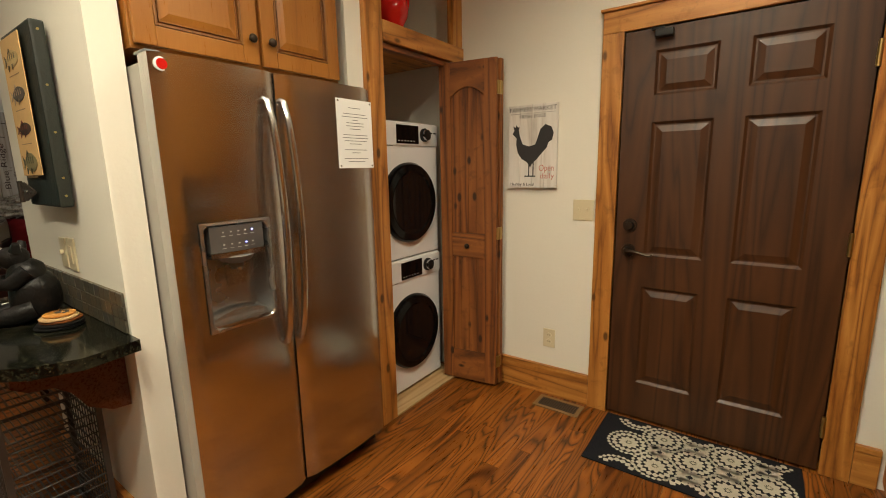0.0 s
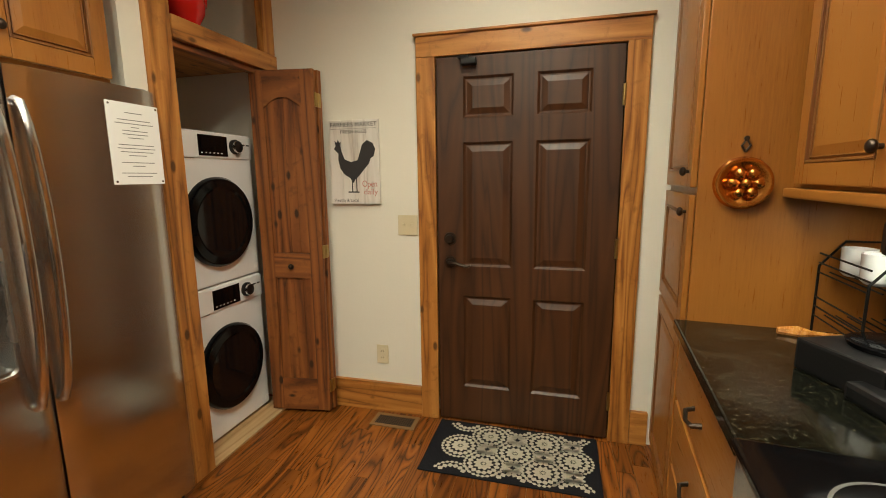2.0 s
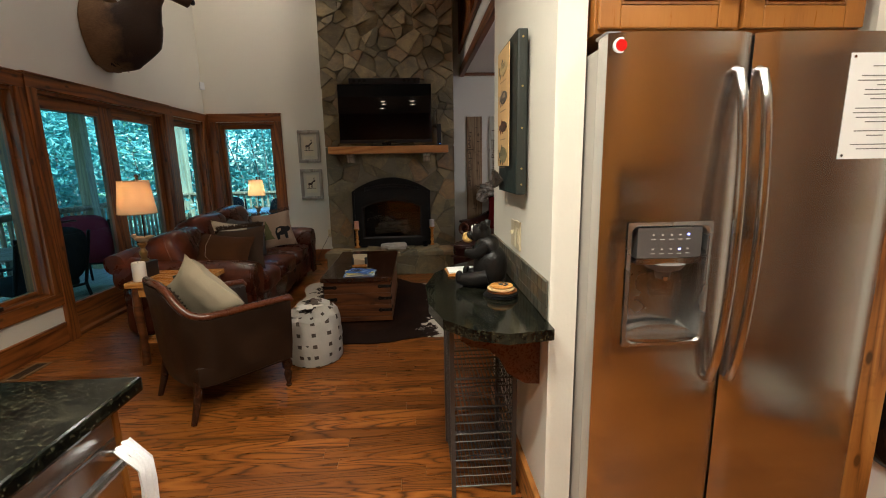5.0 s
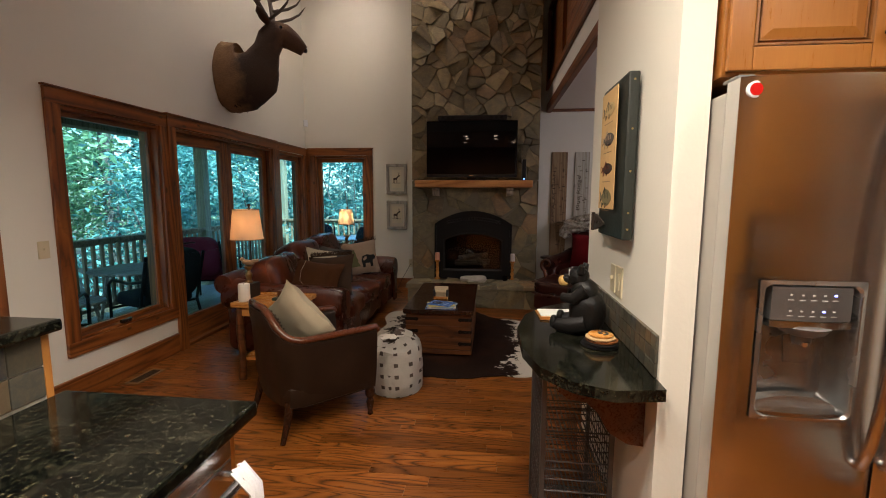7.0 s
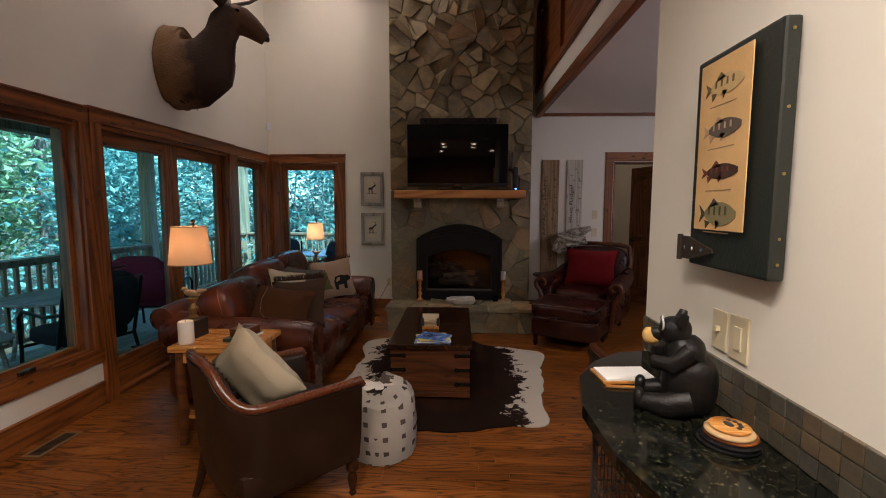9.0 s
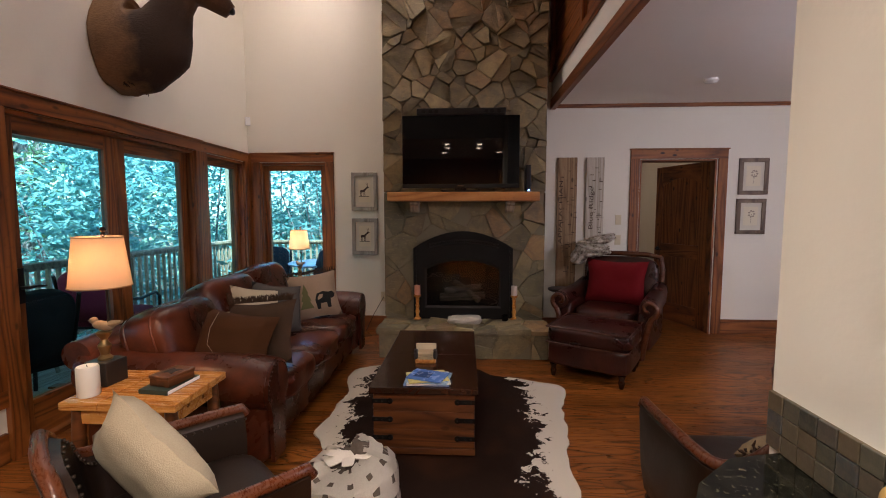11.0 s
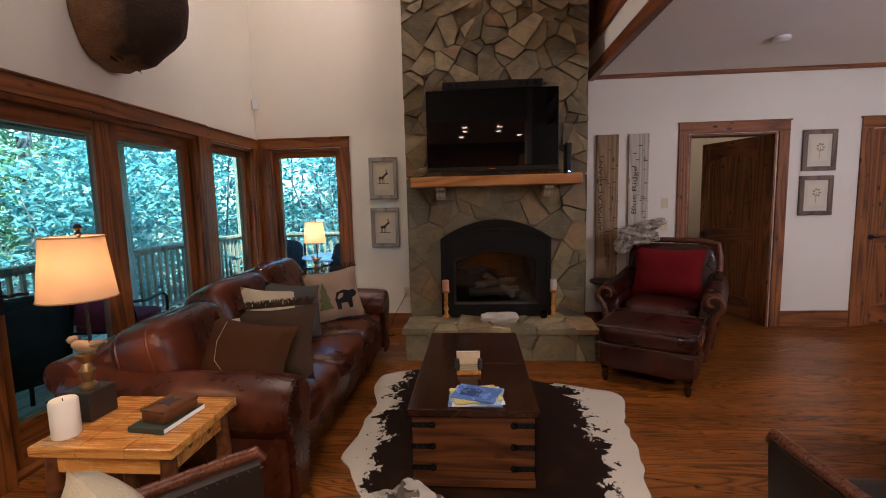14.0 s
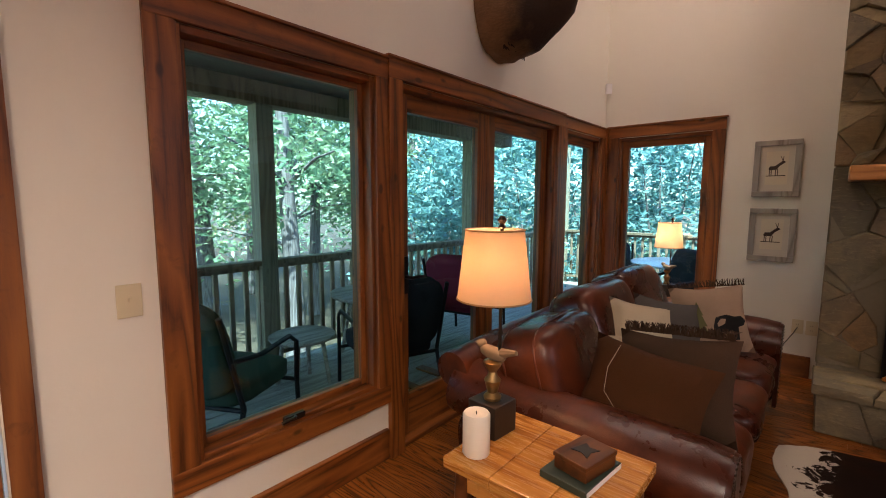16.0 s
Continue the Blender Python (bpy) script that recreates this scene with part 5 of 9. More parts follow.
def counter_things():
    # coffee maker, wire rack with mugs, wooden spoon
    c = thing("coffee_maker", EAST @ pose(-0.2, 0.93, 0.92, 0, 0, -75), "black coffee maker on the granite counter", "coffee maker")
    bx("base", c, BLACK, (-0.13, 0.13, -0.16, 0.14, 0, 0.045), 0.012)
    bx("tower", c, BLACK, (-0.11, 0.11, 0.04, 0.14, 0.046, 0.33), 0.015)
    bx("head", c, BLACK, (-0.12, 0.12, -0.14, 0.14, 0.331, 0.42), 0.02)
    bm = shell()
    lathe(bm, [(0.06, 0), (0.075, 0.02), (0.08, 0.1), (0.06, 0.16), (0.05, 0.17)], (0, -0.06, 0.046), 24)
    part("carafe", bm, GLOSSBLACK, c, "dark glass carafe", 0, True)
    d = thing("appliance_tray", EAST @ pose(-0.24, 1.13, 0.92, 0, 0, -65), "black low tray drawer on the counter", "tray")
    bx("body", d, BLACK, (-0.12, 0.10, -0.15, 0.13, 0.0, 0.085), 0.008)
    bm = shell()
    lathe(bm, [(0.085, 0), (0.09, 0.012), (0.08, 0.016)], (-0.01, 0.0, 0.0855), 28)
    part("plate", bm, GLOSSBLACK, d, "round gloss black plate", 0, True)
    k = thing("wire_rack", EAST @ pose(-0.145, 1.37, 0.92, 0, 0, -90), "black two-tier wire rack holding white mugs", "rack")
    bm = shell()
    for x in (-0.14, 0.14):
        pipe(bm, [(x, -0.12, 0.0), (x, -0.12, 0.22), (x, -0.06, 0.30), (x, 0.12, 0.30), (x, 0.12, 0.0)], 0.004, 6)
    part("frame", bm, IRON, k)
    bm = shell()
    for z in (0.06, 0.2):
        for i in range(9):
            y = -0.12 + i * 0.03
            tube(bm, (-0.14, y, z), (0.14, y, z), 0.0025, None, 6)
        for zz in (0.03, 0.06):
            tube(bm, (-0.14, -0.12, z + zz), (0.14, -0.12, z + zz), 0.003, None, 6)
    part("shelf_wires", bm, IRON, k)
    for i, (x, y) in enumerate(((-0.08, -0.05), (0.03, -0.05), (0.0, 0.06))):
        g = thing("mug", k.matrix_basis @ pose(x, y, 0.203), "white china mug on the wire rack", "mug", "mugs on the rack")
        bm = shell()
        lathe(bm, [(0.03, 0), (0.04, 0.01), (0.042, 0.085), (0.038, 0.085), (0.036, 0.012)], n=20)
        part("body", bm, WHITE_ENAMEL, g, "", 0, True)
        bm = shell()
        pipe(bm, [(0.04, 0, 0.07), (0.065, 0, 0.065), (0.065, 0, 0.03), (0.04, 0, 0.02)], 0.005, 6)
        part("handle", bm, WHITE_ENAMEL, g, "", 0, True)
    bm = shell()
    pipe(bm, [(0.0, 0.0, 0.008), (0.05, 0.01, 0.008), (0.09, 0.02, 0.009), (0.2, 0.045, 0.01)], [0.012, 0.022, 0.009, 0.007], 8)
    s = solid("wooden_spoon", bm, RUSTIC_X, "pale wooden spoon lying on the counter", "spoon", smooth=True)
    s.matrix_basis = EAST @ pose(-0.37, 1.47, 0.92, 0, 0, -18)


counter_things()


def peninsula():
    b = thing("peninsula_cabinet", pose(-1.64, -1.1, 0), "honey maple peninsula cabinet with a dishwasher bay", "cabinet")
    bx("body", b, MAPLE_Z, (-0.71, 0.7, -0.24, 0.24, 0.1, 0.868), 0.003)
    bx("toe_kick", b, DARK_X, (-0.68, 0.7, -0.2, 0.19, 0, 0.099), 0)
    bx("end_panel", b, MAPLE_Z, (-0.73, -0.711, -0.25, 0.245, 0, 0.868), 0.003)
    bm = shell()
    box(bm, -2.382, -0.92, -1.368, -0.79, 0.869, 0.908)
    solid("peninsula_worktop", bm, GRANITE, "polished dark green granite worktop", "countertop", bevel=0.008)
    d = thing("dishwasher", pose(-1.99, -0.859, 0, 0, 0, 180), "stainless dishwasher with a bar handle", "dishwasher")
    bx("front", d, STEEL, (-0.3, 0.3, -0.045, -0.002, 0.11, 0.80), 0.005)
    bx("control_strip", d, STEEL, (-0.3, 0.3, -0.045, -0.002, 0.802, 0.862), 0.004)
    bm = shell()
    pipe(bm, [(-0.27, -0.045, 0.77), (-0.27, -0.095, 0.77), (0.27, -0.095, 0.77), (0.27, -0.045, 0.77)], 0.012)
    part("handle", bm, STEEL_Z, d, "steel bar handle", 0, True)
    # towel over the handle
    bm = shell()
    n = 8
    for i in range(n):
        for j in range(5):
            def p(i, j):
                x = 0.235 + 0.05 * i / n
                z = 0.795 - 0.05 * j if j else 0.80
                return (x + 0.006 * math.sin(j), -0.110 - 0.006 * math.sin(i * 1.9 + j * 0.3) - (0.012 if j else 0.0) + (0.03 if j == 0 else 0), z)
            bm.faces.new([bm.verts.new(q) for q in (p(i, j), p(i + 1, j), p(i + 1, j + 1), p(i, j + 1))])
    bmesh.ops.remove_doubles(bm, verts=bm.verts[:], dist=0.0005)
    bmesh.ops.solidify(bm, geom=bm.faces[:], thickness=0.006)
    t = solid("dish_towel", bm, fabric("white_terry", (0.6, 0.6, 0.62), (0.75, 0.75, 0.76), 220), "white towel hung over the dishwasher handle", "towel", smooth=True)
    t.matrix_basis = d.matrix_basis.copy()
    # raised bar behind the worktop
    wall("wall_bar", "x", -1.56, -1.38, -2.34, -0.92, 0, 1.085)
    bm = shell()
    box(bm, -2.375, -0.92, -1.74, -1.345, 1.086, 1.12)
    solid("bar_top", bm, GRANITE, "polished granite breakfast bar top", "countertop", bevel=0.008)
    bx("trim_bar_end", None, PINE_Z, (-2.362, -2.341, -1.56, -1.378, 0, 1.084), 0.003)
    tagged(bpy.data.objects["trim_bar_end"], "stained pine end board of the bar", "trim", kind="structure")
    bm = shell()
    soft(bm, (0, 0, 0.03), (0.3, 0.14, 0.06), 5, None, 6, 0.08, 3)
    w = solid("wooden_board", bm, RUSTIC_X, "rough slab of pale wood on the bar", "board", smooth=True)
    w.matrix_basis = pose(-2.16, -1.55, 1.12, 0, 0, 8)


peninsula()


# ---- granite console on the fish wall ----


def slate(name):
    """Honed slate tiles, each of its own grey, olive, rust or blue tone."""
    m, nt, b = shader(name)
    info = node(nt, "ShaderNodeObjectInfo")
    base = ramp(nt, info.outputs["Random"], [(0.0, (0.03, 0.033, 0.03)), (0.3, (0.075, 0.07, 0.05)), (0.5, (0.04, 0.045, 0.05)), (0.7, (0.1, 0.07, 0.04)), (1.0, (0.06, 0.065, 0.055))])
    cloud = noisy(nt, coords(nt), 38, 5, 0.65, 0.6)
    c = mixed(nt, ramp(nt, cloud, [(0.4, grey(0)), (0.7, grey(0.6))]), base, (0.13, 0.1, 0.06))
    nt.links.new(c, b.inputs["Base Color"])
    b.inputs["Roughness"].default_value = 0.33
    bumped(nt, b, cloud, 0.35, 0.004)
    return m


SLATE = slate("slate_tile")


def console():
    pts = [(-2.615, 0.352), (-2.592, 0.2), (-2.64, 0.09), (-2.75, 0.0), (-2.93, -0.045), (-3.2, -0.05), (-3.42, 0.0), (-3.58, 0.1), (-3.68, 0.22), (-3.71, 0.352)]
    bm = shell()
    prism(bm, pts, "z", 0.856, 0.893)
    solid("console_top", bm, GRANITE, "dark granite console shelf with a curved edge", "countertop", bevel=0.007)
    for x in (-2.82, -3.5):
        bm = shell()
        prof = [(0.352, 0.855), (0.07, 0.855), (0.065, 0.80), (0.1, 0.775), (0.16, 0.765), (0.2, 0.73), (0.235, 0.665), (0.30, 0.625), (0.352, 0.62)]
        prism(bm, prof, "x", x - 0.045, x + 0.045)
        for sx in (-0.052, 0.046):
            prism(bm, [(0.33, 0.84), (0.1, 0.84), (0.105, 0.81), (0.17, 0.79), (0.22, 0.75), (0.26, 0.69), (0.33, 0.66)], "x", x + sx, x + sx + 0.006)
        solid("corbel", bm, CHERRY, "carved dark wooden corbel under the granite", "corbel", "console corbels", bevel=0.006)
    ws = bpy.data.objects["wall_fish"]
    rng = random.Random(11)
    bmt = shell()
    box(bmt, -0.0235, 0.0235, 0, 0.009, -0.0215, 0.0215)
    me = finish(bmt, "tile", 0.002)
    me.materials.append(SLATE)
    for r in range(3):
        for c in range(21):
            o = new("tile", me)
            o.parent = ws
            o.matrix_basis = pose(-3.727 + c * 0.0502 + 0.0, 0.3455 + rng.uniform(-0.001, 0.001), 0.917 + r * 0.0452, rng.uniform(-1, 1), 0, 0)
    bx("grout", ws, MORTAR, (-3.75, -2.702, 0.3515, 0.3545, 0.894, 1.03), 0)
    bmt = shell()
    box(bmt, -0.0435, 0.0435, 0, 0.009, -0.0415, 0.0415)
    bw = bpy.data.objects["wall_bar"]
    bx("grout", bw, plain("pale_grout", (0.36, 0.33, 0.27), 0.9), (-2.335, -0.93, -1.3795, -1.3765, 0.909, 1.085), 0)
    me2 = finish(bmt, "tile", 0.002)
    me2.materials.append(SLATE)
    for r in range(2):
        for c in range(16):
            o = new("tile", me2)
            o.parent = bw
            o.matrix_basis = pose(-2.29 + c * 0.09, -1.371, 0.954 + r * 0.0868, 0, 0, 180)


console()


def wine_rack():
    w = thing("wine_rack", pose(-3.17, 0.18, 0), "black iron wire wine rack with a wooden top", "wine rack")
    RACK = plain("grey_rack_metal", (0.09, 0.085, 0.08), 0.45, 0.6, bump=0.1)
    x0, x1, y0, y1 = -0.2, 0.2, -0.135, 0.125
    for sx in (x0, x1):
        for sy in (y0, y1):
            bx("post", w, RACK, (sx - 0.009, sx + 0.009, sy - 0.009, sy + 0.009, 0, 0.78), 0.001)
    bx("top_frame", w, PINE_X, (x0 - 0.012, x1 + 0.012, y0 - 0.012, y1 + 0.012, 0.781, 0.82), 0.004, "stained pine top")
    for k in range(6):
        z = 0.05 + k * 0.125
        bm = shell()
        for i in range(15):
            y = y0 + (y1 - y0) * i / 14
            tube(bm, (x0, y, z), (x1, y, z), 0.0022, None, 5)
        for x in (x0, 0, x1):
            tube(bm, (x, y0, z), (x, y1, z), 0.0035, None, 5)
        for x in (x0, x1):
            tube(bm, (x, y0, z + 0.05), (x, y1, z + 0.05), 0.0025, None, 5)
            tube(bm, (x, y0, z + 0.09), (x, y1, z + 0.09), 0.0025, None, 5)
        tagged(part("shelf", bm, RACK, w), kind="stuff")
    for sy in (y0, y1):
        bm = shell()
        for i in range(13):
            x = x0 + (x1 - x0) * i / 12
            tube(bm, (x, sy, 0.05), (x, sy, 0.78), 0.0018, None, 4)
        for j in range(16):
            tube(bm, (x0, sy, 0.05 + j * 0.047), (x1, sy, 0.05 + j * 0.047), 0.0018, None, 4)
        tagged(part("side_mesh", bm, RACK, w), kind="stuff")


wine_rack()


def fish_picture():
    f = thing("fish_picture", pose(-3.145, 0.343, 1.60), "dark green framed wooden panel with four painted fish", "picture")
    green = plain("worn_green_paint", (0.012, 0.016, 0.012), 0.5, vary=0.4, bump=0.4)
    o = bx("frame", f, green, (-0.192, 0.165, -0.04, 0.0, -0.30, 0.30), 0.008)
    cream = plain("aged_cream_board", (0.62, 0.4, 0.17), 0.7, vary=0.3, scale=9, bump=0.2)
    bx("panel", f, cream, (-0.143, 0.085, -0.0545, -0.0505, -0.19, 0.275), 0.002, "aged cream painted panel")
    cols = [((0.5, 0.36, 0.16), (0.12, 0.09, 0.04)), ((0.09, 0.07, 0.055), (0.4, 0.28, 0.18)), ((0.05, 0.025, 0.015), (0.16, 0.04, 0.02)), ((0.2, 0.17, 0.08), (0.05, 0.05, 0.03))]
    for k, (c1, c2) in enumerate(cols):
        zc = 0.20 - k * 0.115
        bm = shell()
        n, L, H = 14, (0.17, 0.17, 0.165, 0.17)[k], (0.045, 0.042, 0.034, 0.058)[k]
        up = [(-L / 2 + L * 0.85 * i / n, H / 2 * math.sin(math.pi * min(1, (i + 0.4) / (n + 0.4))) ** 0.8 + 0.004) for i in range(n + 1)]
        body = up + [(x, -z) for x, z in reversed(up)]
        tail = [(L * 0.33, 0.003), (L / 2, H * 0.42), (L * 0.44, 0), (L / 2, -H * 0.42), (L * 0.33, -0.003)]
        s = -1
        prism(bm, [(-0.029 + s * x, zc + z) for x, z in body], "y", -0.0562, -0.0547)
        fish = part("fish", bm, plain("fish_paint", c1, 0.6, vary=0.35, scale=30), f, "painted fish")
        bm = shell()
        prism(bm, [(-0.029 + s * x, zc + z) for x, z in tail], "y", -0.0562, -0.0547)
        prism(bm, [(-0.029 + s * -0.01, zc + H / 2 - 0.004), (-0.029 + s * 0.015, zc + H / 2 + 0.014), (-0.029 + s * 0.04, zc + H * 0.3)], "y", -0.0562, -0.0547)
        for q in (-0.02, 0.03):
            prism(bm, [(-0.029 + s * q, zc - H / 2 + 0.006), (-0.029 + s * (q + 0.02), zc - H / 2 - 0.012), (-0.029 + s * (q + 0.025), zc - H * 0.3)], "y", -0.0562, -0.0547)
        for i in range(4):
            x = -L * 0.25 + i * L * 0.15
            box(bm, -0.029 + s * x - 0.004, -0.029 + s * x + 0.004, -0.0568, -0.0563, zc - H * 0.05, zc + H * 0.36)
        part("fins", bm, plain("fin_paint", c2, 0.6), fish, "dark fins and bars")
        bx("caption", f, plain("faded_caption", (0.3, 0.2, 0.1), 0.8), (-0.09, 0.03, -0.0552, -0.0547, zc - 0.052, zc - 0.049), 0)
    rust = plain("rusted_strap", (0.05, 0.035, 0.025), 0.6, 0.5, bump=0.3)
    bm = shell()
    prism(bm, [(-0.215, -0.285), (-0.215, -0.215), (-0.17, -0.215), (-0.04, -0.245), (-0.04, -0.255), (-0.17, -0.285)], "y", -0.056, -0.0505)
    tube(bm, (-0.213, -0.058, -0.29), (-0.213, -0.058, -0.21), 0.008)
    h = part("strap_hinge", bm, rust, f, "rusted iron strap hinge", 0.001)
    for x, z in ((-0.185, -0.25), (-0.14, -0.25), (-0.09, -0.25)):
        bm = shell()
        tube(bm, (x, -0.0585, z), (x, -0.0561, z), 0.006, None, 8)
        part("screw", bm, CHROME, h)
    for z in (-0.26, -0.2, -0.05, 0.1, 0.27):
        bm = shell()
        tube(bm, (0.1655, -0.02, z), (0.1675, -0.02, z), 0.004, None, 8)
        part("nail", bm, BRASS, f)


fish_picture()
plate("light_switch", pose(-3.232, 0.355, 1.115), "almond toggle switch plate above the console", 0.07, 0.117, 1)
plate("light_switch", pose(-3.142, 0.355, 1.115), "almond rocker switch plate above the console", 0.08, 0.125, 1, "rocker")


def bear_figure():
    bm = shell()
    P = Vector
    soft(bm, (0, 0, 0.09), (0.16, 0.16, 0.19), 2.4, None, 6, 0.06, 1)           # body
    soft(bm, (-0.015, 0, 0.17), (0.12, 0.13, 0.12), 2.3, None, 6, 0.06, 2)      # shoulders
    soft(bm, (-0.045, 0, 0.235), (0.095, 0.09, 0.085), 2.3, None, 6, 0.05, 3)   # head
    soft(bm, (-0.095, 0, 0.222), (0.06, 0.045, 0.04), 2.3, None, 5)             # muzzle
    for s in (-1, 1):
        tube(bm, (-0.03, s * 0.035, 0.262), (-0.022, s * 0.045, 0.29), 0.02, 0.012, 10)
        pipe(bm, [(0.0, s * 0.06, 0.19), (-0.05, s * 0.07, 0.15), (-0.105, s * 0.05, 0.15)], [0.03, 0.026, 0.02], 10)
        pipe(bm, [(0.0, s * 0.06, 0.05), (-0.06, s * 0.075, 0.035), (-0.13, s * 0.06, 0.03)], [0.04, 0.035, 0.026], 10)
        soft(bm, (-0.14, s * 0.06, 0.04), (0.035, 0.05, 0.06), 2.4, None, 5)
    made = len(bm.faces)
    soft(bm, (-0.112, 0, 0.214), (0.055, 0.042, 0.05), 2.3, None, 5)
    tan = len(bm.faces)
    for sy in (-1, 1):                                                           # sunglasses pushed up on the brow
        ring = [(-0.083 - 0.004 * math.cos(k * math.pi / 6), sy * 0.024 + 0.02 * math.cos(k * math.pi / 6), 0.256 + 0.016 * math.sin(k * math.pi / 6)) for k in range(13)]
        pipe(bm, ring, 0.0028, 6)
    bm.faces.ensure_lookup_table()
    for f in bm.faces[made:tan]:
        f.material_index = 1
    for f in bm.faces[tan:]:
        f.material_index = 2
    b = solid("bear_figurine", bm, plain("carved_black_wood", (0.006, 0.0055, 0.005), 0.42, vary=0.4, scale=14, bump=0.6, grain=60, spec=0.3), "black carved wooden bear figurine sitting on the granite", "figurine", smooth=True)
    b.data.materials.append(plain("tan_muzzle", (0.5, 0.32, 0.1), 0.5))
    b.data.materials.append(plain("pale_rims", (0.45, 0.44, 0.42), 0.4))
    b.matrix_basis = pose(-3.165, 0.235, 0.894, 0, 0, 66) @ Matrix.Diagonal((0.9, 0.86, 0.98, 1))
    # note pad on the console with a pencil
    n = thing("note_pad", pose(-3.42, 0.15, 0.894, 0, 0, 4) @ Matrix.Diagonal((0.85, 0.85, 1, 1)), "white note pad on a small clipboard", "note pad")
    bx("board", n, RUSTIC_X, (-0.075, 0.075, -0.11, 0.11, 0, 0.008), 0.002)
    bx("paper", n, PAPER, (-0.065, 0.065, -0.1, 0.1, 0.0085, 0.016), 0.001, "white paper pad")
    bm = shell()
    tube(bm, (-3.33, 0.06, 0.899), (-3.31, 0.22, 0.899), 0.005, None, 6)
    solid("pencil", bm, RUSTIC_X, "plain wooden pencil on the granite", "pencil")
    c = thing("coaster_stack", pose(-3.0, 0.25, 0.894), "stack of round coasters topped by a carved wooden one", "coasters")
    z = 0
    for i in range(5):
        r = (0.07, 0.066, 0.06, 0.055, 0.046)[i]
        m = (BLACK, BLACK, DARK_X, PLYW, RUSTIC_X)[i]
        bm = shell()
        lathe(bm, [(r - 0.004, z), (r, z + 0.003), (r, z + 0.007), (r - 0.004, z + 0.009)], (0.004 * (i % 2), 0.003 * (i % 3), 0), 28)
        o = part("coaster", bm, m, c, "carved pale wood coaster" if i == 4 else "", 0, True)
        z += 0.0095
    bm = shell()
    soft(bm, (0, 0, z + 0.001), (0.03, 0.02, 0.004), 2.2, None, 4)
    for k in range(5):
        a = math.pi * (0.15 + 0.17 * k)
        soft(bm, (0.026 * math.cos(a), 0.026 * math.sin(a), z + 0.001), (0.012, 0.012, 0.004), 2.2, None, 3)
    part("paw_print", bm, INK, o, "burnt paw print")


bear_figure()


# ---- living room: hearth ----
CX = -7.45                               # face of the chimney's mortar
wall("chimney", "y", WX, CX, -1.262, 0.442, 0.0, 5.2, [(-0.86, 0.02, 0.33, 1.10)], MORTAR, "mortar core of the stone chimney")
bx("firebox_lining", None, plain("soot", (0.012, 0.011, 0.01), 0.9, vary=0.4), (WX + 0.02, WX + 0.05, -0.86, 0.02, 0.33, 1.10), 0)
tagged(bpy.data.objects["firebox_lining"], "soot-black firebox lining", "fireplace", kind="structure")
bx("hearth", None, MORTAR, (CX, -7.0, -1.255, 0.43, 0, 0.255), 0.004)
tagged(bpy.data.objects["hearth"], "raised stone hearth in front of the fireplace", "hearth", kind="structure")


def cells(x0, x1, z0, z1, sx, sz, rng, jit=0.42):
    """Irregular cells that fill a rectangle: each jittered seed keeps the ground nearest to it."""
    nx, nz = max(1, round((x1 - x0) / sx)), max(1, round((z1 - z0) / sz))
    seeds = []
    for i in range(nx):
        for j in range(nz):
            off = 0.5 if j % 2 else 0.0
            seeds.append((x0 + (i + 0.5 + off * 0.5 + rng.uniform(-jit, jit)) * (x1 - x0) / nx, z0 + (j + 0.5 + rng.uniform(-jit, jit)) * (z1 - z0) / nz))
    bias = [rng.uniform(-0.3, 0.3) for _ in seeds]
    out = []
    for k, (px, pz) in enumerate(seeds):
        poly = [(x0, z0), (x1, z0), (x1, z1), (x0, z1)]
        for q, (qx, qz) in enumerate(seeds):
            if q == k or abs(qx - px) > 3 * sx or abs(qz - pz) > 3 * sz:
                continue
            dx, dz = qx - px, qz - pz
            cut = 0.5 + (bias[k] - bias[q]) * sx * sz / max(1e-6, dx * dx + dz * dz)
            mx, mz = px + dx * cut, pz + dz * cut
            new_poly = []
            for a, b in zip(poly, poly[1:] + poly[:1]):
                da, db = (a[0] - mx) * dx + (a[1] - mz) * dz, (b[0] - mx) * dx + (b[1] - mz) * dz
                if da <= 0:
                    new_poly.append(a)
                if (da < 0) != (db < 0) and da != db:
                    t = da / (da - db)
                    new_poly.append((a[0] + t * (b[0] - a[0]), a[1] + t * (b[1] - a[1])))
            poly = new_poly
            if len(poly) < 3:
                break
        if len(poly) >= 3:
            out.append(poly)
    return out


def broken(polys, rng, share=0.5):
    """Splits some cells along a slanting crack, so that stones turn angular and uneven in size."""
    out = []
    for poly in polys:
        area = abs(sum(a[0] * b[1] - b[0] * a[1] for a, b in zip(poly, poly[1:] + poly[:1]))) / 2
        if rng.random() > share or area < 0.016:
            out.append(poly)
            continue
        cx, cz = sum(p[0] for p in poly) / len(poly), sum(p[1] for p in poly) / len(poly)
        ang = rng.choice((0.1, 0.5, 1.0, 1.6, 2.2, 2.7)) + rng.uniform(-0.2, 0.2)
        nx, nz = math.cos(ang), math.sin(ang)
        cx, cz = cx + nx * rng.uniform(-0.03, 0.03), cz + nz * rng.uniform(-0.03, 0.03)
        for side in (1, -1):
            half = []
            for a, b in zip(poly, poly[1:] + poly[:1]):
                da, db = side * ((a[0] - cx) * nx + (a[1] - cz) * nz), side * ((b[0] - cx) * nx + (b[1] - cz) * nz)
                if da <= 0:
                    half.append(a)
                if (da < 0) != (db < 0) and da != db:
                    t = da / (da - db)
                    half.append((a[0] + t * (b[0] - a[0]), a[1] + t * (b[1] - a[1])))
            if len(half) >= 3:
                out.append(half)
    return out


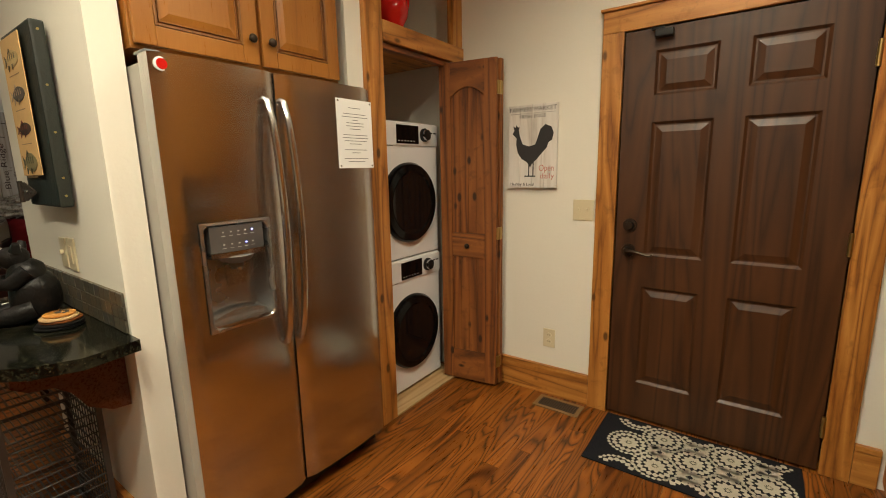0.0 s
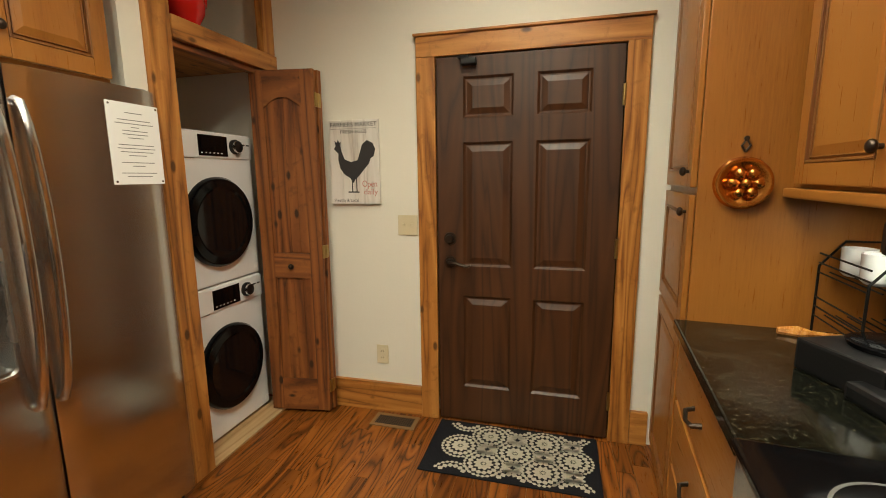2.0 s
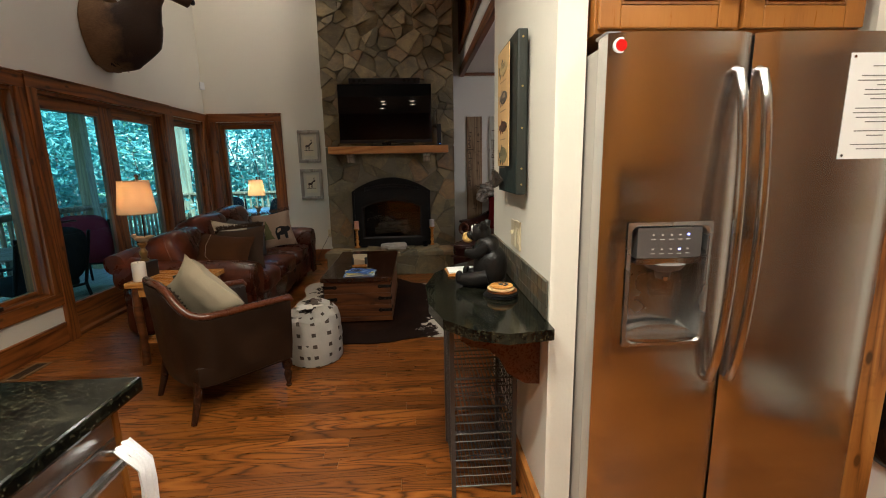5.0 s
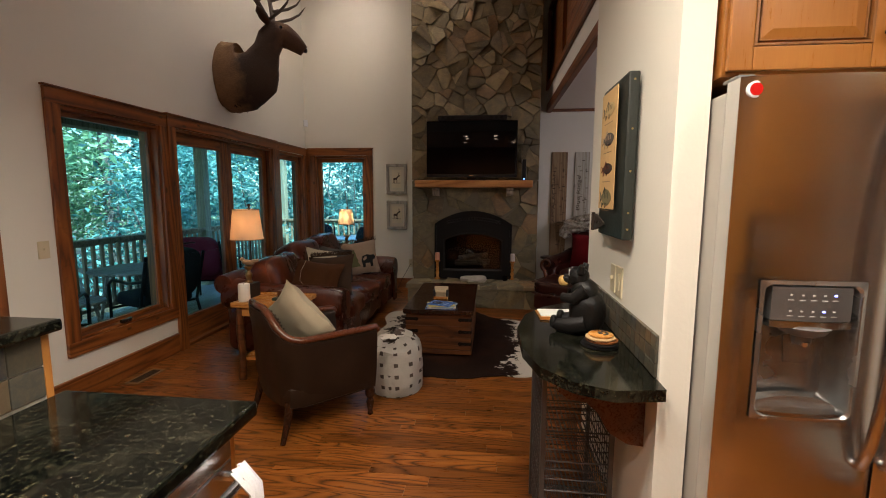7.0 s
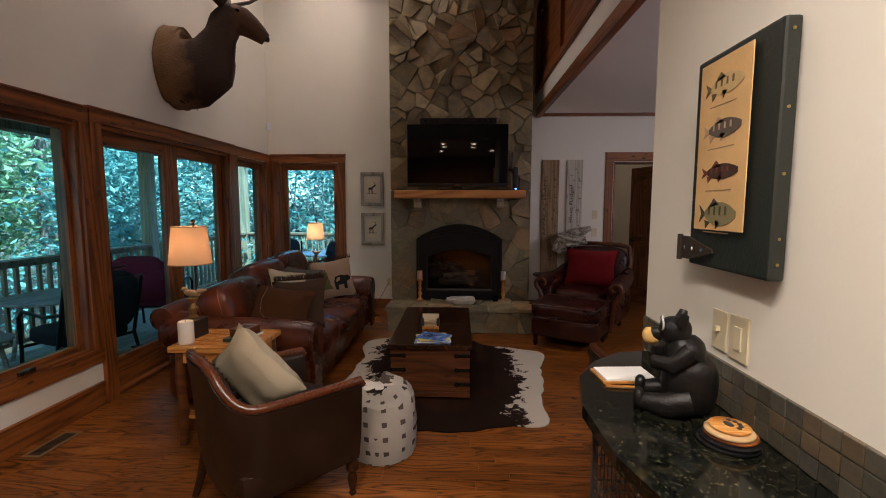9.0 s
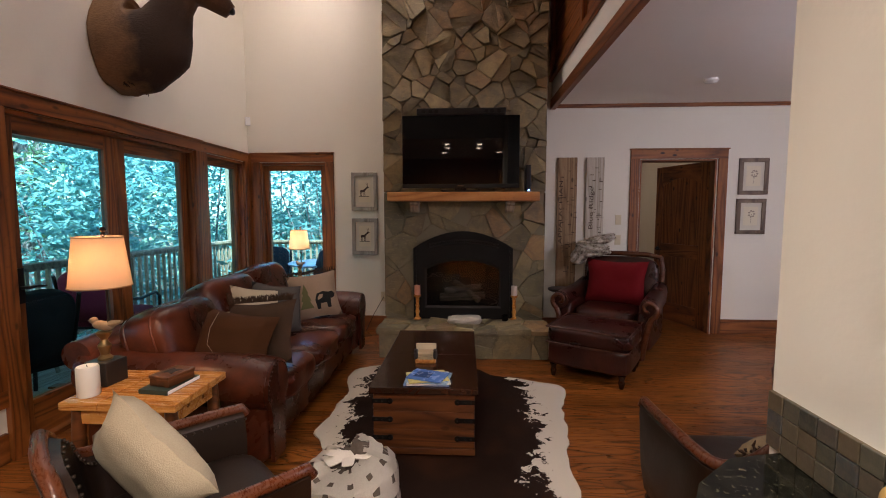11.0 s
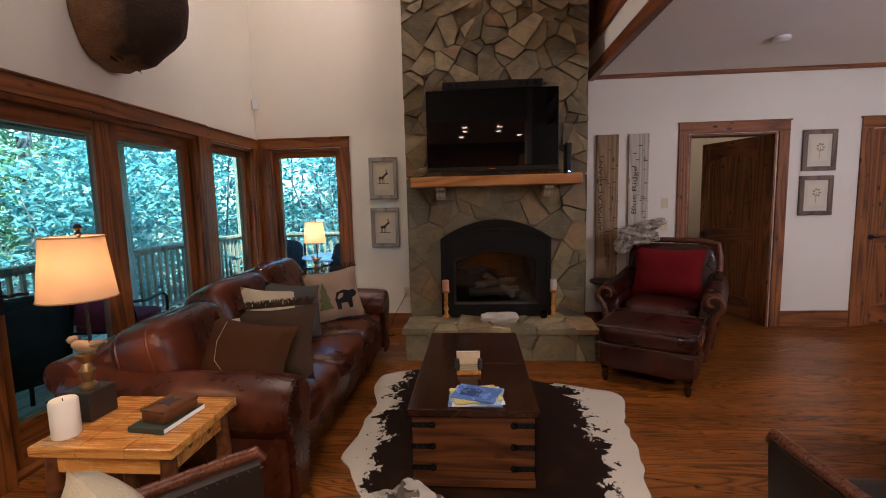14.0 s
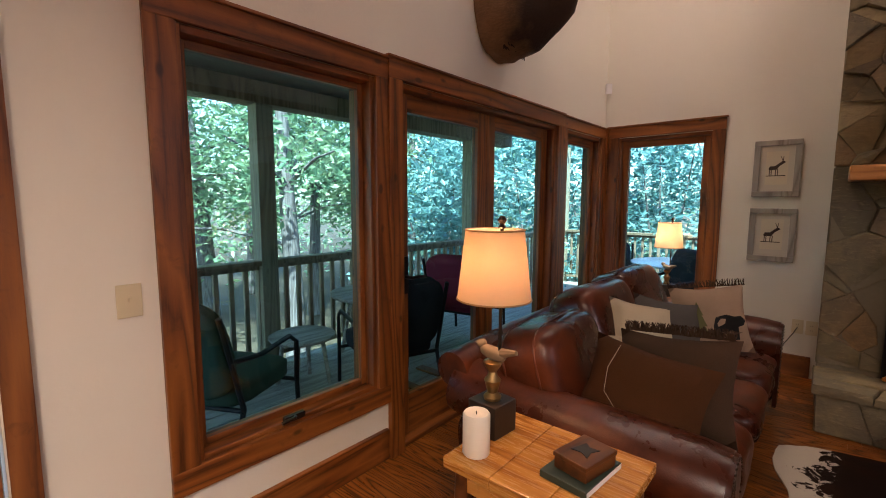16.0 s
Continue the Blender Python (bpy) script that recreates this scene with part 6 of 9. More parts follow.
def lay_stones(parent, polys, place, rng, proud=(0.012, 0.05), gap=0.003, name="stone"):
    """Each cell becomes one rough stone with a chamfered, tilted face. place(u, v, d) puts it in the room."""
    for poly in polys:
        cx, cz = sum(p[0] for p in poly) / len(poly), sum(p[1] for p in poly) / len(poly)
        r = min(math.hypot(p[0] - cx, p[1] - cz) for p in poly)
        if r < 0.012:
            continue
        d, tx, tz = rng.uniform(*proud), rng.uniform(-0.18, 0.18), rng.uniform(-0.2, 0.2)

        def inset(p, g):
            ln = math.hypot(p[0] - cx, p[1] - cz)
            k = max(0.2, 1 - g / ln)
            return cx + (p[0] - cx) * k, cz + (p[1] - cz) * k
        bm = shell()
        o = [inset(p, gap) for p in poly]
        f = [inset(p, gap + rng.uniform(0.001, 0.014)) for p in poly]
        lo = [bm.verts.new(place(p[0], p[1], -0.004)) for p in o]
        mi = [bm.verts.new(place(p[0], p[1], d * rng.uniform(0.45, 0.75))) for p in o]
        hi = [bm.verts.new(place(p[0], p[1], d + tx * (p[0] - cx) + tz * (p[1] - cz) + rng.uniform(-0.004, 0.004))) for p in f]
        n = len(poly)
        for a, b in ((lo, mi), (mi, hi)):
            for i in range(n):
                bm.faces.new((a[i], a[(i + 1) % n], b[(i + 1) % n], b[i]))
        c = bm.verts.new(place(cx, cz, d + rng.uniform(0.0, 0.008)))
        for i in range(n):
            bm.faces.new((hi[i], hi[(i + 1) % n], c))
        part(name, bm, STONE, parent)


def fireplace_stones():
    rng = random.Random(21)
    ch = bpy.data.objects["chimney"]

    def face(u, v, d):
        return (CX + d, u, v)
    up = cells(-1.275, 0.455, 1.68, 4.3, 0.225, 0.145, rng, 0.5)
    lay_stones(ch, broken(broken(up, rng, 0.75), rng, 0.2), face, rng, (0.012, 0.055), 0.0012)
    low = cells(-1.275, 0.455, 0.32, 1.67, 0.27, 0.22, rng, 0.4)

    def clear(p):
        x, z = sum(q[0] for q in p) / len(p), sum(q[1] for q in p) / len(p)
        return not (-0.93 < x < 0.09 and z < 1.2)
    lay_stones(ch, [p for p in broken(low, rng, 0.5) if clear(p)], face, rng, (0.006, 0.016), 0.0015)
    he = bpy.data.objects["hearth"]
    lay_stones(he, cells(-1.26, 0.435, 0.0, 0.25, 0.3, 0.15, rng, 0.35), lambda u, v, d: (-7.0 + d, u, v), rng, (0.01, 0.025))
    lay_stones(he, cells(-7.44, -6.955, -1.285, 0.46, 0.2, 0.26, rng, 0.3), lambda u, v, d: (u, v, 0.256 + d), rng, (0.046, 0.058), 0.004)


fireplace_stones()


def arch(y0, y1, z0, z1, rise, n=14):
    """Outline of an opening with a shallow arched head."""
    pts = [(y0, z0), (y1, z0)]
    for i in range(n + 1):
        t = i / n
        pts.append((y1 + (y0 - y1) * t, z1 + rise * math.sin(math.pi * t) ** 0.85))
    return pts


def fire_insert():
    f = thing("fireplace_insert", pose(-7.41, -0.42, 0.312), "black steel fireplace insert with an arched glass front", "fireplace")
    a, b = arch(-0.52, 0.52, 0.0, 0.76, 0.175), arch(-0.40, 0.40, 0.13, 0.55, 0.10)
    bm = shell()
    for x0, x1 in ((-0.03, 0.035),):
        A = [[bm.verts.new((x, p[0], p[1])) for p in a] for x in (x0, x1)]
        B = [[bm.verts.new((x, p[0], p[1])) for p in b] for x in (x0, x1)]
        n = len(a)
        for i in range(n):
            j = (i + 1) % n
            bm.faces.new((A[1][i], A[1][j], B[1][j], B[1][i]))
            bm.faces.new((A[0][i], A[0][j], A[1][j], A[1][i]))
            bm.faces.new((B[0][i], B[0][j], B[1][j], B[1][i]))
    part("surround", bm, IRON, f, "", 0.002)
    bm = shell()
    oa, ob = arch(-0.53, 0.53, 0.0, 0.765, 0.185), arch(-0.50, 0.50, 0.0, 0.75, 0.165)
    vs = [[bm.verts.new((x, p[0], p[1])) for p in q] for x, q in ((0.036, oa), (0.05, oa), (0.05, ob), (0.036, ob))]
    for a1, b1 in zip(vs, vs[1:]):
        for i in range(1, len(oa) - 0):
            j = (i + 1) % len(oa)
            bm.faces.new((a1[i], a1[j], b1[j], b1[i]))
    part("arch_trim", bm, IRON, f, "black arched edge trim")
    bm = shell()
    for i in range(34):
        t = -0.36 + 0.72 * i / 33
        z = 0.70 + 0.115 * math.cos(t * 2.6)
        tube(bm, (0.037, t, z), (0.042, t + 0.018, z + 0.05), 0.004, None, 5)
        tube(bm, (0.037, t + 0.018, z), (0.042, t, z + 0.05), 0.004, None, 5)
    part("grille", bm, plain("grille_iron", (0.02, 0.019, 0.018), 0.5, 0.5), f, "latticed iron vent grille")
    ia, ib = arch(-0.41, 0.41, 0.12, 0.555, 0.105), arch(-0.385, 0.385, 0.145, 0.54, 0.095)
    bm = shell()
    A, B = [bm.verts.new((0.045, *p)) for p in ia], [bm.verts.new((0.04, *p)) for p in ib]
    for i in range(len(ia)):
        j = (i + 1) % len(ia)
        bm.faces.new((A[i], A[j], B[j], B[i]))
    part("door_frame", bm, plain("frame_iron", (0.014, 0.013, 0.0125), 0.35, 0.5), f)
    bm = shell()
    prism(bm, arch(-0.39, 0.39, 0.14, 0.54, 0.09), "x", 0.022, 0.027)
    g = part("glass", bm, glass("fire_glass", (0.3, 0.31, 0.32)), f, "clear fire glass")
    g.visible_shadow = False
    lg = wood("charred_log", (0.05, 0.04, 0.03), (0.16, 0.12, 0.08), (0.24, 0.19, 0.13), "y", rough=0.9, knots=0.4)
    rng = random.Random(4)
    for p, q, r in (((-0.2, -0.26, 0.2), (-0.2, 0.24, 0.22), 0.05), ((-0.12, -0.2, 0.27), (-0.25, 0.2, 0.3), 0.042), ((-0.1, 0.18, 0.18), (-0.3, -0.1, 0.36), 0.036)):
        bm = shell()
        pts = [Vector(p).lerp(Vector(q), i / 6) + Vector((rng.uniform(-1, 1), 0, rng.uniform(-1, 1))) * 0.008 for i in range(7)]
        pipe(bm, pts, [r * rng.uniform(0.85, 1.1) for _ in pts], 10)
        part("log", bm, lg, f, "ceramic gas log", 0, True)


fire_insert()


def mantel():
    m = thing("mantel_shelf", pose(-7.45, -0.42, 1.575), "orange stained pine mantel shelf on wooden corbels", "mantel")
    bm = shell()
    box(bm, -0.02, 0.25, -0.78, 0.78, 0, 0.095)
    part("shelf", bm, MANTEL_W, m, "", 0.012)
    pale = wood("pale_corbel", (0.2, 0.15, 0.1), (0.32, 0.25, 0.17), (0.4, 0.32, 0.23), "z", rough=0.6, knots=0.2)
    for y in (-0.51, 0.49):
        bm = shell()
        prism(bm, [(0.0, -0.002), (0.2, -0.002), (0.2, -0.03), (0.16, -0.05), (0.15, -0.09), (0.13, -0.115), (0.0, -0.115)], "y", y - 0.042, y + 0.042)
        part("corbel", bm, pale, m, "pale wooden corbel", 0.005)


mantel()


def television():
    t = thing("television", pose(-7.235, -0.445, 1.675, 0, 0, 90), "black flat-screen television standing on the mantel", "television")
    # local x runs to +y, front looks to +x
    bx("body", t, BLACK, (-0.593, 0.593, 0.0, 0.055, 0.035, 0.76), 0.006)
    bx("bezel", t, GLOSSBLACK, (-0.595, 0.595, -0.008, -0.0005, 0.035, 0.762), 0.004, "gloss black bezel")
    bx("screen", t, SCREEN, (-0.57, 0.57, -0.0105, -0.0085, 0.085, 0.74), 0, "dark glossy screen")
    bx("lower_strip", t, BLACK, (-0.595, 0.595, -0.012, -0.0085, 0.036, 0.075), 0.002, "black lower strip")
    bx("mark", t, CHROME, (-0.03, 0.03, -0.0128, -0.0121, 0.052, 0.059), 0)
    bx("stand", t, BLACK, (-0.2, 0.2, -0.02, 0.1, -0.002, 0.012), 0.004, "black stand foot")
    bx("stand_neck", t, BLACK, (-0.06, 0.06, 0.02, 0.05, 0.012, 0.05), 0.003)
    s = thing("soundbar", pose(-7.23, -0.44, 2.438, 0, 0, 90), "black soundbar mounted above the television", "speaker")
    bx("body", s, BLACK, (-0.45, 0.45, -0.02, 0.06, 0.0, 0.07), 0.01)
    for x in (-0.38, -0.31, -0.25, 0.25, 0.31, 0.38):
        bm = shell()
        tube(bm, (x, -0.0225, 0.035), (x, -0.0195, 0.035), 0.02, None, 18)
        part("driver", bm, IRON, s, "round speaker driver")
    r = thing("media_box", pose(-7.3, 0.245, 1.671, 0, 0, 90), "slim upright black media box on the mantel", "media box")
    bx("body", r, BLACK, (-0.025, 0.025, -0.07, 0.07, 0, 0.27), 0.006)
    bx("led", r, glow("blue_power_led", (0.1, 0.25, 1), 8), (-0.01, 0.01, -0.072, -0.0705, 0.012, 0.018), 0)


television()


def candle_holder(y, tone):
    c = thing("candle_holder", pose(-7.33, y, 0.312), "turned wooden candle holder with a short candle", "candle holder", "hearth candle holders")
    bm = shell()
    lathe(bm, [(0.04, 0), (0.042, 0.012), (0.02, 0.03), (0.016, 0.06), (0.026, 0.09), (0.015, 0.12), (0.022, 0.15), (0.014, 0.18), (0.02, 0.21), (0.016, 0.235), (0.036, 0.255), (0.04, 0.27)], n=20)
    part("stick", bm, RUSTIC_X, c, "", 0, True)
    bm = shell()
    lathe(bm, [(0.031, 0.271), (0.033, 0.28), (0.032, 0.37), (0.024, 0.372)], n=20)
    part("candle", bm, tone, c, "wax candle", 0, True)


candle_holder(-0.905, plain("peach_wax", (0.6, 0.28, 0.18), 0.5))
candle_holder(0.125, plain("birch_wax", (0.5, 0.42, 0.38), 0.5, vary=0.5, scale=30))
bm = shell()
soft(bm, (0, 0, 0.045), (0.13, 0.34, 0.09), 3.2, None, 8, 0.25, 9)
_l = solid("driftwood_bowl", bm, plain("bleached_wood", (0.42, 0.38, 0.32), 0.8, vary=0.35, scale=18, bump=0.5), "bleached driftwood bowl on the hearth", "bowl", smooth=True)
_l.matrix_basis = pose(-7.17, -0.4, 0.308)
bm = shell()
lathe(bm, [(0.03, 0), (0.034, 0.01), (0.034, 0.06), (0.02, 0.07)], n=16)
_l = solid("votive_jar", bm, GLOSSBLACK, "small black jar on the hearth", "jar", smooth=True)
_l.matrix_basis = pose(-7.3, 0.03, 0.312)


# ---- wall pieces round the hearth ----
def framed_print(y0, y1, z0, z1, label, subject, frame_mat, x=None):
    w, h = y1 - y0, z1 - z0
    f = thing("framed_print", pose(WX + 0.002, (y0 + y1) / 2, (z0 + z1) / 2, 0, 0, 90), label, "picture", "prints on the hearth wall")
    for b in ((-w / 2, w / 2, -h / 2, -h / 2 + 0.045), (-w / 2, w / 2, h / 2 - 0.045, h / 2), (-w / 2, -w / 2 + 0.045, -h / 2 + 0.045, h / 2 - 0.045), (w / 2 - 0.045, w / 2, -h / 2 + 0.045, h / 2 - 0.045)):
        bx("frame_rail", f, frame_mat, (b[0], b[1], -0.028, 0, b[2], b[3]), 0.006)
    bx("mat_board", f, plain("mat_board", (0.6, 0.56, 0.47), 0.8, vary=0.05), (-w / 2 + 0.044, w / 2 - 0.044, -0.012, -0.004, -h / 2 + 0.044, h / 2 - 0.044), 0)
    bx("print", f, plain("aged_print", (0.66, 0.6, 0.46), 0.8, vary=0.1), (-w / 2 + 0.085, w / 2 - 0.085, -0.0136, -0.0122, -h / 2 + 0.1, h / 2 - 0.09), 0, "aged cream print")
    bm = shell()
    y = (-0.0145, -0.0137)
    if subject == "deer":
        prism(bm, [(-0.055, 0.0), (-0.045, 0.02), (0.02, 0.022), (0.04, 0.045), (0.058, 0.05), (0.05, 0.06), (0.035, 0.062), (0.015, 0.03), (-0.0, -0.01), (-0.05, -0.012)], "y", *y)
        for lx in (-0.05, -0.038, -0.01, 0.004):
            box(bm, lx, lx + 0.006, *y, -0.055, -0.005)
        for a in (0.0, 0.02):
            prism(bm, [(0.035, 0.06), (0.02 + a, 0.1), (0.024 + a, 0.1), (0.04, 0.06)], "y", *y)
        box(bm, -0.07, 0.06, *y, -0.062, -0.055)
    else:
        prism(bm, [(0.0, -0.08), (0.004, -0.08), (0.012, 0.03), (0.006, 0.03)], "y", *y)
        for k in range(7):
            a = k * 0.9
            cx, cz = 0.01 + 0.03 * math.cos(a), 0.03 + 0.035 * math.sin(a)
            prism(bm, [(cx - 0.016, cz), (cx, cz + 0.012), (cx + 0.016, cz), (cx, cz - 0.012)], "y", *y)
    part("drawing", bm, plain("sepia_ink", (0.06, 0.04, 0.03), 0.8) if subject == "deer" else plain("faded_green_ink", (0.3, 0.25, 0.2), 0.8), f, "printed drawing")


GREYW = wood("grey_washed_frame", (0.2, 0.18, 0.15), (0.34, 0.31, 0.27), (0.42, 0.39, 0.34), "z", rough=0.6, knots=0)
BROWNF = wood("brown_frame", (0.07, 0.045, 0.03), (0.14, 0.09, 0.06), (0.2, 0.14, 0.09), "z", rough=0.5, knots=0)
framed_print(-1.784, -1.466, 1.484, 1.945, "grey washed frame with a stag print", "deer", GREYW)
framed_print(-1.784, -1.464, 0.944, 1.388, "grey washed frame with a doe print", "deer", GREYW)
framed_print(2.785, 3.115, 1.665, 2.085, "brown frame with a botanical print", "plant", BROWNF)
framed_print(2.775, 3.105, 1.205, 1.615, "brown frame with a fern print", "plant", BROWNF)
plate("wall_outlet", pose(WX, -1.40, 0.42, 0, 0, 90), "almond outlet beside the chimney", kind="outlet")
plate("wall_outlet", pose(WX, -1.31, 0.42, 0, 0, 90), "almond cable plate beside the chimney", kind="outlet")
plate("light_switch", pose(WX, 1.425, 1.37, 0, 0, 90), "almond switch plate by the hall door", 0.07, 0.115, 1)
plate("light_switch", pose(WX, 1.425, 1.13, 0, 0, 90), "almond switch plate below another by the hall door", 0.07, 0.115, 1)
plate("light_switch", pose(-3.862, WY, 1.10, 0, 0, 180), "almond switch plate beside the large window", 0.075, 0.115, 1)


def sign_board(y0, y1, z0, z1, label, base, words):
    b = thing("bark_board", pose(WX + 0.003, (y0 + y1) / 2, z0, 0, 0, 90), label, "sign")
    w, h = y1 - y0, z1 - z0
    bx("board", b, base, (-w / 2, w / 2, -0.03, 0, 0, h), 0.006)
    ink = plain("branded_ink", (0.06, 0.035, 0.02), 0.8)
    for k, (txt, size, dx, zc, ln) in enumerate(words):
        writing("writing", txt, size, pose(dx, -0.0308, zc) @ FRONT @ pose(0, 0, 0, 0, 0, 90), ink, b, ln)
    rng = random.Random(int(y0 * 100))
    bm = shell()
    for k in range(40):
        z, x = rng.uniform(0.1, h - 0.1), rng.uniform(-w * 0.38, w * 0.4)
        box(bm, x, x + rng.uniform(0.01, 0.05), -0.0309, -0.0302, z, z + rng.uniform(0.003, 0.01))
    tagged(part("flecks", bm, ink, b, "dark bark flecks"), kind="stuff")


sign_board(0.695, 0.925, 0.56, 2.105, "tall brown bark-covered board with branded letters", wood("bark_board_brown", (0.12, 0.075, 0.04), (0.27, 0.17, 0.09), (0.36, 0.25, 0.14), "z", rough=0.8, knots=0.8),
           [("APPALACHIAN", 0.06, -0.07, 0.9, 0.75)])
sign_board(1.03, 1.24, 0.56, 2.105, "tall whitewashed bark board with script letters", wood("bark_board_pale", (0.3, 0.26, 0.2), (0.46, 0.42, 0.34), (0.56, 0.52, 0.44), "z", rough=0.8, knots=0.6),
           [("Blue Ridge", 0.07, -0.04, 0.95, 0.5)])


def plank_door(name, m, w, label, lever_x, outer=-1):
    d = thing(name, m, label, "door")
    h, th = 2.055, 0.04
    bm = shell()
    box(bm, 0, 0.115, -th / 2, th / 2, 0, h)
    box(bm, w - 0.115, w, -th / 2, th / 2, 0, h)
    part("stile", bm, ALDER_Z, d, "", 0.003)
    bm = shell()
    n = 10
    top = [(0.115 + (w - 0.23) * i / n, 1.80 + 0.09 * math.sin(math.pi * i / n)) for i in range(n + 1)]
    prism(bm, top + [(w - 0.115, h), (0.115, h)], "y", -th / 2, th / 2)
    box(bm, 0.115, w - 0.115, -th / 2, th / 2, 0, 0.24)
    box(bm, 0.115, w - 0.115, -th / 2, th / 2, 0.86, 1.03)
    part("rail", bm, ALDER_X, d, "", 0.003)
    k = 5
    s = (w - 0.23) / k
    for i in range(k):
        bm = shell()
        box(bm, 0.1155 + i * s, 0.1145 + (i + 1) * s, -0.01, 0.01, 0.2405, 0.8595)
        box(bm, 0.1155 + i * s, 0.1145 + (i + 1) * s, -0.01, 0.01, 1.0305, 1.89)
        part("panel_board", bm, ALDER_Z, d, "", 0.004)
    bm = shell()
    s = 1 if lever_x < w / 2 else -1
    for sy in (-1, 1):
        tube(bm, (lever_x, sy * 0.02, 0.95), (lever_x, sy * 0.028, 0.95), 0.03, 0.028, 16)
        pipe(bm, [(lever_x, sy * 0.028, 0.95), (lever_x + s * 0.01, sy * 0.06, 0.95), (lever_x + s * 0.06, sy * 0.062, 0.955), (lever_x + s * 0.11, sy * 0.06, 0.945)], [0.01, 0.01, 0.008, 0.006], 8)
    part("lever", bm, BLACK, d, "black lever handle", 0, True)
    return d


plank_door("hall_door", pose(WX - 0.03, 3.475, 0.012, 0, 0, 90), 0.82, "closed knotty alder plank door with a black lever", 0.06)
plank_door("hall_door", pose(WX - 0.12, 2.535, 0.012, 0, 0, 180 + 18), 0.86, "knotty alder plank door standing open to a room", 0.80)
plank_door("side_door", pose(-3.52, WY - 0.03, 0.012, 0, 0, 0), 0.81, "closed dark alder door beside the large window", 0.06)
# lining of the two openings and the room behind the open door
for y0, y1 in ((1.66, 2.54), (3.47, 4.30)):
    t = thing("trim_jamb", Matrix.Identity(4), "stained alder door lining", "trim")
    t["kind"] = "structure"
    bx("jamb", t, ALDER_Z, (WX - 0.18, WX, y0, y0 + 0.02, 0, 2.08), 0.002)
    bx("jamb", t, ALDER_Z, (WX - 0.18, WX, y1 - 0.02, y1, 0, 2.08), 0.002)
    bx("head", t, ALDER_Y, (WX - 0.18, WX, y0 + 0.02, y1 - 0.02, 2.06, 2.08), 0.002)
wall("wall_room_back", "y", -10.6, -10.45, 0.9, 4.9, 0, 2.7)
wall("wall_room_south", "x", 0.9, 1.05, -10.45, -8.23, 0, 2.7)
wall("wall_room_north", "x", 4.75, 4.9, -10.45, -8.23, 0, 2.7)
wall("wall_room_mid", "y", -9.3, -9.2, 1.05, 1.62, 0, 2.7)
bm = shell()
box(bm, -10.45, -8.23, 1.05, 4.75, 2.55, 2.65)
solid("ceiling_room", bm, CEIL, "white ceiling of the room behind", "ceiling", kind="structure")
lamp("room_lamp", "POINT", (-9.3, 3.4, 2.35), 1.4, (1, 0.8, 0.55), 0.08)
bm = shell()
lathe(bm, [(0.0, 0), (0.06, 0.0), (0.065, -0.02), (0.05, -0.035), (0.02, -0.04)], n=20)
_d = solid("smoke_detector", bm, WHITE_ENAMEL, "round white smoke detector on the ceiling", "smoke detector", smooth=True)
_d.matrix_basis = pose(-7.1, 1.93, 2.719)
bm = shell()
box(bm, -0.03, 0.03, 0, 0.035, -0.05, 0.05)
_d = solid("motion_sensor_box", bm, WHITE_ENAMEL, "small white sensor box high on the wall", "sensor", bevel=0.008)
_d.name = "wall_sensor"
_d.matrix_basis = pose(WX + 0.05, WY + 0.03, 2.56, 0, 0, -45)


# ---- seating ----
def seam(m, size, e, y0, r, n=44):
    """The welt that runs round a stuffed block, at the depth y0 (-1 to 1) of it."""
    k = (1 - abs(y0) ** e) ** (1 / e)
    pts = []
    for i in range(n + 1):
        a = 2 * math.pi * i / n
        c, q = math.cos(a), math.sin(a)
        f = k * (abs(c) ** e + abs(q) ** e) ** (-1 / e)
        pts.append(m @ Vector((c * f * size[0] / 2, y0 * size[1] / 2, q * f * size[2] / 2)))
    bm = shell()
    pipe(bm, pts, r, 6)
    return bm


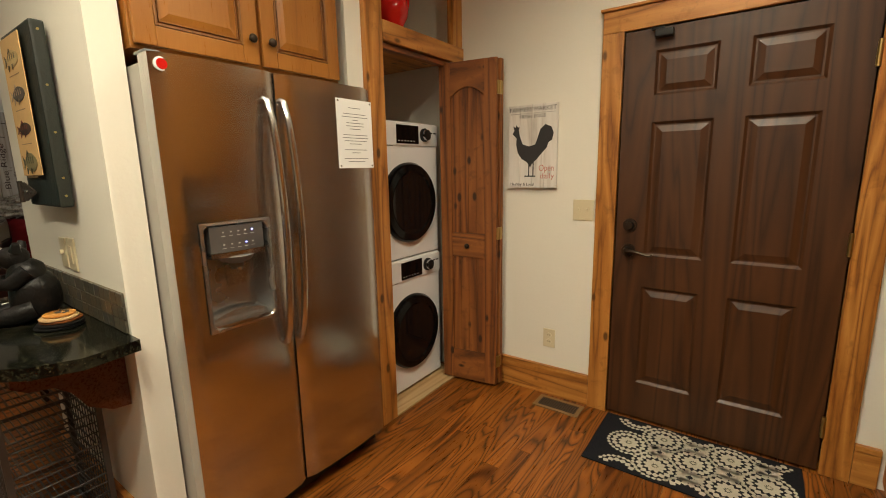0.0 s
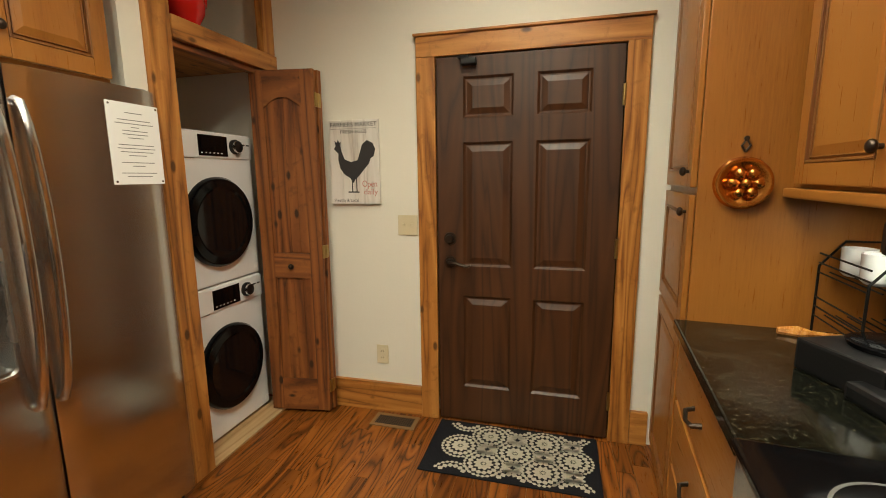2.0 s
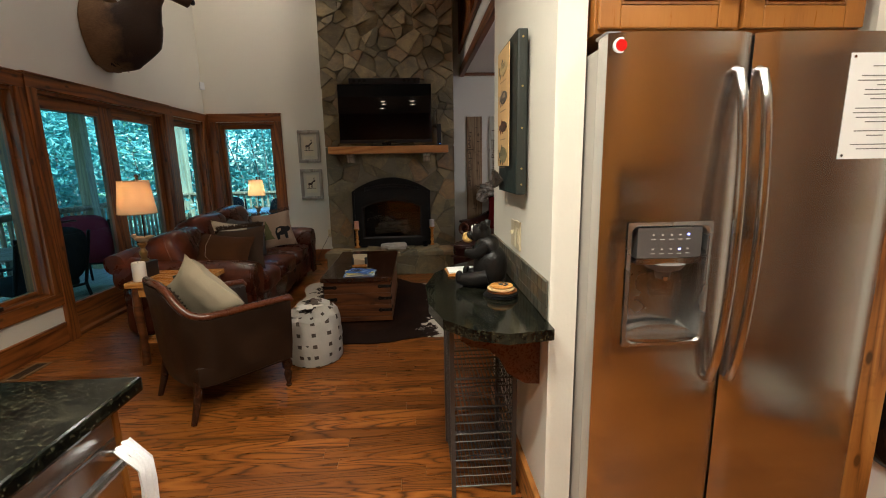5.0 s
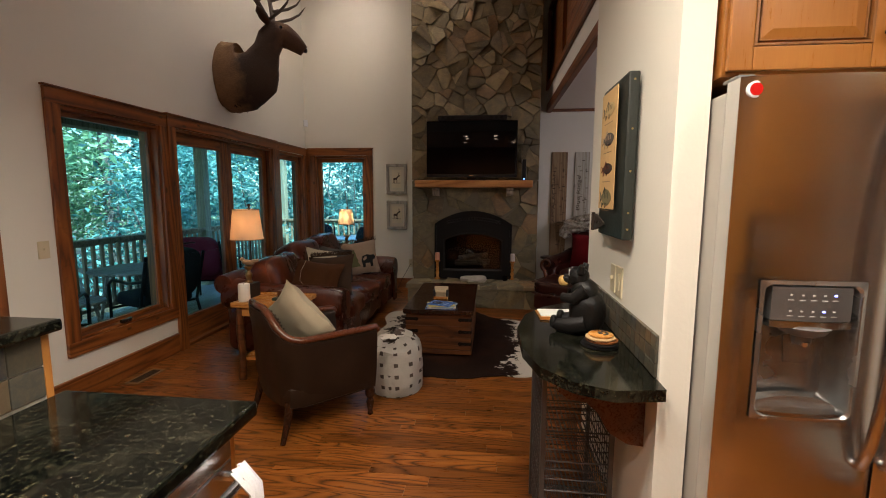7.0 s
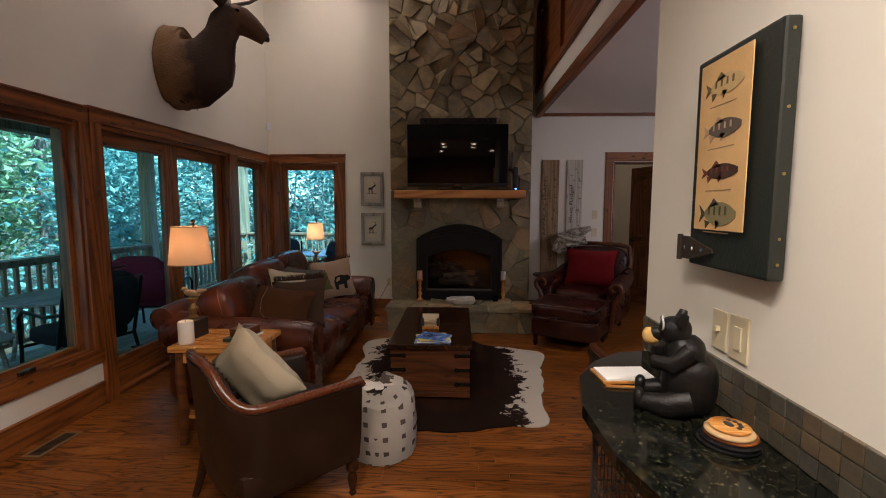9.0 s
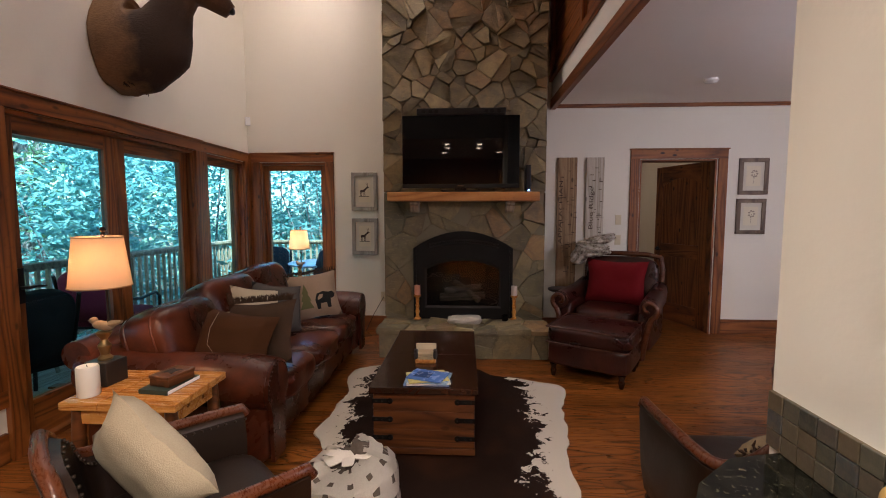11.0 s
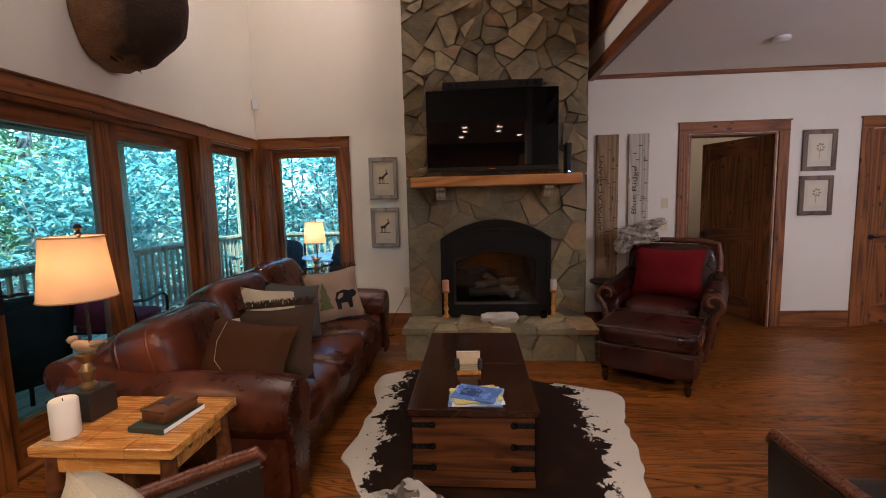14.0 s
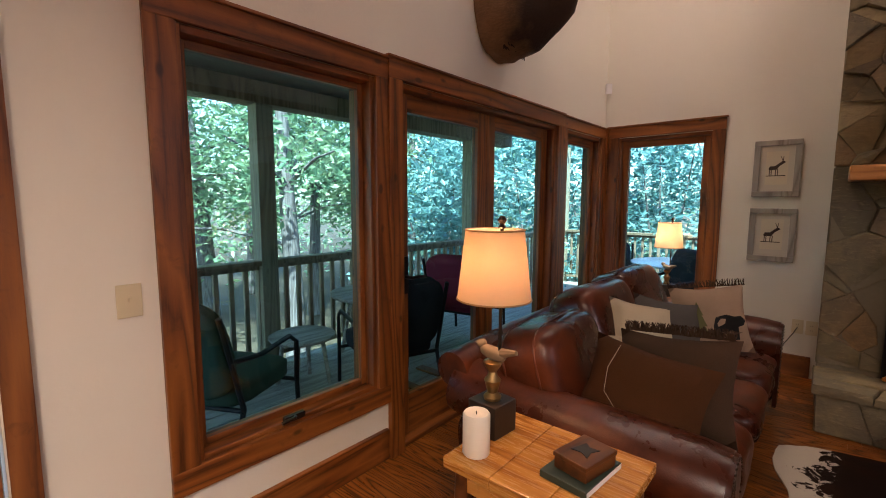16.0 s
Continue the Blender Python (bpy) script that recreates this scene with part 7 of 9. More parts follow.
def sofa():
    s = thing("sofa", pose(-6.1, -2.06, 0, 0, 0, 180), "long oxblood leather sofa with rolled arms and thick cushions", "sofa")
    L = LEATHER_RED
    bm = shell()
    soft(bm, (0, -0.02, 0.2), (2.16, 1.02, 0.32), 12, None, 12, 0.008)
    part("base", bm, L, s, "", 0, True)
    for sx in (-1, 1):
        x = sx * 1.03
        bm = shell()
        soft(bm, (x, -0.05, 0.255), (0.23, 1.06, 0.43), 8, None, 12, 0.015, sx)
        pts = [(x, -0.585, 0.485), (x, -0.5, 0.49), (x, -0.3, 0.495), (x, 0.0, 0.505), (x, 0.3, 0.54), (x, 0.5, 0.57)]
        pipe(bm, pts, [0.148, 0.155, 0.156, 0.152, 0.148, 0.14], 28)
        arm = part("arm", bm, L, s, "", 0, True)
        bm = shell()
        n = 18
        prof = [(x - 0.075, 0.06), (x + 0.075, 0.06), (x + 0.085, 0.3), (x + 0.1, 0.38)]
        prof += [(x + 0.14 * math.cos(a), 0.485 + 0.14 * math.sin(a)) for a in [-0.75 + (math.pi + 1.5) * i / n for i in range(n + 1)]]
        prof += [(x - 0.1, 0.38), (x - 0.085, 0.3)]
        prism(bm, prof, "y", -0.606, -0.583)
        fr = part("arm_front", bm, L, arm, "leather scroll panel", 0.006, True)
        bm = shell()
        for k in range(46):
            if k < 24:
                a = -0.7 + k / 23 * (math.pi + 1.4)
                p = (x + 0.127 * math.cos(a), -0.6065, 0.485 + 0.127 * math.sin(a))
            else:
                q = (k - 24) // 2
                sg = -1 if k % 2 else 1
                p = (x + sg * (0.082 - 0.0012 * q), -0.6065, 0.375 - q * 0.028)
            bmesh.ops.create_uvsphere(bm, u_segments=6, v_segments=4, radius=0.005, matrix=Matrix.Translation(p))
        tagged(part("nailheads", bm, BRONZE, fr, "dark brass nailheads"), kind="stuff")
    bm = shell()
    soft(bm, (0, 0.44, 0.46), (2.1, 0.24, 0.58), 7, pose(0, 0, 0, -5), 14, 0.01, 5)
    pipe(bm, [(-1.13, 0.5, 0.66), (-0.6, 0.51, 0.68), (0, 0.51, 0.69), (0.6, 0.51, 0.68), (1.13, 0.5, 0.66)], [0.085, 0.088, 0.088, 0.088, 0.085], 18)
    part("backrest", bm, L, s, "", 0, True)
    for i in range(3):
        x = (i - 1) * 0.60
        m = pose(x, -0.15, 0.37)
        bm = shell()
        soft(bm, m.translation, (0.605, 0.9, 0.2), 5.5, None, 14, 0.03, i)
        c = part("seat_cushion", bm, L, s, "", 0, True)
        part("welt", seam(m @ pose(0, 0, 0, 90), (0.605, 0.2, 0.9), 5.5, -0.55, 0.005), L, c, "", 0, True)
    for i, (z, lean, y) in enumerate(((0.665, -15, 0.18), (0.71, -21, 0.24), (0.73, -23, 0.26))):
        x = (-0.735, -0.04, 0.62)[i]
        size = ((0.66, 0.34, 0.44), (0.7, 0.33, 0.47), (0.7, 0.33, 0.47))[i]
        m = pose(x, y, z, lean, 0, (4, 0, -2)[i])
        bm = shell()
        soft(bm, (x, y, z), size, 4.4, pose(0, 0, 0, lean, 0, (4, 0, -2)[i]), 16, 0.03, i + 7)
        c = part("back_cushion", bm, L, s, "puffy leather back cushion", 0, True)
        for y0 in (-0.42, 0.5):
            part("welt", seam(m, size, 4.4, y0, 0.006), L, c, "", 0, True)
    for x in (-1.0, 1.0):
        for y in (-0.46, 0.42):
            bm = shell()
            lathe(bm, [(0.03, 0), (0.04, 0.02), (0.045, 0.06)], (x, y, 0), 14)
            part("foot", bm, CHERRY, s, "turned wooden foot", 0, True)


sofa()


def throw_pillow(place, rx, rz, w, h, d, mat, label, ry=0, seed=0):
    t = thing("throw_pillow", pose(*place, 0, 0, 0), label, "pillow", "pillows on the sofa")
    bm = shell()
    pillow(bm, pose(0, 0, h / 2 * math.cos(radians(rx)) + 0.005, rx, ry, rz), w, h, d, 12, 0, seed)
    part("cover", bm, mat, t, "", 0, True)
    return t


CREAM_F = fabric("cream_chenille", (0.37, 0.305, 0.205), (0.5, 0.425, 0.3), 240)
GREY_F = fabric("charcoal_linen", (0.05, 0.045, 0.04), (0.1, 0.09, 0.08), 320)
BROWN_F = fabric("brown_suede", (0.04, 0.0145, 0.005), (0.078, 0.03, 0.011), 260)
DBROWN_F = fabric("dark_brown_weave", (0.035, 0.02, 0.012), (0.07, 0.04, 0.024), 260)
TAN_F = fabric("tan_tapestry", (0.27, 0.185, 0.12), (0.38, 0.275, 0.19), 300)
SZ = 0.465
_b = throw_pillow((-5.27, -1.81, SZ + 0.05), -24, 80, 0.5, 0.34, 0.19, BROWN_F, "brown suede pillow with a pale stitched curve", 4, 1)
bm = shell()
pts = [(-0.10, -0.082, 0.17), (-0.115, -0.098, 0.05), (-0.1, -0.098, -0.06), (-0.03, -0.1, -0.12), (0.08, -0.085, -0.14), (0.16, -0.06, -0.13)]
pipe(bm, pts, 0.0013, 5)
o = part("stitching", bm, CREAM_F, _b, "pale stitched curve")
o.data.transform(pose(0, 0, 0.17 * math.cos(radians(24)) + 0.005, -24, 4, 80) @ Matrix.Diagonal((1.0, 1.06, 0.86, 1)))
_b = throw_pillow((-5.45, -1.74, SZ + 0.02), -22, 84, 0.48, 0.40, 0.15, DBROWN_F, "dark brown woven pillow with a fringed edge", -6, 2)
bm = shell()
rng = random.Random(8)
for k in range(170):
    x = -0.21 + 0.42 * k / 169
    pipe(bm, [(x, 0, 0.2), (x + rng.uniform(-0.01, 0.01), rng.uniform(-0.02, 0.02), 0.225), (x + rng.uniform(-0.015, 0.015), rng.uniform(-0.03, 0.03), 0.245)], [0.004, 0.003, 0.001], 4)
o = part("fringe", bm, DBROWN_F, _b, "dark brown fringe")
o.data.transform(pose(0, 0, 0.21 * math.cos(radians(20)) + 0.005, -22, -6, 84) @ Matrix.Diagonal((1.05, 1, 0.96, 1)))
throw_pillow((-6.02, -2.04, SZ + 0.06), -24, 140, 0.4, 0.36, 0.15, CREAM_F, "cream chenille pillow leaning on the sofa back", 12, 3)
throw_pillow((-5.72, -2.0, SZ + 0.06), -42, 140, 0.40, 0.28, 0.14, CREAM_F, "cream pillow lying low behind the brown ones", 4, 6)
throw_pillow((-6.22, -1.95, SZ), -24, 138, 0.42, 0.42, 0.16, GREY_F, "charcoal linen pillow leaning on the sofa", 12, 4)
_b = throw_pillow((-6.74, -1.82, SZ), -20, 118, 0.44, 0.43, 0.15, TAN_F, "tan tapestry pillow with a pine tree and black bear", -6, 5)
M = pose(0, 0, 0.215 * math.cos(radians(20)) + 0.005, -20, -6, 118)


def on_pillow(name, pts, mat, label):
    bm = shell()
    prism(bm, pts, "y", -0.0812, -0.0795)
    o = part(name, bm, mat, _b, label)
    o.data.transform(M)


on_pillow("tree_patch", [(-0.15, -0.12), (-0.03, -0.12), (-0.06, -0.05), (-0.045, -0.05), (-0.07, 0.02), (-0.06, 0.02), (-0.09, 0.11), (-0.12, 0.02), (-0.11, 0.02), (-0.135, -0.05), (-0.12, -0.05)],
          fabric("olive_patch", (0.09, 0.09, 0.035), (0.14, 0.14, 0.06)), "olive pine tree patch")
on_pillow("bear_patch", [(0.0, -0.14), (0.03, -0.14), (0.035, -0.09), (0.09, -0.09), (0.095, -0.14), (0.125, -0.14), (0.13, -0.06), (0.16, -0.05), (0.175, -0.02), (0.15, 0.01), (0.12, 0.005), (0.07, 0.02), (0.01, 0.005), (-0.01, -0.05)],
          fabric("black_patch", (0.01, 0.01, 0.01), (0.02, 0.02, 0.02)), "black bear patch")
bm = shell()
for k in range(70):
    x = -0.235 + 0.47 * k / 69
    pipe(bm, [(x, 0, 0.215), (x + rng.uniform(-0.01, 0.01), rng.uniform(-0.02, 0.02), 0.24), (x + rng.uniform(-0.015, 0.015), rng.uniform(-0.03, 0.02), 0.26)], [0.004, 0.003, 0.001], 4)
o = part("fringe", bm, DBROWN_F, _b, "dark brown fringe")
o.data.transform(M)


def barrel_chair(m, label):
    c = thing("barrel_chair", m, label, "armchair", "leather barrel chairs")
    W, D, R = 0.32, 0.315, 0.16
    path = [(W, -D + 0.02)]
    for i in range(6):
        path.append((W + 0.005, -D + 0.1 + i * 0.06))
    for i in range(9):
        a = i / 8 * math.pi / 2
        path.append((W - R + R * math.cos(a), D - R + R * math.sin(a)))
    path += [(0.1, D + 0.012), (0.0, D + 0.016)]
    full = path + [(-x, y) for x, y in reversed(path[:-1])]
    N = len(full)

    def top(i):
        x, y = full[i]
        if y < D - R:
            return 0.605 + 0.01 * (y + D)
        t = min(1.0, max(0.0, (W - abs(x)) / (W * 0.72)))
        return 0.61 + 0.18 * (t * t * (3 - 2 * t))

    def norm(i):
        a, b = full[max(0, i - 1)], full[min(N - 1, i + 1)]
        d = Vector((b[0] - a[0], b[1] - a[1], 0)).normalized()
        return Vector((d.y, -d.x, 0))
    bm = shell()
    rows = []
    for i, (x, y) in enumerate(full):
        n, h = norm(i), top(i)
        flare = 0.03 * (h - 0.6) / 0.2
        p = Vector((x, y, 0))
        prof = [(-0.02, 0.20), (0.0, 0.32), (0.012 + flare * 0.5, h - 0.06), (0.012 + flare, h - 0.012), (-0.02 + flare, h), (-0.055 + flare, h - 0.015), (-0.075, 0.5), (-0.07, 0.36)]
        rows.append([bm.verts.new(p + n * o + Vector((0, 0, z))) for o, z in prof])
    for a, b in zip(rows, rows[1:]):
        for k in range(7):
            bm.faces.new((a[k], a[k + 1], b[k + 1], b[k]))
    for r in (rows[0], rows[-1]):
        bm.faces.new(r)
    part("shell", bm, LEATHER_DK, c, "", 0, True)
    bm = shell()
    pts = []
    for i, (x, y) in enumerate(full):
        h = top(i)
        pts.append(Vector((x, y, h + 0.008)) + norm(i) * (0.0 + 0.03 * (h - 0.6) / 0.2 - 0.008))
    pts = [pts[0] + Vector((0, -0.015, -0.03))] + pts + [pts[-1] + Vector((0, -0.015, -0.03))]
    pipe(bm, pts, 0.021, 10)
    part("top_rail", bm, CHERRY, c, "polished cherry top rail", 0, True)
    bm = shell()
    for i in range(0, N - 1):
        for q in (0.0, 0.5):
            x, y = full[i][0] * (1 - q) + full[i + 1][0] * q, full[i][1] * (1 - q) + full[i + 1][1] * q
            h = top(i) * (1 - q) + top(i + 1) * q
            p = Vector((x, y, h - 0.022)) + norm(i) * (-0.062 + 0.03 * (h - 0.6) / 0.2)
            bmesh.ops.create_uvsphere(bm, u_segments=6, v_segments=4, radius=0.006, matrix=Matrix.Translation(p))
    tagged(part("nailheads", bm, BRONZE, c, "dark bronze nailheads"), kind="stuff")
    bm = shell()
    soft(bm, (0, -0.03, 0.40), (0.56, 0.57, 0.13), 5, None, 8, 0.02)
    part("seat_cushion", bm, LEATHER_DK, c, "", 0, True)
    bm = shell()
    soft(bm, (0, -0.01, 0.27), (0.63, 0.61, 0.16), 8, None, 6)
    part("seat_frame", bm, LEATHER_DK, c, "", 0, True)
    for s in (-1, 1):
        bm = shell()
        lathe(bm, [(0.014, 0), (0.02, 0.01), (0.013, 0.03), (0.02, 0.05), (0.026, 0.09), (0.018, 0.12), (0.032, 0.14), (0.034, 0.17), (0.024, 0.19), (0.03, 0.22)], (s * 0.27, -0.27, 0), 16)
        part("leg", bm, TRUNK_X, c, "dark turned front leg", 0, True)
        bm = shell()
        pipe(bm, [(s * 0.27, 0.32, 0.0), (s * 0.262, 0.29, 0.1), (s * 0.25, 0.26, 0.24)], [0.016, 0.021, 0.028], 10)
        part("leg", bm, TRUNK_X, c, "dark splayed rear leg", 0, True)
    return c


barrel_chair(pose(-4.05, -1.34, 0, 0, 0, -134), "dark brown leather barrel chair with a cherry rail")
barrel_chair(pose(-4.36, 0.74, 0, 0, 0, -88), "dark brown leather barrel chair near the granite console")
_p = thing("throw_pillow", pose(-3.98, -1.40, 0.47), "cream pillow standing in the barrel chair", "pillow")
bm = shell()
pillow(bm, pose(0, 0, 0.19, -26, 38, -128), 0.40, 0.42, 0.14, 12, 0, 12)
part("cover", bm, CREAM_F, _p, "", 0, True)
_p = thing("throw_pillow", pose(-4.24, 0.80, 0.47), "tan pillow with a ruffled fringe in the barrel chair", "pillow")
bm = shell()
pillow(bm, pose(0, 0, 0.12, -50, 20, -105), 0.42, 0.42, 0.14, 12, 0, 13)
part("cover", bm, fabric("gold_tan_weave", (0.2, 0.14, 0.07), (0.3, 0.22, 0.12), 240), _p, "", 0, True)
bm = shell()
for k in range(50):
    x = -0.2 + 0.4 * k / 49
    pipe(bm, [(x, 0, 0.19), (x + rng.uniform(-0.01, 0.01), rng.uniform(-0.02, 0.02), 0.215), (x + rng.uniform(-0.015, 0.015), rng.uniform(-0.03, 0.03), 0.235)], [0.006, 0.005, 0.002], 4)
o = part("fringe", bm, DBROWN_F, _p, "dark fringe")
o.data.transform(pose(0, 0, 0.12, -50, 20, -105))


def rolled_armchair():
    c = thing("club_chair", pose(-7.27, 1.13, 0, 0, 0, 58), "wine leather club chair with scrolled arms", "armchair")
    L = LEATHER_WINE
    bm = shell()
    soft(bm, (0, 0, 0.26), (0.72, 0.76, 0.28), 8, None, 8)
    part("base", bm, L, c, "", 0, True)
    bm = shell()
    soft(bm, (0, -0.06, 0.44), (0.58, 0.68, 0.16), 5, None, 9, 0.02)
    part("seat_cushion", bm, L, c, "", 0, True)
    bm = shell()
    soft(bm, (0, 0.36, 0.62), (0.76, 0.16, 0.72), 5, pose(0, 0, 0, -9), 10, 0.015)
    part("backrest", bm, L, c, "", 0, True)
    bm = shell()
    pipe(bm, [(-0.39, 0.40, 0.62), (-0.395, 0.44, 0.85), (-0.37, 0.46, 0.975), (-0.25, 0.47, 1.0), (0, 0.472, 1.005), (0.25, 0.47, 1.0), (0.37, 0.46, 0.975), (0.395, 0.44, 0.85), (0.39, 0.40, 0.62)], 0.028, 10)
    part("back_rail", bm, CHERRY, c, "dark carved back rail", 0, True)
    for s in (-1, 1):
        bm = shell()
        soft(bm, (s * 0.37, 0.0, 0.36), (0.13, 0.74, 0.40), 6, None, 8)
        pipe(bm, [(s * 0.415, -0.38, 0.575), (s * 0.41, -0.2, 0.585), (s * 0.40, 0.1, 0.60), (s * 0.385, 0.36, 0.66)], [0.088, 0.092, 0.09, 0.08], 18)
        a = part("arm", bm, L, c, "", 0, True)
        bm = shell()
        swirl = [(s * (0.415 + (0.088 - 0.0052 * k) * math.cos(s * 0 + 0.45 * k - 1.2)), -0.405, 0.575 + (0.088 - 0.0052 * k) * math.sin(0.45 * k - 1.2)) for k in range(15)]
        stem = [(s * 0.36, -0.37, 0.1), (s * 0.375, -0.40, 0.2), (s * 0.40, -0.405, 0.33), (s * 0.425, -0.405, 0.44)]
        pipe(bm, stem + swirl, [0.034, 0.032, 0.03, 0.028] + [0.026 - 0.0008 * k for k in range(15)], 10)
        part("scroll", bm, CHERRY, a, "carved dark wooden scroll", 0, True)
        bm = shell()
        tube(bm, (s * 0.415, -0.4, 0.575), (s * 0.415, -0.37, 0.575), 0.078, 0.085, 20)
        part("scroll_disc", bm, L, a, "leather disc of the arm front", 0.004, True)
    for sx in (-1, 1):
        for y in (-0.32, 0.34):
            bm = shell()
            lathe(bm, [(0.016, 0), (0.022, 0.02), (0.03, 0.05), (0.022, 0.08), (0.034, 0.13)], (sx * 0.31, y, 0), 14)
            part("foot", bm, TRUNK_X, c, "turned dark foot", 0, True)
    o = thing("ottoman", pose(-6.65, 0.78, 0, 0, 0, 59), "wine leather ottoman in front of the club chair", "ottoman")
    bm = shell()
    soft(bm, (0, 0, 0.22), (0.70, 0.62, 0.22), 9, None, 8)
    part("base", bm, L, o, "", 0, True)
    bm = shell()
    soft(bm, (0, 0, 0.385), (0.72, 0.64, 0.16), 6, None, 9, 0.01)
    part("cushion", bm, L, o, "", 0, True)
    for z in (0.315, 0.455):
        bm = shell()
        q = [(-0.345, -0.305), (0.345, -0.305), (0.345, 0.305), (-0.345, 0.305), (-0.345, -0.305)]
        pipe(bm, [(x, y, z) for x, y in q], 0.007, 6)
        part("piping", bm, leather("pale_piping", (0.07, 0.026, 0.015), (0.12, 0.05, 0.028)), o, "worn leather piping", 0, True)
    for sx in (-1, 1):
        for y in (-0.25, 0.25):
            bm = shell()
            lathe(bm, [(0.014, 0), (0.02, 0.02), (0.028, 0.05), (0.02, 0.075), (0.032, 0.115)], (sx * 0.29, y, 0), 14)
            part("foot", bm, TRUNK_X, o, "turned dark foot", 0, True)
    red = thing("throw_pillow", pose(-7.36, 1.185, 0.51), "large red velvet pillow on the club chair", "pillow")
    bm = shell()
    pillow(bm, pose(0, 0, 0.215, -10, 0, 58), 0.6, 0.46, 0.2, 12, 0, 15)
    part("cover", bm, fabric("red_velvet", (0.11, 0.004, 0.006), (0.17, 0.008, 0.01), 200), red, "", 0, True)
    f = thing("fur_throw", pose(-7.62, 1.2, 0.985, 0, 0, 58), "cream and grey fur throw folded over the chair back", "blanket")
    fm, nt, b = shader("mottled_fur")
    nt.links.new(ramp(nt, noisy(nt, coords(nt), 16, 5, 0.7), [(0.35, (0.12, 0.09, 0.065)), (0.48, (0.4, 0.35, 0.28)), (0.62, (0.62, 0.57, 0.49))]), b.inputs["Base Color"])
    b.inputs["Roughness"].default_value = 1.0
    bumped(nt, b, noisy(nt, coords(nt), 170, 3), 1.0, 0.012)
    for k, (x, y, z, w, d, h, ry) in enumerate(((-0.17, -0.04, 0.03, 0.34, 0.26, 0.1, 8), (-0.18, -0.05, 0.09, 0.33, 0.26, 0.09, -4), (-0.16, -0.03, 0.145, 0.34, 0.22, 0.085, 8), (-0.08, -0.02, 0.19, 0.28, 0.18, 0.08, 10), (-0.3, -0.1, 0.0, 0.16, 0.2, 0.2, -30))):
        bm = shell()
        soft(bm, (x, y, z), (w, d, h), 2.7, pose(0, 0, 0, 0, -ry, 0), 12, 0.3, k * 3 + 1)
        part("fold", bm, fm, f, "", 0, True)
    t = thing("drink_table", pose(-7.55, 0.66, 0), "slim dark metal drink table beside the chair", "side table")
    bm = shell()
    lathe(bm, [(0.13, 0.0), (0.14, 0.01), (0.14, 0.022), (0.13, 0.028)], (0, 0, 0.60), 28)
    part("tabletop", bm, BRONZE, t, "", 0, True)
    bm = shell()
    tube(bm, (0, 0, 0.012), (0, 0, 0.60), 0.012)
    part("pole", bm, BRONZE, t)
    bm = shell()
    lathe(bm, [(0.11, 0), (0.11, 0.008), (0.02, 0.014)], n=24)
    part("foot_plate", bm, BRONZE, t, "", 0, True)


rolled_armchair()


def leather_bench():
    o = thing("leather_ottoman", pose(-5.2, 1.83, 0, 0, 0, -12), "dark leather ottoman with an overstuffed top", "ottoman")
    bm = shell()
    soft(bm, (0, 0, 0.26), (0.74, 0.62, 0.26), 8, None, 8)
    part("base", bm, LEATHER_DK, o, "", 0, True)
    bm = shell()
    soft(bm, (0, 0, 0.42), (0.78, 0.66, 0.17), 5, None, 9, 0.02)
    part("cushion", bm, leather("chestnut_leather", (0.05, 0.02, 0.012), (0.09, 0.04, 0.022)), o, "", 0, True)
    for sx in (-1, 1):
        for y in (-0.24, 0.24):
            bm = shell()
            lathe(bm, [(0.018, 0), (0.025, 0.03), (0.035, 0.14)], (sx * 0.3, y, 0), 14)
            part("foot", bm, DARK_Z, o, "tapered dark foot", 0, True)


leather_bench()


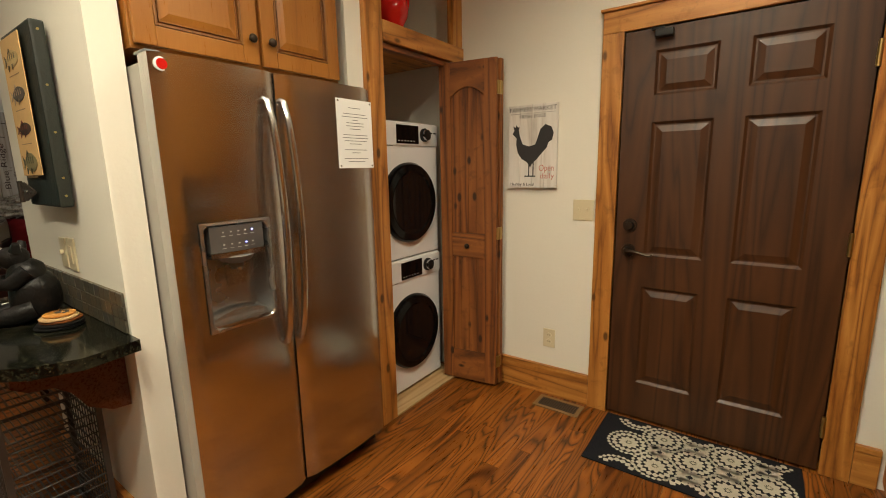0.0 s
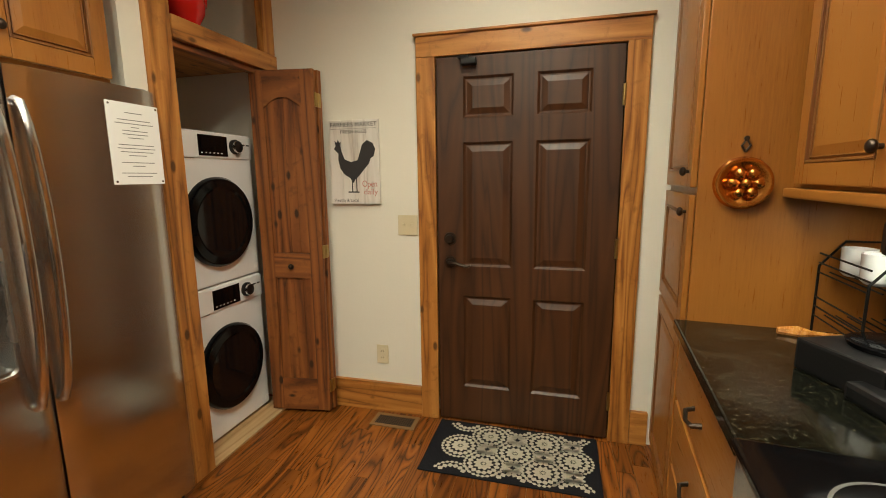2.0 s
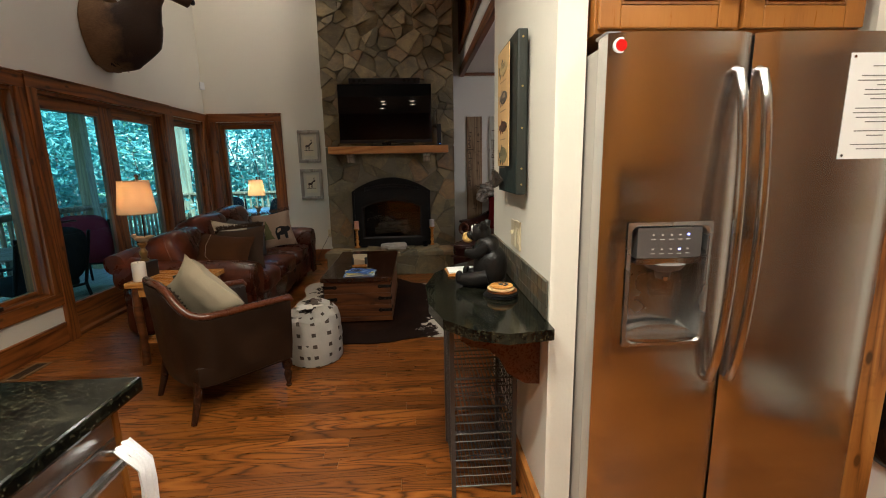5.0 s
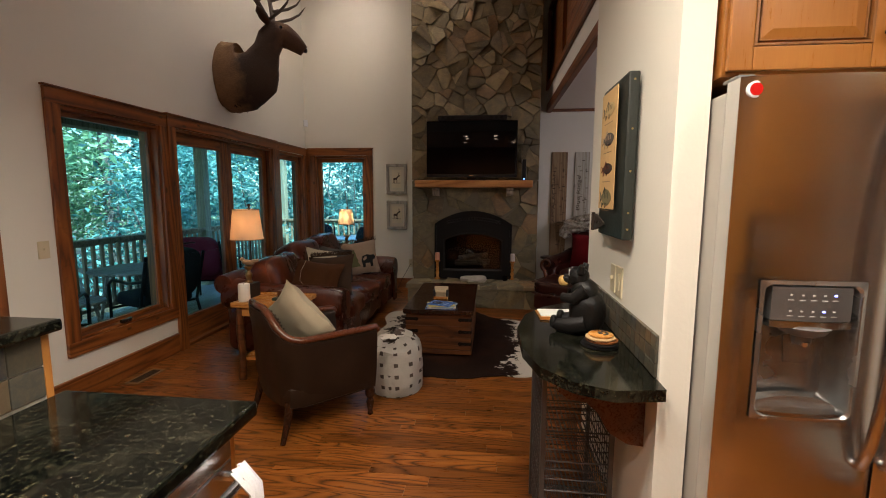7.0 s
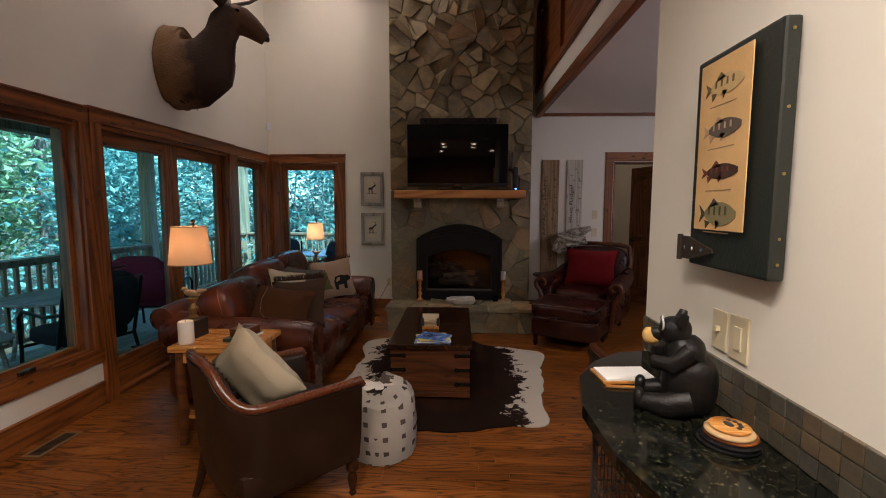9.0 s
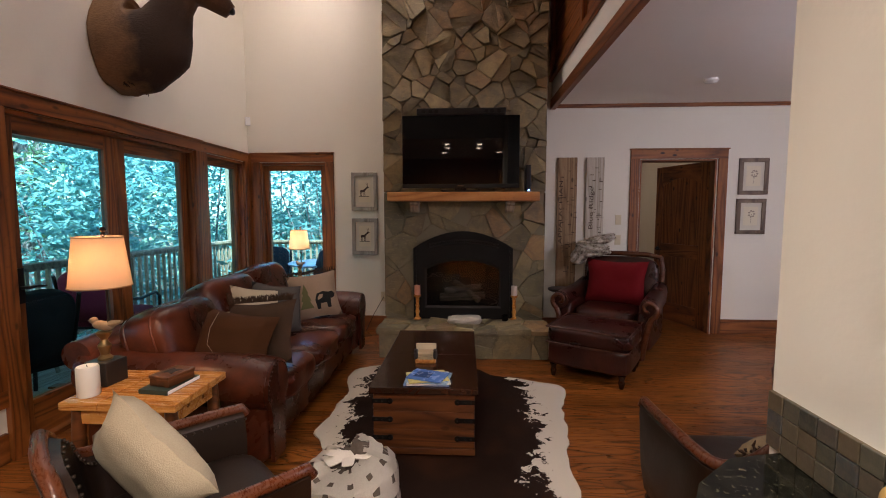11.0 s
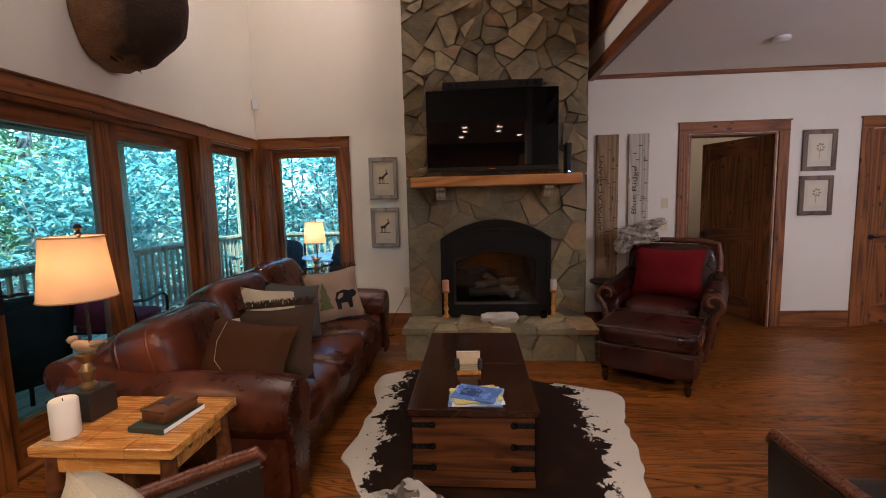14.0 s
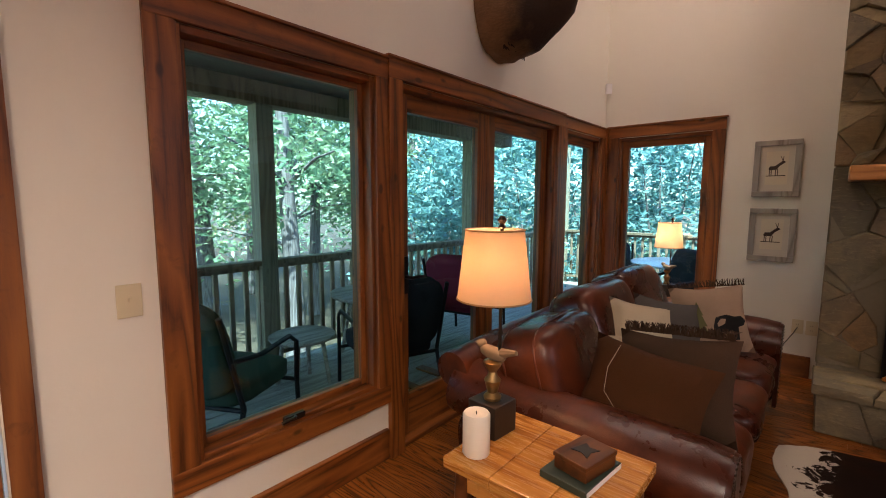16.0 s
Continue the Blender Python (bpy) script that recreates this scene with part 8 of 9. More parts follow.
# ---- tables, lamps, rug ----
def trunk_table():
    t = thing("trunk_table", pose(-5.78, -0.635, 0.006), "dark stained wooden trunk coffee table with iron straps", "coffee table")
    X, Y = 0.60, 0.30
    bx("tabletop", t, TRUNK_X, (-X - 0.03, 0.005, -Y - 0.02, Y + 0.02, 0.395, 0.435), 0.006, "polished dark top board")
    bx("tabletop", t, TRUNK_X, (0.008, X + 0.03, -Y - 0.02, Y + 0.02, 0.395, 0.435), 0.006, "polished dark top board")
    for k in range(3):
        z0 = 0.06 + k * 0.1115
        for b in ((X - 0.02, X, -Y, Y), (-X, -X + 0.02, -Y, Y)):
            bx("board", t, TRUNK_Y, (*b, z0, z0 + 0.110), 0.004)
        for b in ((-X + 0.021, X - 0.021, -Y, -Y + 0.02), (-X + 0.021, X - 0.021, Y - 0.02, Y)):
            bx("board", t, wood_side, (*b, z0, z0 + 0.110), 0.004)
        for s in (-1, 1):
            z = z0 + 0.06
            a, e = sorted((s * (Y + 0.004), s * (Y - 0.10)))
            bm = shell()
            box(bm, X, X + 0.005, a, e, z - 0.013, z + 0.013)
            tube(bm, (X, s * (Y - 0.10), z), (X + 0.005, s * (Y - 0.10), z), 0.018, None, 14)
            f0, f1 = sorted((s * Y, s * (Y + 0.005)))
            box(bm, X - 0.1, X + 0.005, f0, f1, z - 0.013, z + 0.013)
            st = part("strap", bm, IRON, t, "black iron corner strap")
            for q in (0.02, 0.055, 0.095):
                bm = shell()
                bmesh.ops.create_uvsphere(bm, u_segments=8, v_segments=5, radius=0.006, matrix=Matrix.Translation((X + 0.006, s * (Y - q), z)))
                part("rivet", bm, IRON, st)
    bx("plinth", t, TRUNK_Y, (-X - 0.005, X + 0.005, -Y - 0.005, Y + 0.005, 0.02, 0.058), 0.004)
    for sx in (-1, 1):
        for sy in (-1, 1):
            bm = shell()
            lathe(bm, [(0.03, 0), (0.04, 0.01), (0.035, 0.019)], (sx * 0.52, sy * 0.24, 0), 12)
            part("foot", bm, DARK_Z, t, "", 0, True)
    mg = [(0.0, (0.2, 0.3, 0.55), 0.27, 0.2), (6, (0.75, 0.72, 0.66), 0.26, 0.2), (-9, (0.3, 0.45, 0.6), 0.25, 0.19), (14, (0.65, 0.55, 0.2), 0.24, 0.17), (-18, (0.1, 0.2, 0.5), 0.22, 0.16)]
    z = 0.4415
    for k, (a, c, w, h) in enumerate(mg):
        b = thing("magazine", pose(-5.28 + 0.008 * k, -0.62 + 0.006 * (k % 3), z, 0, 0, 90 + a), "glossy magazine in the stack on the trunk", "magazine", "magazines on the trunk")
        bx("cover", b, plain("magazine_cover", c, 0.25, vary=0.4, scale=25, bump=0), (-w / 2, w / 2, -h / 2, h / 2, 0, 0.008), 0.001)
        bx("picture", b, plain("magazine_photo", shade(c, 0.4), 0.25, vary=0.6, scale=40, bump=0), (-w * 0.35, w * 0.1, -h * 0.3, h * 0.25, 0.0082, 0.0088), 0)
        z += 0.009
    h = thing("coaster_holder", pose(-5.62, -0.66, 0.4415, 0, 0, 92), "wooden coaster holder shaped with two small bears", "coasters")
    bx("base", h, RUSTIC_X, (-0.07, 0.07, -0.05, 0.05, 0, 0.025), 0.006)
    for k in range(4):
        bx("coaster", h, plain("tan_coaster", (0.4, 0.3, 0.18), 0.7), (-0.05, 0.05, -0.045, 0.045, 0.027 + k * 0.011, 0.036 + k * 0.011), 0.002)
    bx("back", h, plain("cream_card", (0.6, 0.5, 0.34), 0.7), (-0.07, 0.07, 0.052, 0.062, 0.0, 0.11), 0.004)
    for s in (-1, 1):
        bm = shell()
        soft(bm, (s * 0.065, -0.02, 0.05), (0.03, 0.04, 0.06), 2.4, None, 4)
        soft(bm, (s * 0.065, -0.035, 0.085), (0.026, 0.03, 0.026), 2.4, None, 4)
        part("ornament", bm, INK, h, "small black bear ornament", 0, True)


wood_side = wood("trunk_side", (0.05, 0.018, 0.007), (0.12, 0.045, 0.017), (0.19, 0.075, 0.028), "x", rough=0.35, knots=0.6)
trunk_table()


def cowhide():
    m, nt, b = shader("cowhide")
    v = coords(nt)

    def calc(op, p, q):
        n = node(nt, "ShaderNodeMath", operation=op)
        for sock, val in zip(n.inputs, (p, q)):
            if isinstance(val, (int, float)):
                sock.default_value = val
            elif val is not None:
                nt.links.new(val, sock)
        return n.outputs[0]
    sep = node(nt, "ShaderNodeSeparateXYZ")
    nt.links.new(v, sep.inputs[0])
    flank = calc("ABSOLUTE", calc("ADD", sep.outputs["Y"], 0.045), None)
    flank = calc("ADD", flank, calc("MULTIPLY", calc("MAXIMUM", calc("SUBTRACT", sep.outputs["X"], 0.3), 0.0), 0.14))
    flank = calc("ADD", flank, calc("MULTIPLY", calc("SUBTRACT", noisy(nt, v, 3.2, 3, 0.5, 0.3), 0.5), 0.42))
    flank = calc("ADD", flank, calc("MULTIPLY", calc("SUBTRACT", noisy(nt, v, 12, 6, 0.66, 0.8), 0.5), 0.62))
    mask = ramp(nt, flank, [(0.652, grey(1)), (0.664, grey(0))])
    hair = noisy(nt, coords(nt, (1, 6, 1)), 120, 3)
    white = mixed(nt, hair, (0.42, 0.37, 0.3), (0.6, 0.55, 0.46))
    dark = mixed(nt, hair, (0.006, 0.003, 0.002), (0.02, 0.008, 0.004))
    dark = mixed(nt, ramp(nt, noisy(nt, v, 2.4, 3), [(0.5, grey(0)), (0.8, grey(0.8))]), dark, (0.045, 0.016, 0.007))
    nt.links.new(mixed(nt, mask, white, dark), b.inputs["Base Color"])
    b.inputs["Roughness"].default_value = 0.75
    b.inputs["Specular IOR Level"].default_value = 0.1
    bumped(nt, b, hair, 0.4, 0.004)
    rng = random.Random(2)
    bm = shell()
    outline = []
    n = 150
    # an oval hide with four leg lobes and a notch at the neck: angle, reach, half width
    lobes = ((222, 0.3, 17), (289, 0.1, 9), (37, 0.2, 10), (118, 0.19, 13), (155, -0.14, 14), (335, 0.06, 14))
    for i in range(n):
        deg = 360 * i / n
        a = radians(deg)
        r = 1 / math.hypot(math.cos(a) / 1.06, math.sin(a) / 0.83)
        for at, reach, wide in lobes:
            gap = (deg - at + 180) % 360 - 180
            r += reach * math.exp(-(gap / wide) ** 2)
        r *= 1 + 0.05 * noise.noise(Vector((math.cos(a) * 2.6, math.sin(a) * 2.6, 4))) + 0.02 * noise.noise(Vector((math.cos(a) * 9, math.sin(a) * 9, 1))) + rng.uniform(-0.004, 0.004)
        outline.append((r * math.cos(a), r * math.sin(a)))
    rings = []
    for k in range(1, 13):
        s = k / 12
        rings.append([bm.verts.new((x * s, y * s, 0.005 + (0.004 + 0.006 * max(0, noise.noise(Vector((x * s * 3, y * s * 3, 1)))) if s > 0.9 else 0.002))) for x, y in outline])
    c = bm.verts.new((0, 0, 0.007))
    for i in range(n):
        j = (i + 1) % n
        bm.faces.new((c, rings[0][i], rings[0][j]))
        for a, b2 in zip(rings, rings[1:]):
            bm.faces.new((a[i], a[j], b2[j], b2[i]))
    low = [bm.verts.new((v.co.x, v.co.y, 0.0008)) for v in rings[-1]]
    for i in range(n):
        j = (i + 1) % n
        bm.faces.new((rings[-1][i], rings[-1][j], low[j], low[i]))
    h = solid("cowhide_rug", bm, m, "dark brown and white cowhide rug under the trunk", "rug", smooth=True)
    h.matrix_basis = pose(-5.75, -0.52, 0)


cowhide()


def end_table():
    t = thing("end_table", pose(-4.655, -1.905, 0), "rustic honey pine end table with log legs", "end table")
    X, Y = 0.205, 0.265
    for k in range(3):
        y0 = -Y + k * 2 * Y / 3
        bm = shell()
        box(bm, -X, X, y0 + 0.0008, y0 + 2 * Y / 3 - 0.0008, 0.595, 0.632)
        part("top_board", bm, RUSTIC_X, t, "", 0.006)
    bx("apron", t, RUSTIC_X, (X - 0.06, X - 0.035, -Y + 0.06, Y - 0.06, 0.52, 0.594), 0.003)
    bx("apron", t, RUSTIC_X, (-X + 0.035, -X + 0.06, -Y + 0.06, Y - 0.06, 0.52, 0.594), 0.003)
    for s in (-1, 1):
        bx("apron", t, RUSTIC_X, (-X + 0.06, X - 0.06, s * (Y - 0.05) - 0.012, s * (Y - 0.05) + 0.012, 0.52, 0.594), 0.003)
        for sx in (-1, 1):
            bm = shell()
            pts = [(sx * (X - 0.045), s * (Y - 0.05), 0.0), (sx * (X - 0.05), s * (Y - 0.055), 0.2), (sx * (X - 0.042), s * (Y - 0.048), 0.42), (sx * (X - 0.047), s * (Y - 0.05), 0.594)]
            pipe(bm, pts, [0.03, 0.027, 0.03, 0.026], 10)
            part("leg", bm, TRUNK_Y, t, "dark log leg", 0, True)
    bx("lower_shelf", t, RUSTIC_X, (-X + 0.05, X - 0.05, -Y + 0.06, Y - 0.06, 0.16, 0.185), 0.004)
    c = thing("pillar_candle", pose(-4.535, -2.10, 0.632), "thick white pillar candle on the end table", "candle")
    bm = shell()
    lathe(bm, [(0.042, 0), (0.0445, 0.004), (0.0445, 0.13), (0.04, 0.137), (0.02, 0.13)], n=24)
    part("wax", bm, plain("ivory_wax", (0.75, 0.7, 0.6), 0.45, vary=0.04), c, "", 0, True)
    bm = shell()
    tube(bm, (0, 0, 0.128), (0.002, 0, 0.142), 0.0015, None, 5)
    part("wick", bm, INK, c)
    b = thing("book", pose(-4.655, -1.8, 0.632, 0, 0, 84), "dark green hardback book lying on the table", "book")
    bx("cover", b, plain("dark_green_cloth", (0.02, 0.035, 0.025), 0.5), (-0.075, 0.075, -0.105, 0.105, 0, 0.022), 0.003)
    bx("pages", b, PAPER, (-0.071, 0.0755, -0.102, 0.1055, 0.003, 0.019), 0, "cream page edges")
    k = thing("keepsake_box", pose(-4.66, -1.79, 0.6545, 0, 0, 78), "small carved wooden box on top of the book", "box")
    bx("body", k, TRUNK_Y, (-0.055, 0.055, -0.075, 0.075, 0, 0.035), 0.004)
    lid = bx("lid", k, TRUNK_Y, (-0.058, 0.058, -0.078, 0.078, 0.0355, 0.05), 0.004)
    bm = shell()
    prism(bm, [(-0.03, -0.03), (0.0, -0.02), (0.03, -0.035), (0.02, 0.0), (0.03, 0.03), (0.0, 0.02), (-0.02, 0.035)], "z", 0.0502, 0.052)
    part("carving", bm, INK, lid, "dark carved ornament")


end_table()


def table_lamp(m, label, s=1.0, power=10.0):
    t = thing("table_lamp", m, label, "table lamp", "bird table lamps")
    bx("block", t, plain("ebonised_wood", (0.02, 0.014, 0.01), 0.45), (-0.06 * s, 0.06 * s, -0.06 * s, 0.06 * s, 0, 0.115 * s), 0.004, "dark wooden block base")
    gold = plain("antique_gold", (0.32, 0.2, 0.08), 0.4, 0.85, vary=0.3, scale=20)
    bm = shell()
    lathe(bm, [(r * s, z * s) for r, z in [(0.03, 0.115), (0.032, 0.125), (0.018, 0.14), (0.026, 0.17), (0.03, 0.185), (0.018, 0.2), (0.014, 0.215), (0.028, 0.235), (0.034, 0.25), (0.02, 0.258)]], n=20)
    part("baluster", bm, gold, t, "antique gold turned baluster", 0, True)
    bm = shell()
    soft(bm, (0, 0, 0.281 * s), (0.11 * s, 0.048 * s, 0.045 * s), 2.3, pose(0, 0, 0, 0, -8, 0), 6)
    soft(bm, (0.052 * s, 0, 0.305 * s), (0.037 * s, 0.034 * s, 0.033 * s), 2.2, None, 5)
    tube(bm, (0.064 * s, 0, 0.306 * s), (0.086 * s, 0, 0.302 * s), 0.007 * s, 0.001, 8)
    tube(bm, (-0.04 * s, 0, 0.29 * s), (-0.10 * s, 0, 0.305 * s), 0.018 * s, 0.008 * s, 8)
    part("bird", bm, plain("aged_bird_paint", (0.22, 0.15, 0.085), 0.55, vary=0.35, scale=25), t, "small aged wooden bird", 0, True)
    bm = shell()
    tube(bm, (-0.03 * s, 0, 0.258 * s), (-0.03 * s, 0, 0.72 * s), 0.006 * s)
    part("rod", bm, BRONZE, t)
    z0, z1, r0, r1 = 0.475 * s, 0.712 * s, 0.127 * s, 0.1 * s
    bm = shell()
    lathe(bm, [(r0, z0), (r1, z1), (r1 - 0.002, z1), (r0 - 0.002, z0), (r0, z0)], n=40, close=False)
    bmesh.ops.remove_doubles(bm, verts=bm.verts[:], dist=0.0002)
    m_, nt, b = shader("linen_shade")
    tr = node(nt, "ShaderNodeBsdfTranslucent")
    df = node(nt, "ShaderNodeBsdfDiffuse")
    weave = mixed(nt, noisy(nt, coords(nt), 320, 2), (0.62, 0.5, 0.36), (0.74, 0.62, 0.46))
    nt.links.new(weave, tr.inputs[0])
    nt.links.new(weave, df.inputs[0])
    mx = node(nt, "ShaderNodeMixShader")
    mx.inputs[0].default_value = 0.5
    nt.links.new(df.outputs[0], mx.inputs[1])
    nt.links.new(tr.outputs[0], mx.inputs[2])
    nt.links.new(mx.outputs[0], nt.nodes["Material Output"].inputs[0])
    sh = part("shade", bm, m_, t, "cream linen drum shade", 0, True)
    for r, z in ((r0 + 0.001, z0), (r1 + 0.001, z1)):
        bm = shell()
        pipe(bm, [(r * math.cos(a * math.pi / 18), r * math.sin(a * math.pi / 18), z) for a in range(37)], 0.003, 5)
        part("trim", bm, plain("tan_braid", (0.35, 0.22, 0.1), 0.8), sh, "tan braid edge")
    bm = shell()
    lathe(bm, [(r * s, z * s) for r, z in [(0.006, 0.715), (0.014, 0.722), (0.007, 0.732), (0.016, 0.745), (0.008, 0.76)]], (-0.03 * s, 0, 0), 14)
    part("finial", bm, BRONZE, t, "small turned finial", 0, True)
    p = m.translation
    lamp("bulb", "POINT", (p.x, p.y, p.z + 0.6 * s), power, (1, 0.6, 0.31) if s == 1 else (1, 0.86, 0.66), 0.035)
    return t


table_lamp(pose(-4.69, -2.145, 0.632, 0, 0, -95), "lit table lamp with a bird on a gold baluster", 1.0, 0.85)
_t = thing("side_table", pose(-7.68, -2.36, 0), "small dark wooden table in the window corner", "side table")
bx("tabletop", _t, DARK_X, (-0.25, 0.25, -0.25, 0.25, 0.56, 0.6), 0.005)
for sx in (-1, 1):
    for sy in (-1, 1):
        bx("leg", _t, DARK_Z, (sx * 0.21 - 0.02, sx * 0.21 + 0.02, sy * 0.21 - 0.02, sy * 0.21 + 0.02, 0, 0.559), 0.003)
table_lamp(pose(-7.72, -2.33, 0.6, 0, 0, -120), "lit table lamp in the window corner", 0.92, 1.5)


def basket():
    b = thing("woven_basket", pose(-4.48, -0.87, 0), "slouching white strap-woven basket with grey gaps", "basket")
    lin = fabric("white_strap", (0.55, 0.5, 0.43), (0.72, 0.67, 0.59), 160)
    dark = fabric("taupe_lining", (0.06, 0.045, 0.035), (0.13, 0.1, 0.08), 160)

    def place(a, z, d=0.0):
        """A point on the slumped wall: a round sack whose top sinks inward on one side."""
        r = 0.185 + 0.02 * math.sin(z * 7) + 0.012 * noise.noise(Vector((math.cos(a) * 2, math.sin(a) * 2, z * 5)))
        zz = z
        if z > 0.32:
            q = (z - 0.32) / 0.2
            r *= math.cos(min(1.0, q) * 1.35)
            zz = 0.32 + 0.075 * math.sin(min(1.0, q) * math.pi / 2) + 0.04 * q * math.cos(a - 2.4) + 0.03 * noise.noise(Vector((math.cos(a) * 3, math.sin(a) * 3, q)))
        return Vector(((r + d) * math.cos(a) - 0.04 * zz, (r + d) * math.sin(a) - 0.06 * zz, zz + 0.003 + (d if z > 0.32 else 0)))
    bm = shell()
    n, rows = 40, 22
    grid = [[bm.verts.new(place(2 * math.pi * i / n, 0.52 * j / rows)) for i in range(n)] for j in range(rows + 1)]
    for p, q in zip(grid, grid[1:]):
        for i in range(n):
            bm.faces.new((p[i], p[(i + 1) % n], q[(i + 1) % n], q[i]))
    bm.faces.new(grid[0])
    bm.faces.new(grid[-1])
    part("lining", bm, dark, b, "taupe lining between the straps", 0, True)

    def strap(pts_a, pts_b):
        bm = shell()
        lo, hi = [bm.verts.new(p) for p in pts_a], [bm.verts.new(p) for p in pts_b]
        for i in range(len(lo) - 1):
            bm.faces.new((lo[i], lo[i + 1], hi[i + 1], hi[i]))
        bmesh.ops.solidify(bm, geom=bm.faces[:], thickness=0.003)
        part("strap", bm, lin, b, "", 0, True)
    top = sum((place(2 * math.pi * i / 8, 0.52) for i in range(8)), Vector()) / 8
    for turn in (10, 75, 130):
        bm = shell()
        soft(bm, top + Vector((0, 0, 0.006 + 0.00004 * turn)), (0.21, 0.052, 0.007), 7, pose(0, 0, 0, 4, -6, turn), 5)
        part("strap", bm, lin, b, "", 0, True)
    for k in range(12):
        a0 = 2 * math.pi * k / 12
        zs = [0.005 + 0.5 * j / 24 for j in range(25)]
        lift = [0.006 + 0.003 * math.sin(z * 60 + k * math.pi) for z in zs]
        strap([place(a0 - 0.19, z, d) for z, d in zip(zs, lift)], [place(a0 + 0.19, z, d) for z, d in zip(zs, lift)])
    for k in range(6):
        z0 = 0.012 + k * 0.083
        ang = [2 * math.pi * i / 48 for i in range(49)]
        lift = [0.0065 + 0.003 * math.sin(a * 12 + k * math.pi) for a in ang]
        strap([place(a, z0, d) for a, d in zip(ang, lift)], [place(a, z0 + 0.056, d) for a, d in zip(ang, lift)])


basket()


def elk_mount():
    e = thing("elk_mount", pose(-6.02, WY + 0.005, 2.72), "mounted elk head with dark antlers high on the wall", "hunting trophy")
    # a chain of rounded sections from the wall to the nose: centre, half width, half height, tilt of the section
    secs = [((0.0, 0.0, 0.02), 0.25, 0.36), ((0.0, 0.1, 0.0), 0.26, 0.365), ((-0.01, 0.22, 0.0), 0.23, 0.34), ((-0.02, 0.33, 0.06), 0.185, 0.28), ((-0.04, 0.40, 0.19), 0.135, 0.18),
            ((-0.05, 0.45, 0.31), 0.11, 0.14), ((-0.06, 0.49, 0.41), 0.115, 0.14), ((-0.09, 0.55, 0.47), 0.12, 0.14), ((-0.13, 0.62, 0.465), 0.11, 0.125), ((-0.17, 0.69, 0.42), 0.088, 0.1), ((-0.205, 0.75, 0.37), 0.07, 0.08), ((-0.23, 0.79, 0.335), 0.055, 0.06)]
    n = 44

    def between(p, q, t):
        return tuple(a + (b - a) * t for a, b in zip(p, q))
    secs = [(between(p[0], q[0], t), p[1] + (q[1] - p[1]) * t, p[2] + (q[2] - p[2]) * t) for p, q in zip(secs, secs[1:]) for t in (0, 0.25, 0.5, 0.75)] + [secs[-1]]
    bm = shell()
    rings = []
    for i, (c, hw, hh) in enumerate(secs):
        a, b = Vector(secs[max(0, i - 3)][0]), Vector(secs[min(len(secs) - 1, i + 3)][0])
        d = (b - a).normalized()
        side = d.cross(Vector((0, 0, 1))).normalized()
        up = side.cross(d)
        if i < 5:
            side, up = Vector((1, 0, 0)), Vector((0, 0, 1))
        ring = []
        for k in range(n):
            t = 2 * math.pi * k / n
            w = 1 + 0.05 * noise.noise(Vector((math.cos(t) * 2, math.sin(t) * 2, i * 0.18))) + 0.022 * noise.noise(Vector((math.cos(t) * 9, math.sin(t) * 9, i * 0.5)))
            ring.append(bm.verts.new(Vector(c) + side * hw * w * math.cos(t) + up * hh * w * math.sin(t)))
        rings.append(ring)
    for a, b in zip(rings, rings[1:]):
        for k in range(n):
            bm.faces.new((a[k], a[(k + 1) % n], b[(k + 1) % n], b[k]))
    bm.faces.new(rings[0])
    bm.faces.new(rings[-1])
    m, nt, bs = shader("elk_hide")
    v = coords(nt)
    sep = node(nt, "ShaderNodeSeparateXYZ")
    nt.links.new(v, sep.inputs[0])
    pos = node(nt, "ShaderNodeMath", operation="MULTIPLY_ADD")
    pos.inputs[1].default_value, pos.inputs[2].default_value = 0.35, -0.17
    nt.links.new(noisy(nt, v, 5, 4), pos.inputs[0])
    ad = node(nt, "ShaderNodeMath", operation="ADD")
    nt.links.new(sep.outputs["Y"], ad.inputs[0])
    nt.links.new(pos.outputs[0], ad.inputs[1])
    tone = ramp(nt, ad.outputs[0], [(0.05, (0.26, 0.15, 0.07)), (0.2, (0.2, 0.11, 0.05)), (0.3, (0.035, 0.018, 0.01)), (0.55, (0.05, 0.024, 0.012)), (0.66, (0.12, 0.055, 0.025)), (0.86, (0.1, 0.045, 0.02))])
    hair = noisy(nt, coords(nt, (1, 0.25, 1)), 110, 4)
    nt.links.new(mixed(nt, ramp(nt, hair, [(0.3, grey(0.3)), (0.7, grey(0))]), tone, (0.02, 0.011, 0.007)), bs.inputs["Base Color"])
    bs.inputs["Roughness"].default_value = 0.85
    bumped(nt, bs, hair, 0.7, 0.012)
    part("hide", bm, m, e, "brown hide with a dark neck", 0, 85)
    bm = shell()
    rg = random.Random(6)
    for k in range(620):
        t = rg.random()
        y = 0.14 + 0.34 * t
        z = -0.29 + 0.38 * t ** 1.3 + rg.uniform(-0.02, 0.03)
        x = rg.uniform(-0.13, 0.13) * (1 - 0.4 * t)
        tube(bm, (x, y, z), (x + rg.uniform(-0.02, 0.02), y + rg.uniform(-0.01, 0.04), z - rg.uniform(0.02, 0.05)), 0.009, 0.002, 4, False)
    part("mane", bm, plain("dark_mane", (0.016, 0.008, 0.005), 0.9), e, "dark shaggy throat mane")
    bm = shell()
    soft(bm, (-0.236, 0.80, 0.345), (0.07, 0.05, 0.055), 2.4, pose(0, 0, 0, 0, 0, 15), 5)
    part("nose", bm, BLACK, e, "black nose", 0, True)
